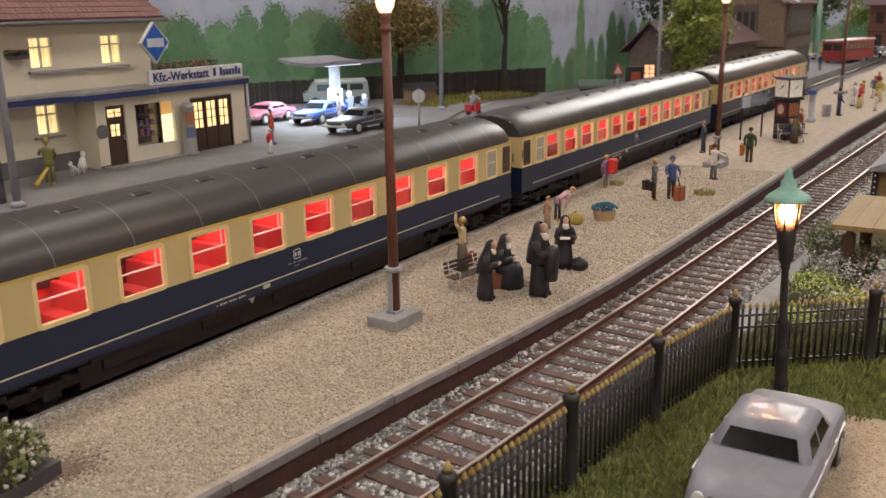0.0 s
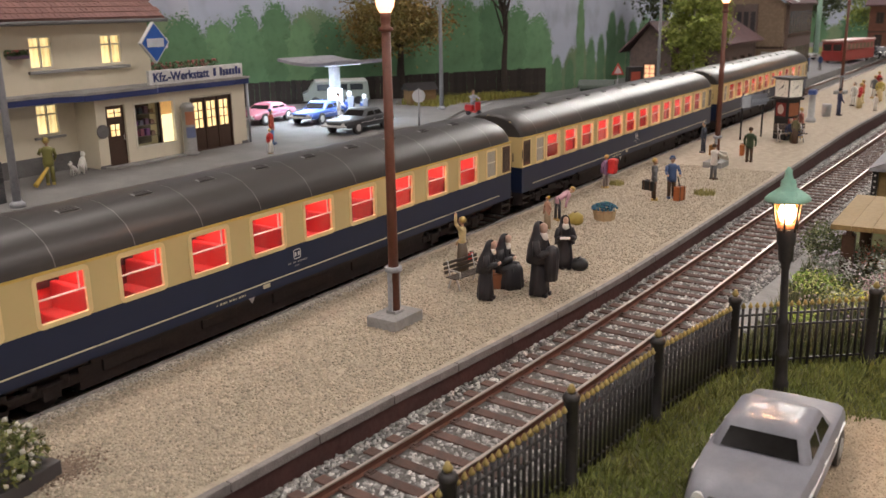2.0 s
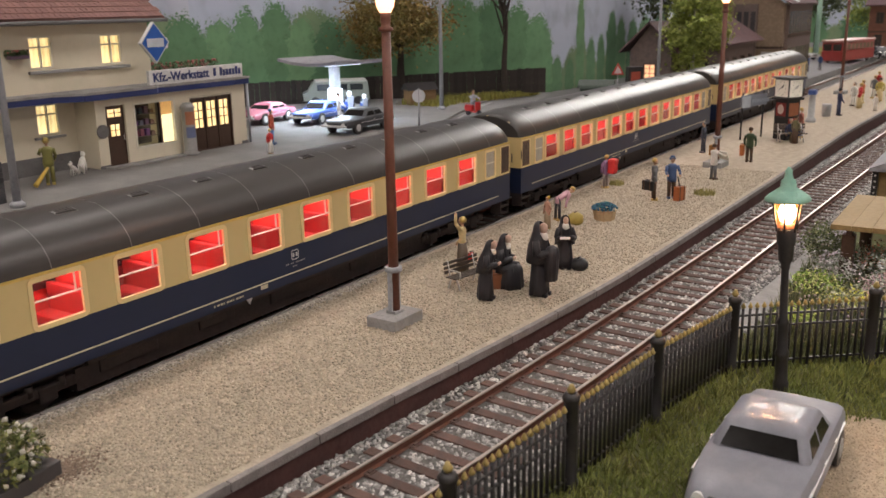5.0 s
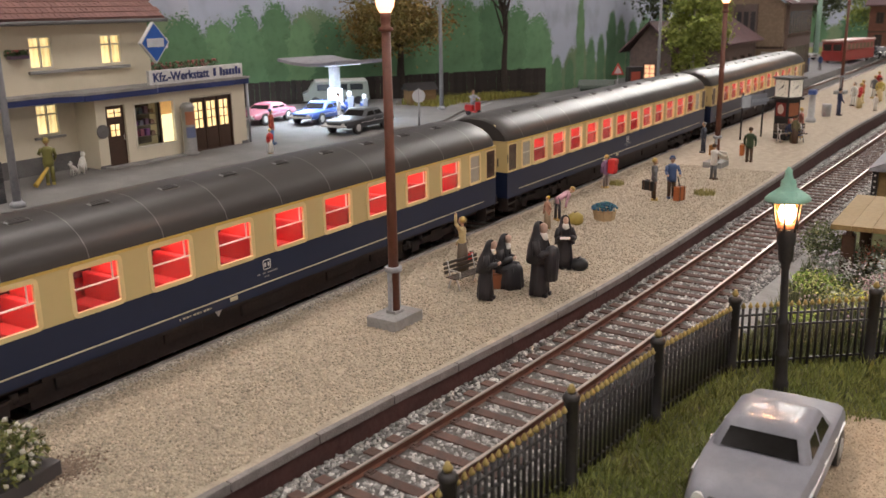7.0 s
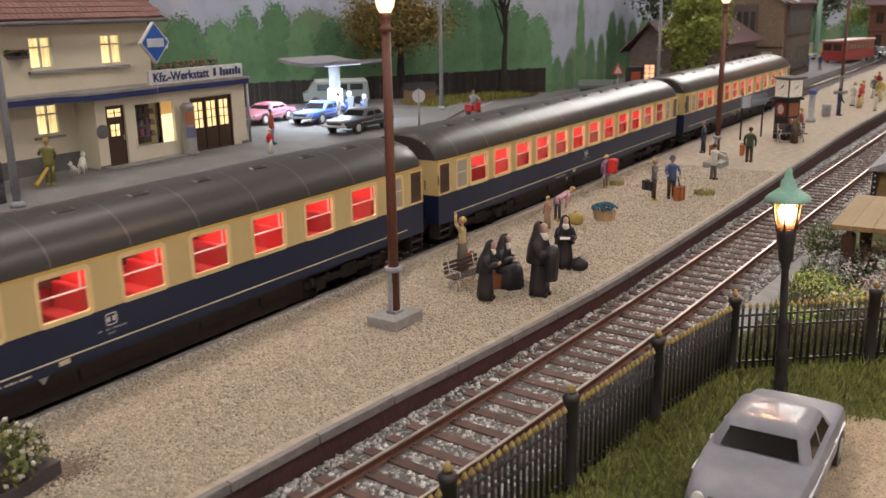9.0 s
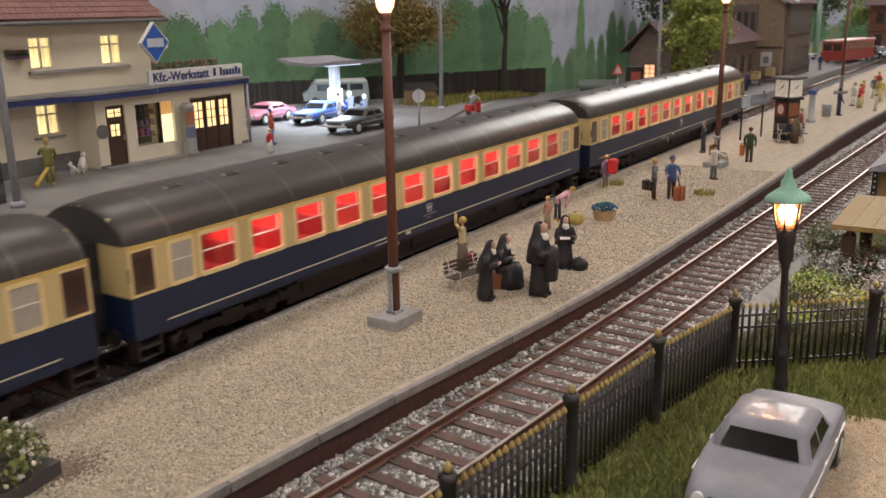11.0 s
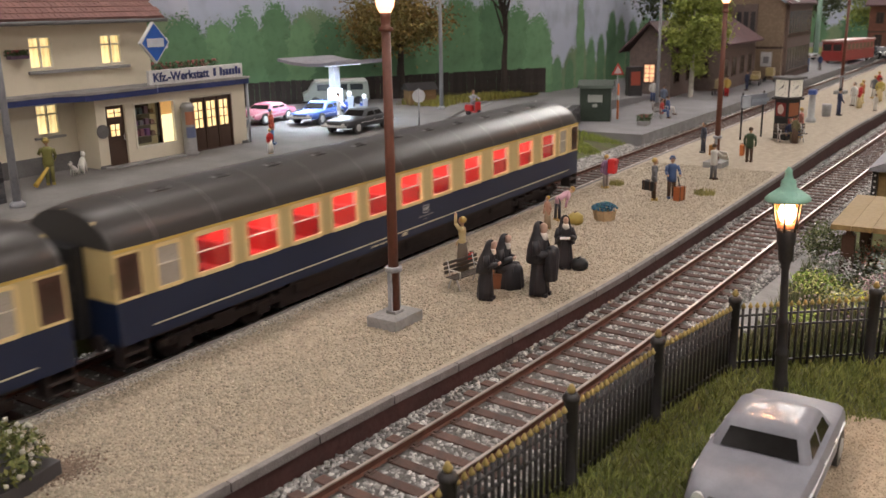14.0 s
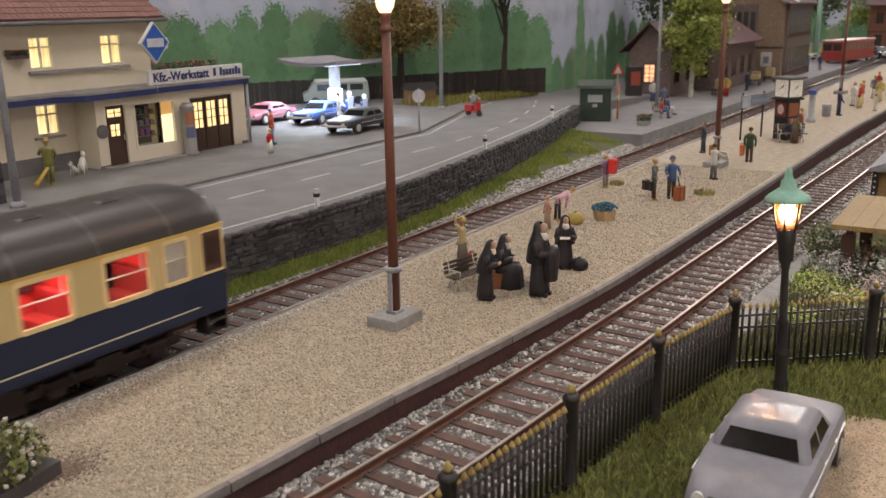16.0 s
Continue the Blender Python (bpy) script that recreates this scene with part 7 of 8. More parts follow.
    pos = np.stack([r * np.cos(a), r * np.sin(a), 0.42 + 0.2 * (1 - (r / 0.5) ** 2) + rs.uniform(0, 0.08, n)], 1)
    scatter("bloom", OCTA_V, OCTA_F, pos, a, rs.uniform(0.025, 0.05, (n, 1)) * np.ones((1, 3)), rs.uniform(-1, 1, (n, 2)), mat("blue_blossom", (0.03, 0.10, 0.20), (0.04, 0.16, 0.16), 8, 0.8, island=0.4), "small dark blue blossoms", t, kind="")
    figure(P(8.8, -1.15, Z_PLAT, 150), (0.28, 0.16, 0.3), (0.3, 0.26, 0.25), BLOND, 1.35, label="miniature hiker figurine in purple with a red rucksack")
    t = thing("rucksack", P(8.8, -1.42, Z_PLAT + 0.62, 0), "bright red rucksack on the back of a figure", "rucksack")
    part("sack", box(B(), -0.2, 0.2, -0.17, 0.15, 0, 0.6, bevel=0.09), paint(0.65, 0.03, 0.03), t)
    part("flap", box(B(), -0.17, 0.17, -0.2, -0.1, 0.38, 0.56, bevel=0.03), paint(0.55, 0.02, 0.02), t)
    figure(P(7.45, -3.65, Z_PLAT, 20), (0.15, 0.15, 0.16), BROWN, BLOND, 1.6, label="miniature woman figurine in a grey coat with a black case")
    suitcase(P(7.2, -3.5, Z_PLAT + 0.42, 70), 0.5, 0.14, 0.36, BLACK, "black briefcase carried by a grey figure")
    figure(P(8.1, -4.1, Z_PLAT, -60), (0.06, 0.11, 0.25), BROWN, (0.06, 0.11, 0.25), 1.6, label="miniature woman figurine in a blue coat and hat", arm=(40, 40), hat=(0.06, 0.10, 0.22))
    suitcase(P(7.85, -4.5, Z_PLAT, -20), 0.42, 0.25, 0.55, (0.42, 0.12, 0.04), "orange-brown trolley suitcase on the gravel", True)
    figure(P(12.55, -4.4, Z_PLAT, 60), WHITE_P, GREYC, BROWN, 1.5, label="miniature man figurine in a white shirt reading a newspaper", arm=(55, 55))
    tagged(part("newspaper", box(B(), -0.28, 0.28, -0.02, 0.02, -0.2, 0.2, bevel=0.005), paint(0.66, 0.63, 0.56), at=P(12.95, -4.65, Z_PLAT + 0.98, 60, -25)), "open white newspaper held by a figure", "newspaper")
    figure(P(19.2, -1.95, Z_PLAT, 220), (0.07, 0.08, 0.11), (0.05, 0.055, 0.08), GREYC, 1.5, label="miniature man figurine in a dark blue suit")
    figure(P(17.5, -4.6, Z_PLAT, 90), GREENC, BROWN, BROWN, 1.6, label="miniature man figurine in a dark green coat")
    suitcase(P(17.6, -4.25, Z_PLAT + 0.3, 10), 0.75, 0.2, 0.5, (0.55, 0.17, 0.05), "large orange suitcase carried by a green figure")
    # platform clock kiosk
    k = thing("clock_kiosk", P(25.7, -4.4, Z_PLAT, -32) @ Matrix.Diagonal((0.8, 0.8, 1, 1)), "black advertising kiosk with a lit white cube clock on top", "clock tower")
    part("shaft", box(B(), -0.55, 0.55, -0.55, 0.55, 0, 2.1, bevel=0.02), M_IRON, k)
    for s, at in ((0, P(-0.56, 0, 0, -90)), (1, P(0, -0.56, 0, 0))):
        part("poster", box(B(), -0.42, 0.42, -0.02, 0.0, 1.25, 1.95), paint(0.25, 0.04, 0.035) if s == 0 else paint(0.36, 0.13, 0.06), k, "faded orange-red poster", at=at)
        part("poster", box(B(), -0.42, 0.42, -0.02, 0.0, 0.4, 1.15), paint(0.02, 0.02, 0.022) if s == 0 else paint(0.33, 0.06, 0.04), k, "faded red poster", at=at)
        if s == 0:
            part("round_logo", tube(B(), (0, -0.035, 1.6), (0, -0.02, 1.6), 0.26, seg=18), paint(0.65, 0.55, 0.5), k, "round pale badge", at=at)
    part("cornice", box(B(), -0.72, 0.72, -0.72, 0.72, 2.1, 2.2, bevel=0.02), M_IRON, k)
    cl = part("clock_box", box(B(), -0.62, 0.62, -0.62, 0.62, 2.2, 3.2), M_IRON, k)
    part("cap", box(B(), -0.78, 0.78, -0.78, 0.78, 3.2, 3.3, bevel=0.03), M_SOCKLE, k)
    face = lamp_mat("clock_face", (0.78, 0.74, 0.64), 0.12)
    for at in (P(-0.62, 0, 2.7, -90), P(0, -0.62, 2.7, 0)):
        f = part("clock_face", box(B(), -0.55, 0.55, -0.02, 0.0, -0.44, 0.44), face, cl, "pale square clock face", at=at)
        bb = B()
        for i in range(12):
            a = math.pi / 6 * i
            r = 0.36
            box(bb, r * math.sin(a) - 0.018, r * math.sin(a) + 0.018, -0.03, -0.02, r * math.cos(a) - 0.018, r * math.cos(a) + 0.018)
        tube(bb, (0, -0.03, 0), (0.17, -0.03, 0.16), 0.022, seg=5)
        tube(bb, (0.2, -0.03, 0.2), (-0.26, -0.03, -0.12), 0.016, seg=5)
        part("clock_mark", bb, paint(*BLACK), cl, "black clock ticks and pointers", at=at)
    bench(P(24.6, -4.9, Z_PLAT, -60))
    figure(P(24.8, -4.85, Z_PLAT, -60), NAVY, (0.15, 0.13, 0.07), (0.3, 0.26, 0.25), 1.55, label="miniature figurine in dark blue sitting on the bench", sit=True)
    figure(P(24.2, -5.2, Z_PLAT, 60), (0.17, 0.15, 0.08), BROWN, BROWN, 1.45, label="miniature figurine in an olive coat beside the bench", skirt=True)
    figure(P(26.5, -5.0, Z_PLAT, 30), (0.55, 0.2, 0.15), BLUEC, BLOND, 1.6, label="miniature figurine in an orange top behind the clock")
    # station name board
    t = thing("station_sign", P(25.1, -2.75, Z_PLAT, -22), "blue and white station sign board on two posts", "sign")
    for x in (-0.9, 0.9):
        part("post", tube(B(), (x, 0, 0), (x, 0, 2.5), 0.05, seg=8), M_IRON, t)
    part("board", box(B(), -1.1, 1.1, -0.08, -0.03, 1.75, 2.35, bevel=0.01), paint(0.24, 0.27, 0.33, 0.4), t, "dull blue board")
    part("notice", box(B(), -1.05, -0.35, -0.095, -0.08, 1.7, 2.3), paint(0.5, 0.55, 0.62), t, "white notice sheet")
    bb = B()
    for i in range(8):
        box(bb, -0.2 + i * 0.19, -0.07 + i * 0.19, -0.09, -0.08, 1.92, 2.1)
    part("lettering", bb, paint(0.35, 0.4, 0.5), t)
    # pillar bin, phone-like column
    t = thing("water_column", P(33.4, -4.2, Z_PLAT) @ Matrix.Diagonal((0.72, 0.72, 0.95, 1)), "pale grey platform column with a blue cap", "column")
    part("shaft", lathe(B(), [(0.42, 0), (0.42, 0.2), (0.28, 0.3), (0.26, 1.7), (0.3, 1.75)], 12), paint(0.42, 0.43, 0.44), t)
    part("cap", box(B(), -0.4, 0.4, -0.3, 0.3, 1.75, 2.05, bevel=0.05), paint(0.05, 0.1, 0.35), t, "blue cap")
    t = thing("litter_bin", P(36.7, -4.5, Z_PLAT), "grey metal bin beside the guard figure", "bin")
    part("bin", lathe(B(), [(0.25, 0), (0.3, 0.75), (0.28, 0.78)], 12), paint(0.35, 0.36, 0.37), t)
    t = thing("litter_bin", P(18.8, -2.6, Z_PLAT), "orange-brown wooden bin beside the sign", "bin")
    part("bin", box(B(), -0.2, 0.2, -0.2, 0.2, 0, 0.5, bevel=0.03), paint(0.42, 0.2, 0.06), t)
    # corner planter near the camera
    t = thing("flower_planter", P(-18.05, -1.95, Z_PLAT - 0.35, 10), "dark stone planter with green and white flowering shrub", "planter")
    part("tub", box(B(), -0.75, 0.75, -0.75, 0.75, 0, 0.62, bevel=0.03), paint(0.07, 0.065, 0.07), t, "dark grey tub")
    n = 1500
    rs = np.random.RandomState(9)
    d = rs.normal(0, 1, (n, 3))
    d /= np.linalg.norm(d, axis=1)[:, None]
    pos = d * rs.uniform(0.4, 1, (n, 1)) ** 0.6 * np.array([0.9, 0.9, 0.5]) + np.array([0, 0, 0.85])
    leaf_v = [(-1, 0, 0), (0, -0.5, 0.12), (1, 0, 0), (0, 0.5, 0.12)]
    scatter("foliage", leaf_v, [(0, 1, 2, 3)], pos, rs.uniform(0, 6.3, n), rs.uniform(0.05, 0.09, (n, 1)) * np.ones((1, 3)), rs.uniform(-1, 1, (n, 2)), mat("shrub_leaf", (0.10, 0.13, 0.04), (0.20, 0.19, 0.06), 5, 0.8, island=0.5), "olive green leaves", t, kind="")
    pos = pos[:130] * np.array([1.02, 1.02, 1.05])
    scatter("bloom", OCTA_V, OCTA_F, pos, rs.uniform(0, 6, 130), rs.uniform(0.035, 0.06, (130, 1)) * np.ones((1, 3)), rs.uniform(-1, 1, (130, 2)), paint(0.6, 0.58, 0.5), "white blossoms", t, kind="")


# ---- grass, gravel and garden ----
def blades(name, pos, h, mat_, label, seed, lean=0.5, w=0.018):
    rs = np.random.RandomState(seed)
    n = len(pos)
    v = [(-1, 0, 0), (1, 0, 0), (0.5, 0.25, 0.6), (0.0, 0.6, 1.0)]
    f = [(0, 1, 2), (0, 2, 3)]
    sz = np.stack([np.full(n, w), rs.uniform(0.3, 1, n) * h * 0.5, rs.uniform(0.5, 1.2, n) * h], 1)
    return scatter(name, v, f, pos, rs.uniform(0, 6.3, n), sz, rs.uniform(-0.3, 0.3, (n, 2)) * lean, mat_, label, category="grass")


def greenery():
    rs = np.random.RandomState(21)
    n = 24000
    x = -9.5 + 33 * rs.uniform(0, 1, n) ** 1.2
    f = rs.uniform(0, 1, n) ** 0.8
    y1 = np.array([wall_line(a) - 0.08 for a in x])
    y0 = np.minimum(np.array([far_track(a) + 1.75 for a in x]), y1 - 0.42)
    y = y1 - (y1 - y0) * (1 - f) * 0.95
    keep = (y1 - y) < np.maximum(0.5, (y1 - y0) * (0.6 + 0.26 * np.sin(x * 1.7)))
    z = -0.30 + (y - y0) / (y1 - y0) * (0.42 + 0.3 * np.clip((x - 12) / 10, 0, 1))
    pos = np.stack([x, y, z], 1)[keep]
    m1 = mat("bank_grass", (0.23, 0.30, 0.06), (0.34, 0.38, 0.10), 0.8, 0.8, island=0.35)
    blades("bank_grass", pos, 0.22, m1, "fresh green grass tufts at the foot of the wall", 1)
    # far side of the road
    n = 3500
    x = rs.uniform(21.5, 36, n)
    t = (x - 21.5) / 14.5
    y = 14.6 + rs.uniform(0, 1, n) * (3.6 - 2.6 * t) + 0.8 * t
    blades("verge_grass", np.stack([x, y, np.array([z_road(a) + 0.08 for a in x])], 1), 0.4, mat("verge_grass", (0.19, 0.19, 0.04), (0.28, 0.24, 0.05), 0.6, 0.8, island=0.35), "yellow-green verge grass beside the fence", 2, w=0.05)
    # yard grass
    n = 34000
    x = rs.uniform(-18, -1.5, n)
    y = rs.uniform(-15.5, -9.2, n)
    fence = np.interp(x, [-19, -15.95, -12.85, -9.8, -6.75, -1], [-8.9, -9.2, -9.55, -9.88, -10.45, -11.2])
    sand = (x < -7.9 + 0.25 * np.sin(y * 5)) & (y < -11.95 + 0.12 * np.sin(x * 4))
    keep = (y < fence + 0.35) & ~sand & ~((x > -14.5) & (x < -9.9) & (y < -11.25))
    pos = np.stack([x, y, np.zeros(n)], 1)[keep]
    blades("yard_grass", pos, 0.26, mat("yard_grass", (0.18, 0.215, 0.05), (0.29, 0.29, 0.09), 0.8, 0.8, island=0.4), "green lawn blades beside the parked car", 3, lean=2.2, w=0.014)
    b = B()
    prism(b, [(-40, -40), (-7.6, -40), (-7.6, -13.2), (-7.9, -12.4), (-8.4, -12.0), (-9.6, -11.75), (-16, -11.7), (-40, -11.5)], 0.0, 0.012)
    tagged(part("sand_yard", b, M_SAND), "sandy beige parking ground in the yard", "ground", "", "structure")
    n = 9000
    pos = np.stack([rs.uniform(-14.5, -7.8, n), rs.uniform(-14.2, -12.0, n), np.full(n, 0.012)], 1)
    scatter("sand_grains", OCTA_V, OCTA_F, pos, rs.uniform(0, 6, n), rs.uniform(0.012, 0.025, (n, 1)) * np.ones((1, 3)), rs.uniform(-1, 1, (n, 2)), mat("sand_grain", (0.56, 0.45, 0.32), (0.4, 0.32, 0.23), 12, 0.9, island=0.3), "fine sand grains on the yard", category="sand")
    # tufts on the platform
    for i, (x, y, r) in enumerate(((9.4, -5.0, 0.4), (9.6, -1.3, 0.28))):
        n = 260
        a = rs.uniform(0, 6.28, n)
        q = r * np.sqrt(rs.uniform(0, 1, n))
        blades("grass_tuft", np.stack([x + q * np.cos(a), y + q * np.sin(a), np.full(n, Z_PLAT)], 1), 0.2, mat("dry_grass", (0.36, 0.32, 0.12), (0.28, 0.27, 0.10), 2, 0.85, island=0.3), "dry yellow-green grass tuft on the gravel", 30 + i)
    # platform gravel grains
    n = 52000
    x = -18.5 + 34 * rs.uniform(0, 1, n) ** 1.5
    yr = np.array([plat_right(a) for a in x]) + 0.3
    yl = np.array([plat_left(a) for a in x]) - 0.3
    y = yr + (yl - yr) * rs.uniform(0, 1, n)
    r = rs.uniform(0.018, 0.042, n)
    pos = np.stack([x, y, Z_PLAT + r * 0.15], 1)
    scatter("gravel_grains", OCTA_V, OCTA_F, pos, rs.uniform(0, 6.3, n), np.stack([r * rs.uniform(0.8, 1.4, n), r, r * 0.7], 1), rs.uniform(-0.6, 0.6, (n, 2)), M_GRAIN, "fine beige gravel grains of the platform", category="gravel")

    n = 2600
    x = rs.uniform(-19, -6, n)
    y = np.array([plat_left(a) for a in x]) - 0.18 - np.abs(rs.normal(0, 0.13, n))
    r = rs.uniform(0.02, 0.05, n)
    scatter("edge_gravel", OCTA_V, OCTA_F, np.stack([x, y, Z_PLAT + r * 0.4], 1), rs.uniform(0, 6.3, n), np.stack([r * 1.2, r, r * 0.8], 1), rs.uniform(-0.6, 0.6, (n, 2)), mat("edge_grain", (0.50, 0.46, 0.39), (0.36, 0.33, 0.29), 12, 0.85, island=0.3), "loose pale gravel heaped along the platform edge", category="gravel")
    n = 1500
    a, q = rs.uniform(0, 6.28, n), np.abs(rs.normal(0, 0.34, n))
    pos = np.stack([-17.05 + q * np.cos(a), -2.45 + 0.8 * q * np.sin(a), np.full(n, Z_PLAT + 0.012)], 1)
    scatter("garden_soil", OCTA_V, OCTA_F, pos, a, rs.uniform(0.014, 0.035, (n, 1)) * np.ones((1, 3)), rs.uniform(-1, 1, (n, 2)), mat("spilt_soil", (0.17, 0.12, 0.09), (0.24, 0.18, 0.135), 10, 0.9, island=0.3), "dark spilt soil beside the planter", category="soil")


def garden():
    rs = np.random.RandomState(33)
    wood = mat("plank_wood", (0.36, 0.25, 0.11), (0.29, 0.20, 0.09), 1.2, 0.7, wave=7)
    t = thing("garden_shelter", P(0, 0, 0), "open garden shelter with a pale plank roof", "shelter")
    for i in range(6):
        y1 = -10.98 - i * 0.52
        part("roof_plank", box(B(), 0.75 + 0.02 * i, 5.25, y1 - 0.515, y1, 1.56, 1.70, bevel=0.012), wood, t)
    part("beam", box(B(), 0.95, 5.1, -11.5, -11.36, 1.4, 1.556), M_DARKWOOD, t)
    for x, y in ((1.1, -11.43), (4.6, -11.43), (1.1, -13.6), (4.6, -13.6)):
        part("post", box(B(), x - 0.16, x + 0.16, y - 0.16, y + 0.16, -0.02, 1.4), M_DARKWOOD, t)
    part("back_wall", box(B(), 1.3, 4.4, -13.7, -13.6, 0, 1.4), wood, t)
    h = thing("garden_hut", P(0, 0, 0), "wooden garden hut with dark corner posts and grey roof", "hut")
    part("wall", box(B(), 8.5, 12, -14, -11.05, -0.05, 1.95), wood, h)
    for x, y in ((8.45, -11.05), (8.45, -12.6)):
        part("corner_post", box(B(), x - 0.09, x + 0.09, y - 0.09, y + 0.09, -0.05, 1.95), M_IRON, h)
        for i in range(9):
            part("stud", box(B(), x - 0.1, x - 0.088, y - 0.03, y + 0.03, 0.15 + i * 0.2, 0.21 + i * 0.2), M_WHITE, h)
    part("roof", prism(B(), [(-14.3, 1.95), (-10.85, 1.95), (-10.85, 2.05), (-12.5, 2.75), (-14.3, 2.05)], 8.15, 12.4, 0, "x"), mat("slate_roof", (0.30, 0.30, 0.33), (0.25, 0.25, 0.28), 2, 0.7), h, "grey slate roof")
    sl = thing("concrete_slab", P(0, 0, 0), "weathered concrete edging slab beside the ballast", "slab")
    part("slab", box(B(), -4.2, 7.5, -0.35, 0.35, 0.0, 0.12, bevel=0.04), M_CONC, sl, at=P(0, -10.05, -0.06, -2.5))
    b = lathe(B(), [(0.3, -0.05), (0.42, 0.1), (0.34, 0.3), (0.12, 0.4)], 9)
    for v in b.verts:
        v.co *= 1 + 0.12 * noise.noise(v.co * 5)
    st = tagged(part("boulder", b, mat("pale_stone", (0.5, 0.44, 0.33), (0.4, 0.35, 0.27), 4, 0.9, bump=0.6), at=P(-4.5, -9.7, -0.05)), "pale beige boulder by the fence", "stone")
    # shrubs and perennials
    def shrub(at, r, h, cols, label, seed, n=900, leaf=0.05):
        s = thing("shrub", at, label, "shrub", "garden shrubs")
        q = np.random.RandomState(seed)
        d = q.normal(0, 1, (n, 3))
        d /= np.linalg.norm(d, axis=1)[:, None]
        lump = 1 + 0.3 * np.sin(d[:, 0] * 5 + seed) * np.cos(d[:, 1] * 4)
        pos = d * (q.uniform(0.25, 1, (n, 1)) ** 0.6) * lump[:, None] * np.array([r, r, h * 0.5]) + np.array([0, 0, h * 0.5])
        pos[:, 2] = np.maximum(pos[:, 2], 0.02)
        leaf_v = [(-1, 0, 0), (0, -0.5, 0.12), (1, 0, 0), (0, 0.5, 0.12)]
        b = B()
        for i in range(5):
            a = 2 * math.pi * i / 5
            tube(b, (0, 0, 0), (0.5 * r * math.cos(a), 0.5 * r * math.sin(a), h * 0.6), 0.025, 0.01, 5)
        part("stem", b, paint(0.08, 0.06, 0.04), s)
        for j, c in enumerate(cols):
            p = pos[j::len(cols)]
            m = len(p)
            if j == 0 or len(c) == 3:
                scatter("foliage", leaf_v, [(0, 1, 2, 3)], p, q.uniform(0, 6.3, m), q.uniform(0.7, 1.3, (m, 1)) * leaf * np.ones((1, 3)), q.uniform(-1, 1, (m, 2)), mat("shrub_tone", tuple(min(0.75, v * 2.7) for v in c), None, 5, 0.8, island=0.4), "fine leaves", s, kind="")
    shrub(P(-0.6, -10.95, 0), 0.7, 0.75, [(0.10, 0.16, 0.03), (0.16, 0.22, 0.05), (0.3, 0.3, 0.12)], "bright green cushion shrub in the flower bed", 1)
    shrub(P(3.2, -10.45, 0), 0.7, 1.2, [(0.05, 0.065, 0.025), (0.08, 0.09, 0.04)], "dark olive shrub in front of the shelter", 2, 1300, 0.055)
    shrub(P(0.9, -11.2, 0), 0.75, 0.95, [(0.20, 0.21, 0.20), (0.14, 0.16, 0.13), (0.34, 0.26, 0.36)], "grey-green perennial with lilac blossoms", 3, 1100)
    shrub(P(-1.6, -11.9, 0), 0.65, 0.7, [(0.14, 0.17, 0.09), (0.22, 0.22, 0.16), (0.45, 0.36, 0.05)], "grey-green perennial with yellow blossoms", 4)
    shrub(P(-0.7, -12.5, 0), 0.6, 0.9, [(0.16, 0.18, 0.15), (0.5, 0.2, 0.22)], "perennial with pink flower spikes", 5)
    shrub(P(0.8, -12.7, 0), 0.75, 1.1, [(0.20, 0.22, 0.22), (0.15, 0.18, 0.13), (0.36, 0.28, 0.42)], "tall perennial with pale violet flower spikes", 6, 1100)
    shrub(P(2.3, -12.0, 0), 0.6, 0.9, [(0.12, 0.14, 0.09), (0.18, 0.2, 0.16), (0.5, 0.1, 0.08)], "perennial with small red blossoms", 7)
    shrub(P(-3.2, -11.0, 0), 0.55, 0.5, [(0.13, 0.19, 0.03), (0.2, 0.24, 0.06)], "low bright green ground cover", 8)
    shrub(P(-2.6, -13.2, 0), 0.7, 0.6, [(0.12, 0.15, 0.07), (0.2, 0.2, 0.14)], "low grey-green ground cover", 9)
    n = 9000
    x = rs.uniform(-6.2, 4, n)
    y = rs.uniform(-15, -10.3, n)
    keep = y > np.interp(x, [-6.75, -4.75, -2.9, 4], [-10.5, -12.8, -15.3, -25])
    blades("bed_grass", np.stack([x, y, np.zeros(n)], 1)[keep], 0.42, mat("bed_green", (0.12, 0.15, 0.065), (0.2, 0.21, 0.13), 0.8, 0.85, island=0.5), "tangled grey-green bed plants behind the fence", 8, w=0.02)
    scat = rs.uniform(0, 1, (500, 2))
    pos = np.stack([-5 + 9 * scat[:, 0], -14.5 + 4 * scat[:, 1], 0.15 + 0.5 * rs.uniform(0, 1, 500)], 1)
    keep = pos[:, 1] > np.interp(pos[:, 0], [-6.75, -4.75, -2.9, 4], [-10.4, -12.6, -15.1, -25])
    pos = pos[keep]
    m = len(pos)
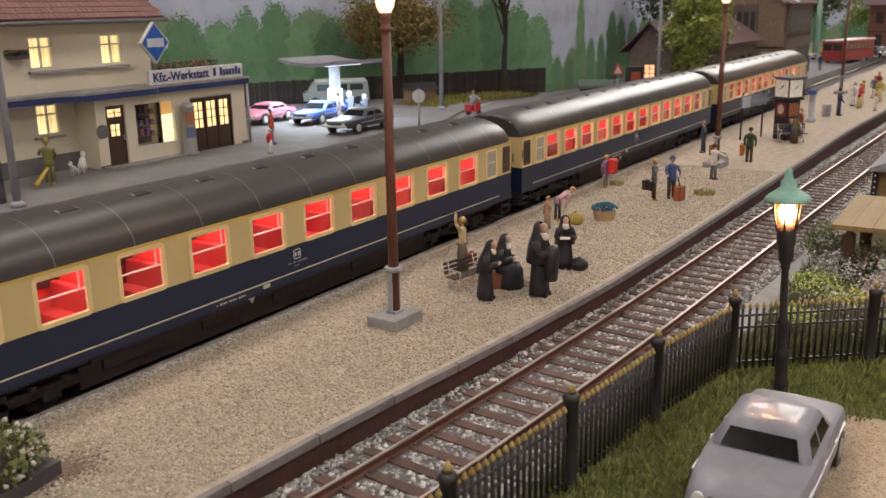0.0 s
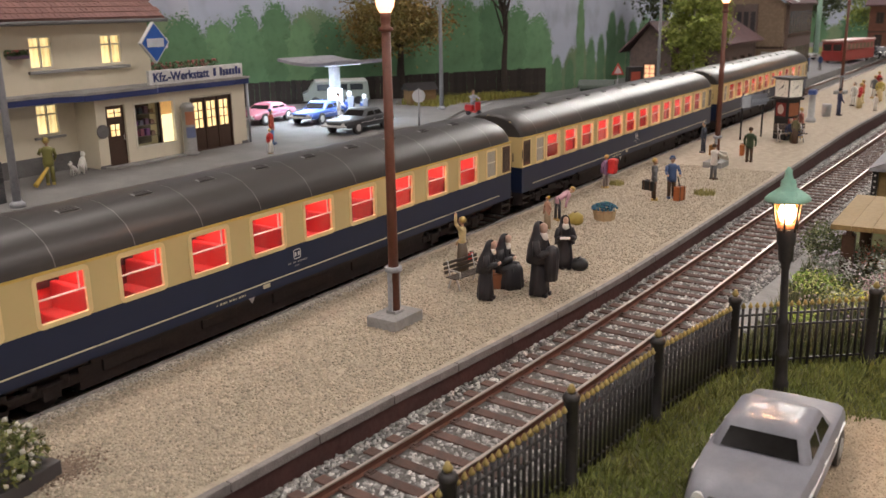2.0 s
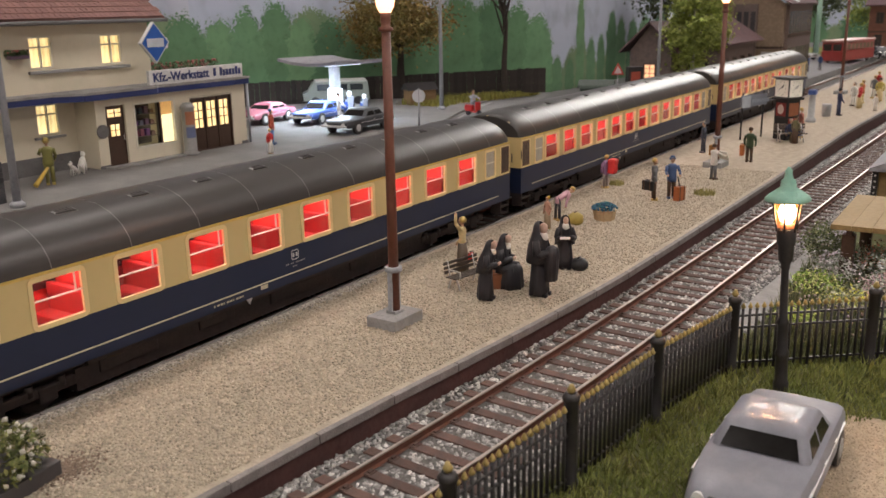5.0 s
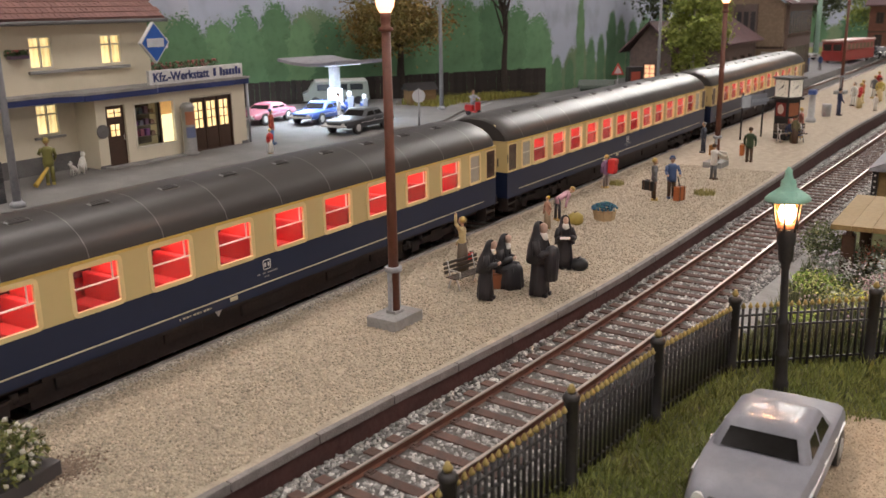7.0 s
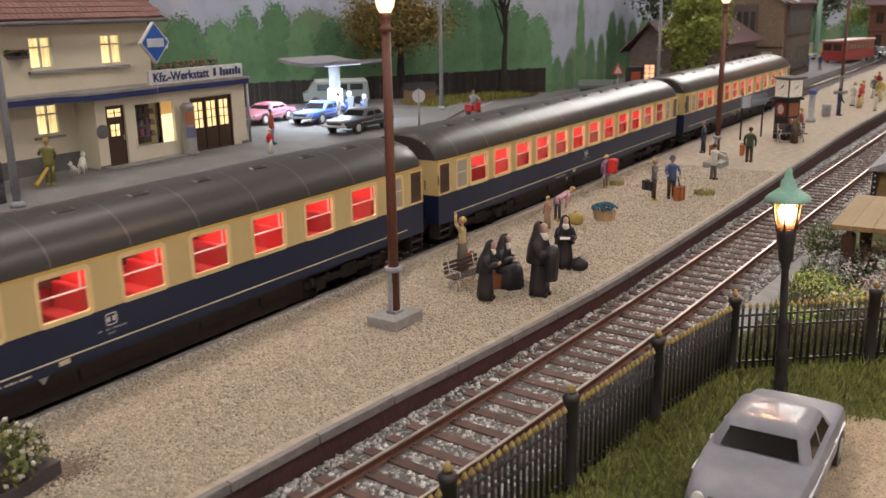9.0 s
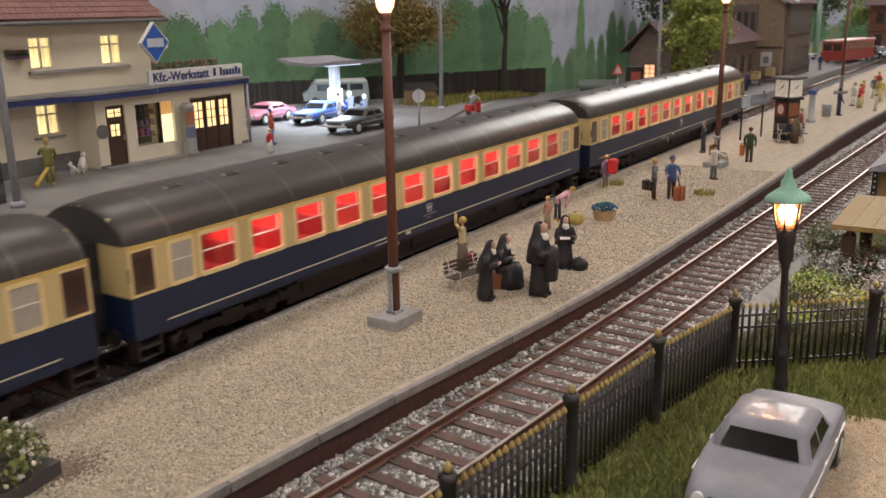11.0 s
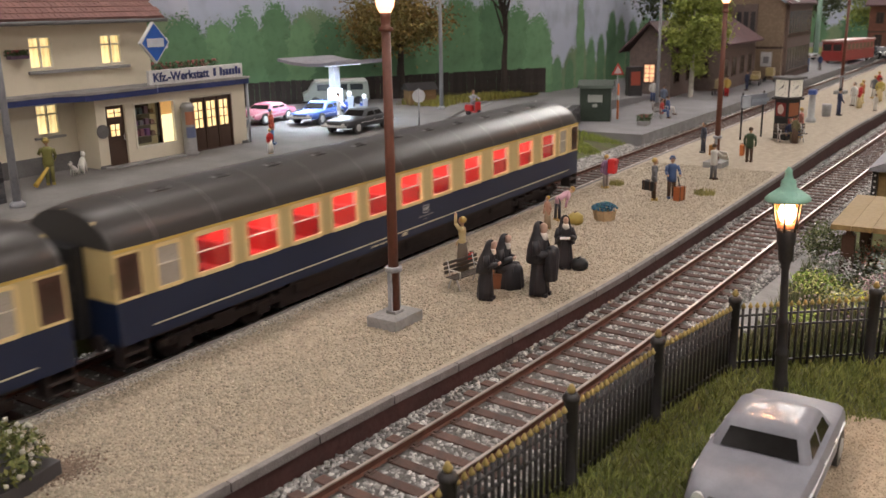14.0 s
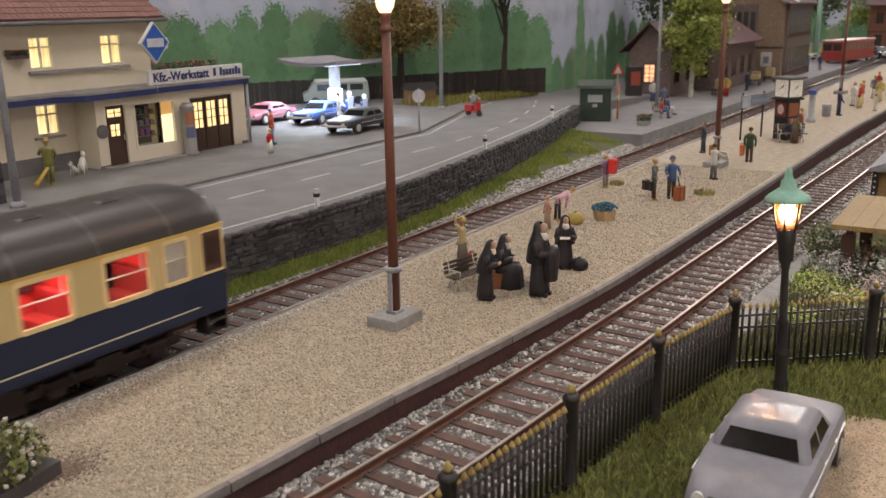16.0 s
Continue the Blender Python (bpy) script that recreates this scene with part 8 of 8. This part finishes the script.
    scatter("bed_blossoms", OCTA_V, OCTA_F, pos, rs.uniform(0, 6, m), rs.uniform(0.02, 0.045, (m, 1)) * np.ones((1, 3)), rs.uniform(-1, 1, (m, 2)), mat("pale_blossom", (0.45, 0.38, 0.42), (0.5, 0.42, 0.2), 1.5, 0.8, island=0.3), "small pale blossoms scattered over the bed", category="flowers")


hall()
ground()
stone_wall()
road_marks()
track(far_track, -110, 150, (-20, 62), "pair of rusty rails with shiny tops on brown sleepers")
track(near_track, -110, 150, (-17, 60), "pair of shiny rails on brown sleepers in grey ballast")
rock_field("ballast_stones", near_track, -17, 55, 46000, 3)
rock_field("ballast_stones", far_track, -10, 24, 12000, 5, side=(1.25, 2.45))
rock_field("ballast_stones", far_track, -19, 50, 9000, 4, x_sl=-20)
coaches = [coach("passenger_coach", coach_pose(COACH_X[0]), WIN_FIRST, 23.5, 0.08), coach("passenger_coach", coach_pose(COACH_X[1]), WIN_SECOND, 22.95, 0.0), coach("passenger_coach", coach_pose(COACH_X[2]), WIN_MIXED, 23.1, 0.1)]

garage()
car(P(-11.02, -12.24, 0.012), (0.265, 0.265, 0.305), "silver grey saloon model car parked in the yard", base=(-0.87, 0.96), roof=(-0.57, 0.5), L=4.2, W=1.74, H=1.29, rough=0.42, belt=0.88, drop=0.09)
car(P(10.95, 12.95, 1.6, 2), (0.06, 0.063, 0.07), "dark grey saloon car at the filling station", L=4.1, H=1.12, rough=0.45, belt=0.76)
car(P(12.7, 17.0, 1.6, 6), (0.07, 0.12, 0.36), "blue saloon car at the fuel pumps", L=3.6, H=1.12, belt=0.76)
car(P(11.35, 19.7, 1.6, 8), (0.55, 0.20, 0.27), "pink tail-finned saloon car beside the workshop", L=3.9, H=1.02, belt=0.74)
for x, y in ((-8.55, -3.05), (15.7, -3.6), (52.0, -2.8)):
    platform_lamp(P(x, y, Z_PLAT, -2))
lantern(P(-7.24, -11.59, 0, 0, -2.2, -1.4) @ Matrix.Diagonal((1, 1, 1.115, 1)))
iron_fence()

painted_trees(backdrop())
plank_fence()
filling_station()
station()
town()
platform_things()
trees()
garden()
greenery()


def motions():
    for c, x in zip(coaches, COACH_X):
        walk(c, [(t, coach_pose(x + d)) for t, d in ROLLED])


motions()
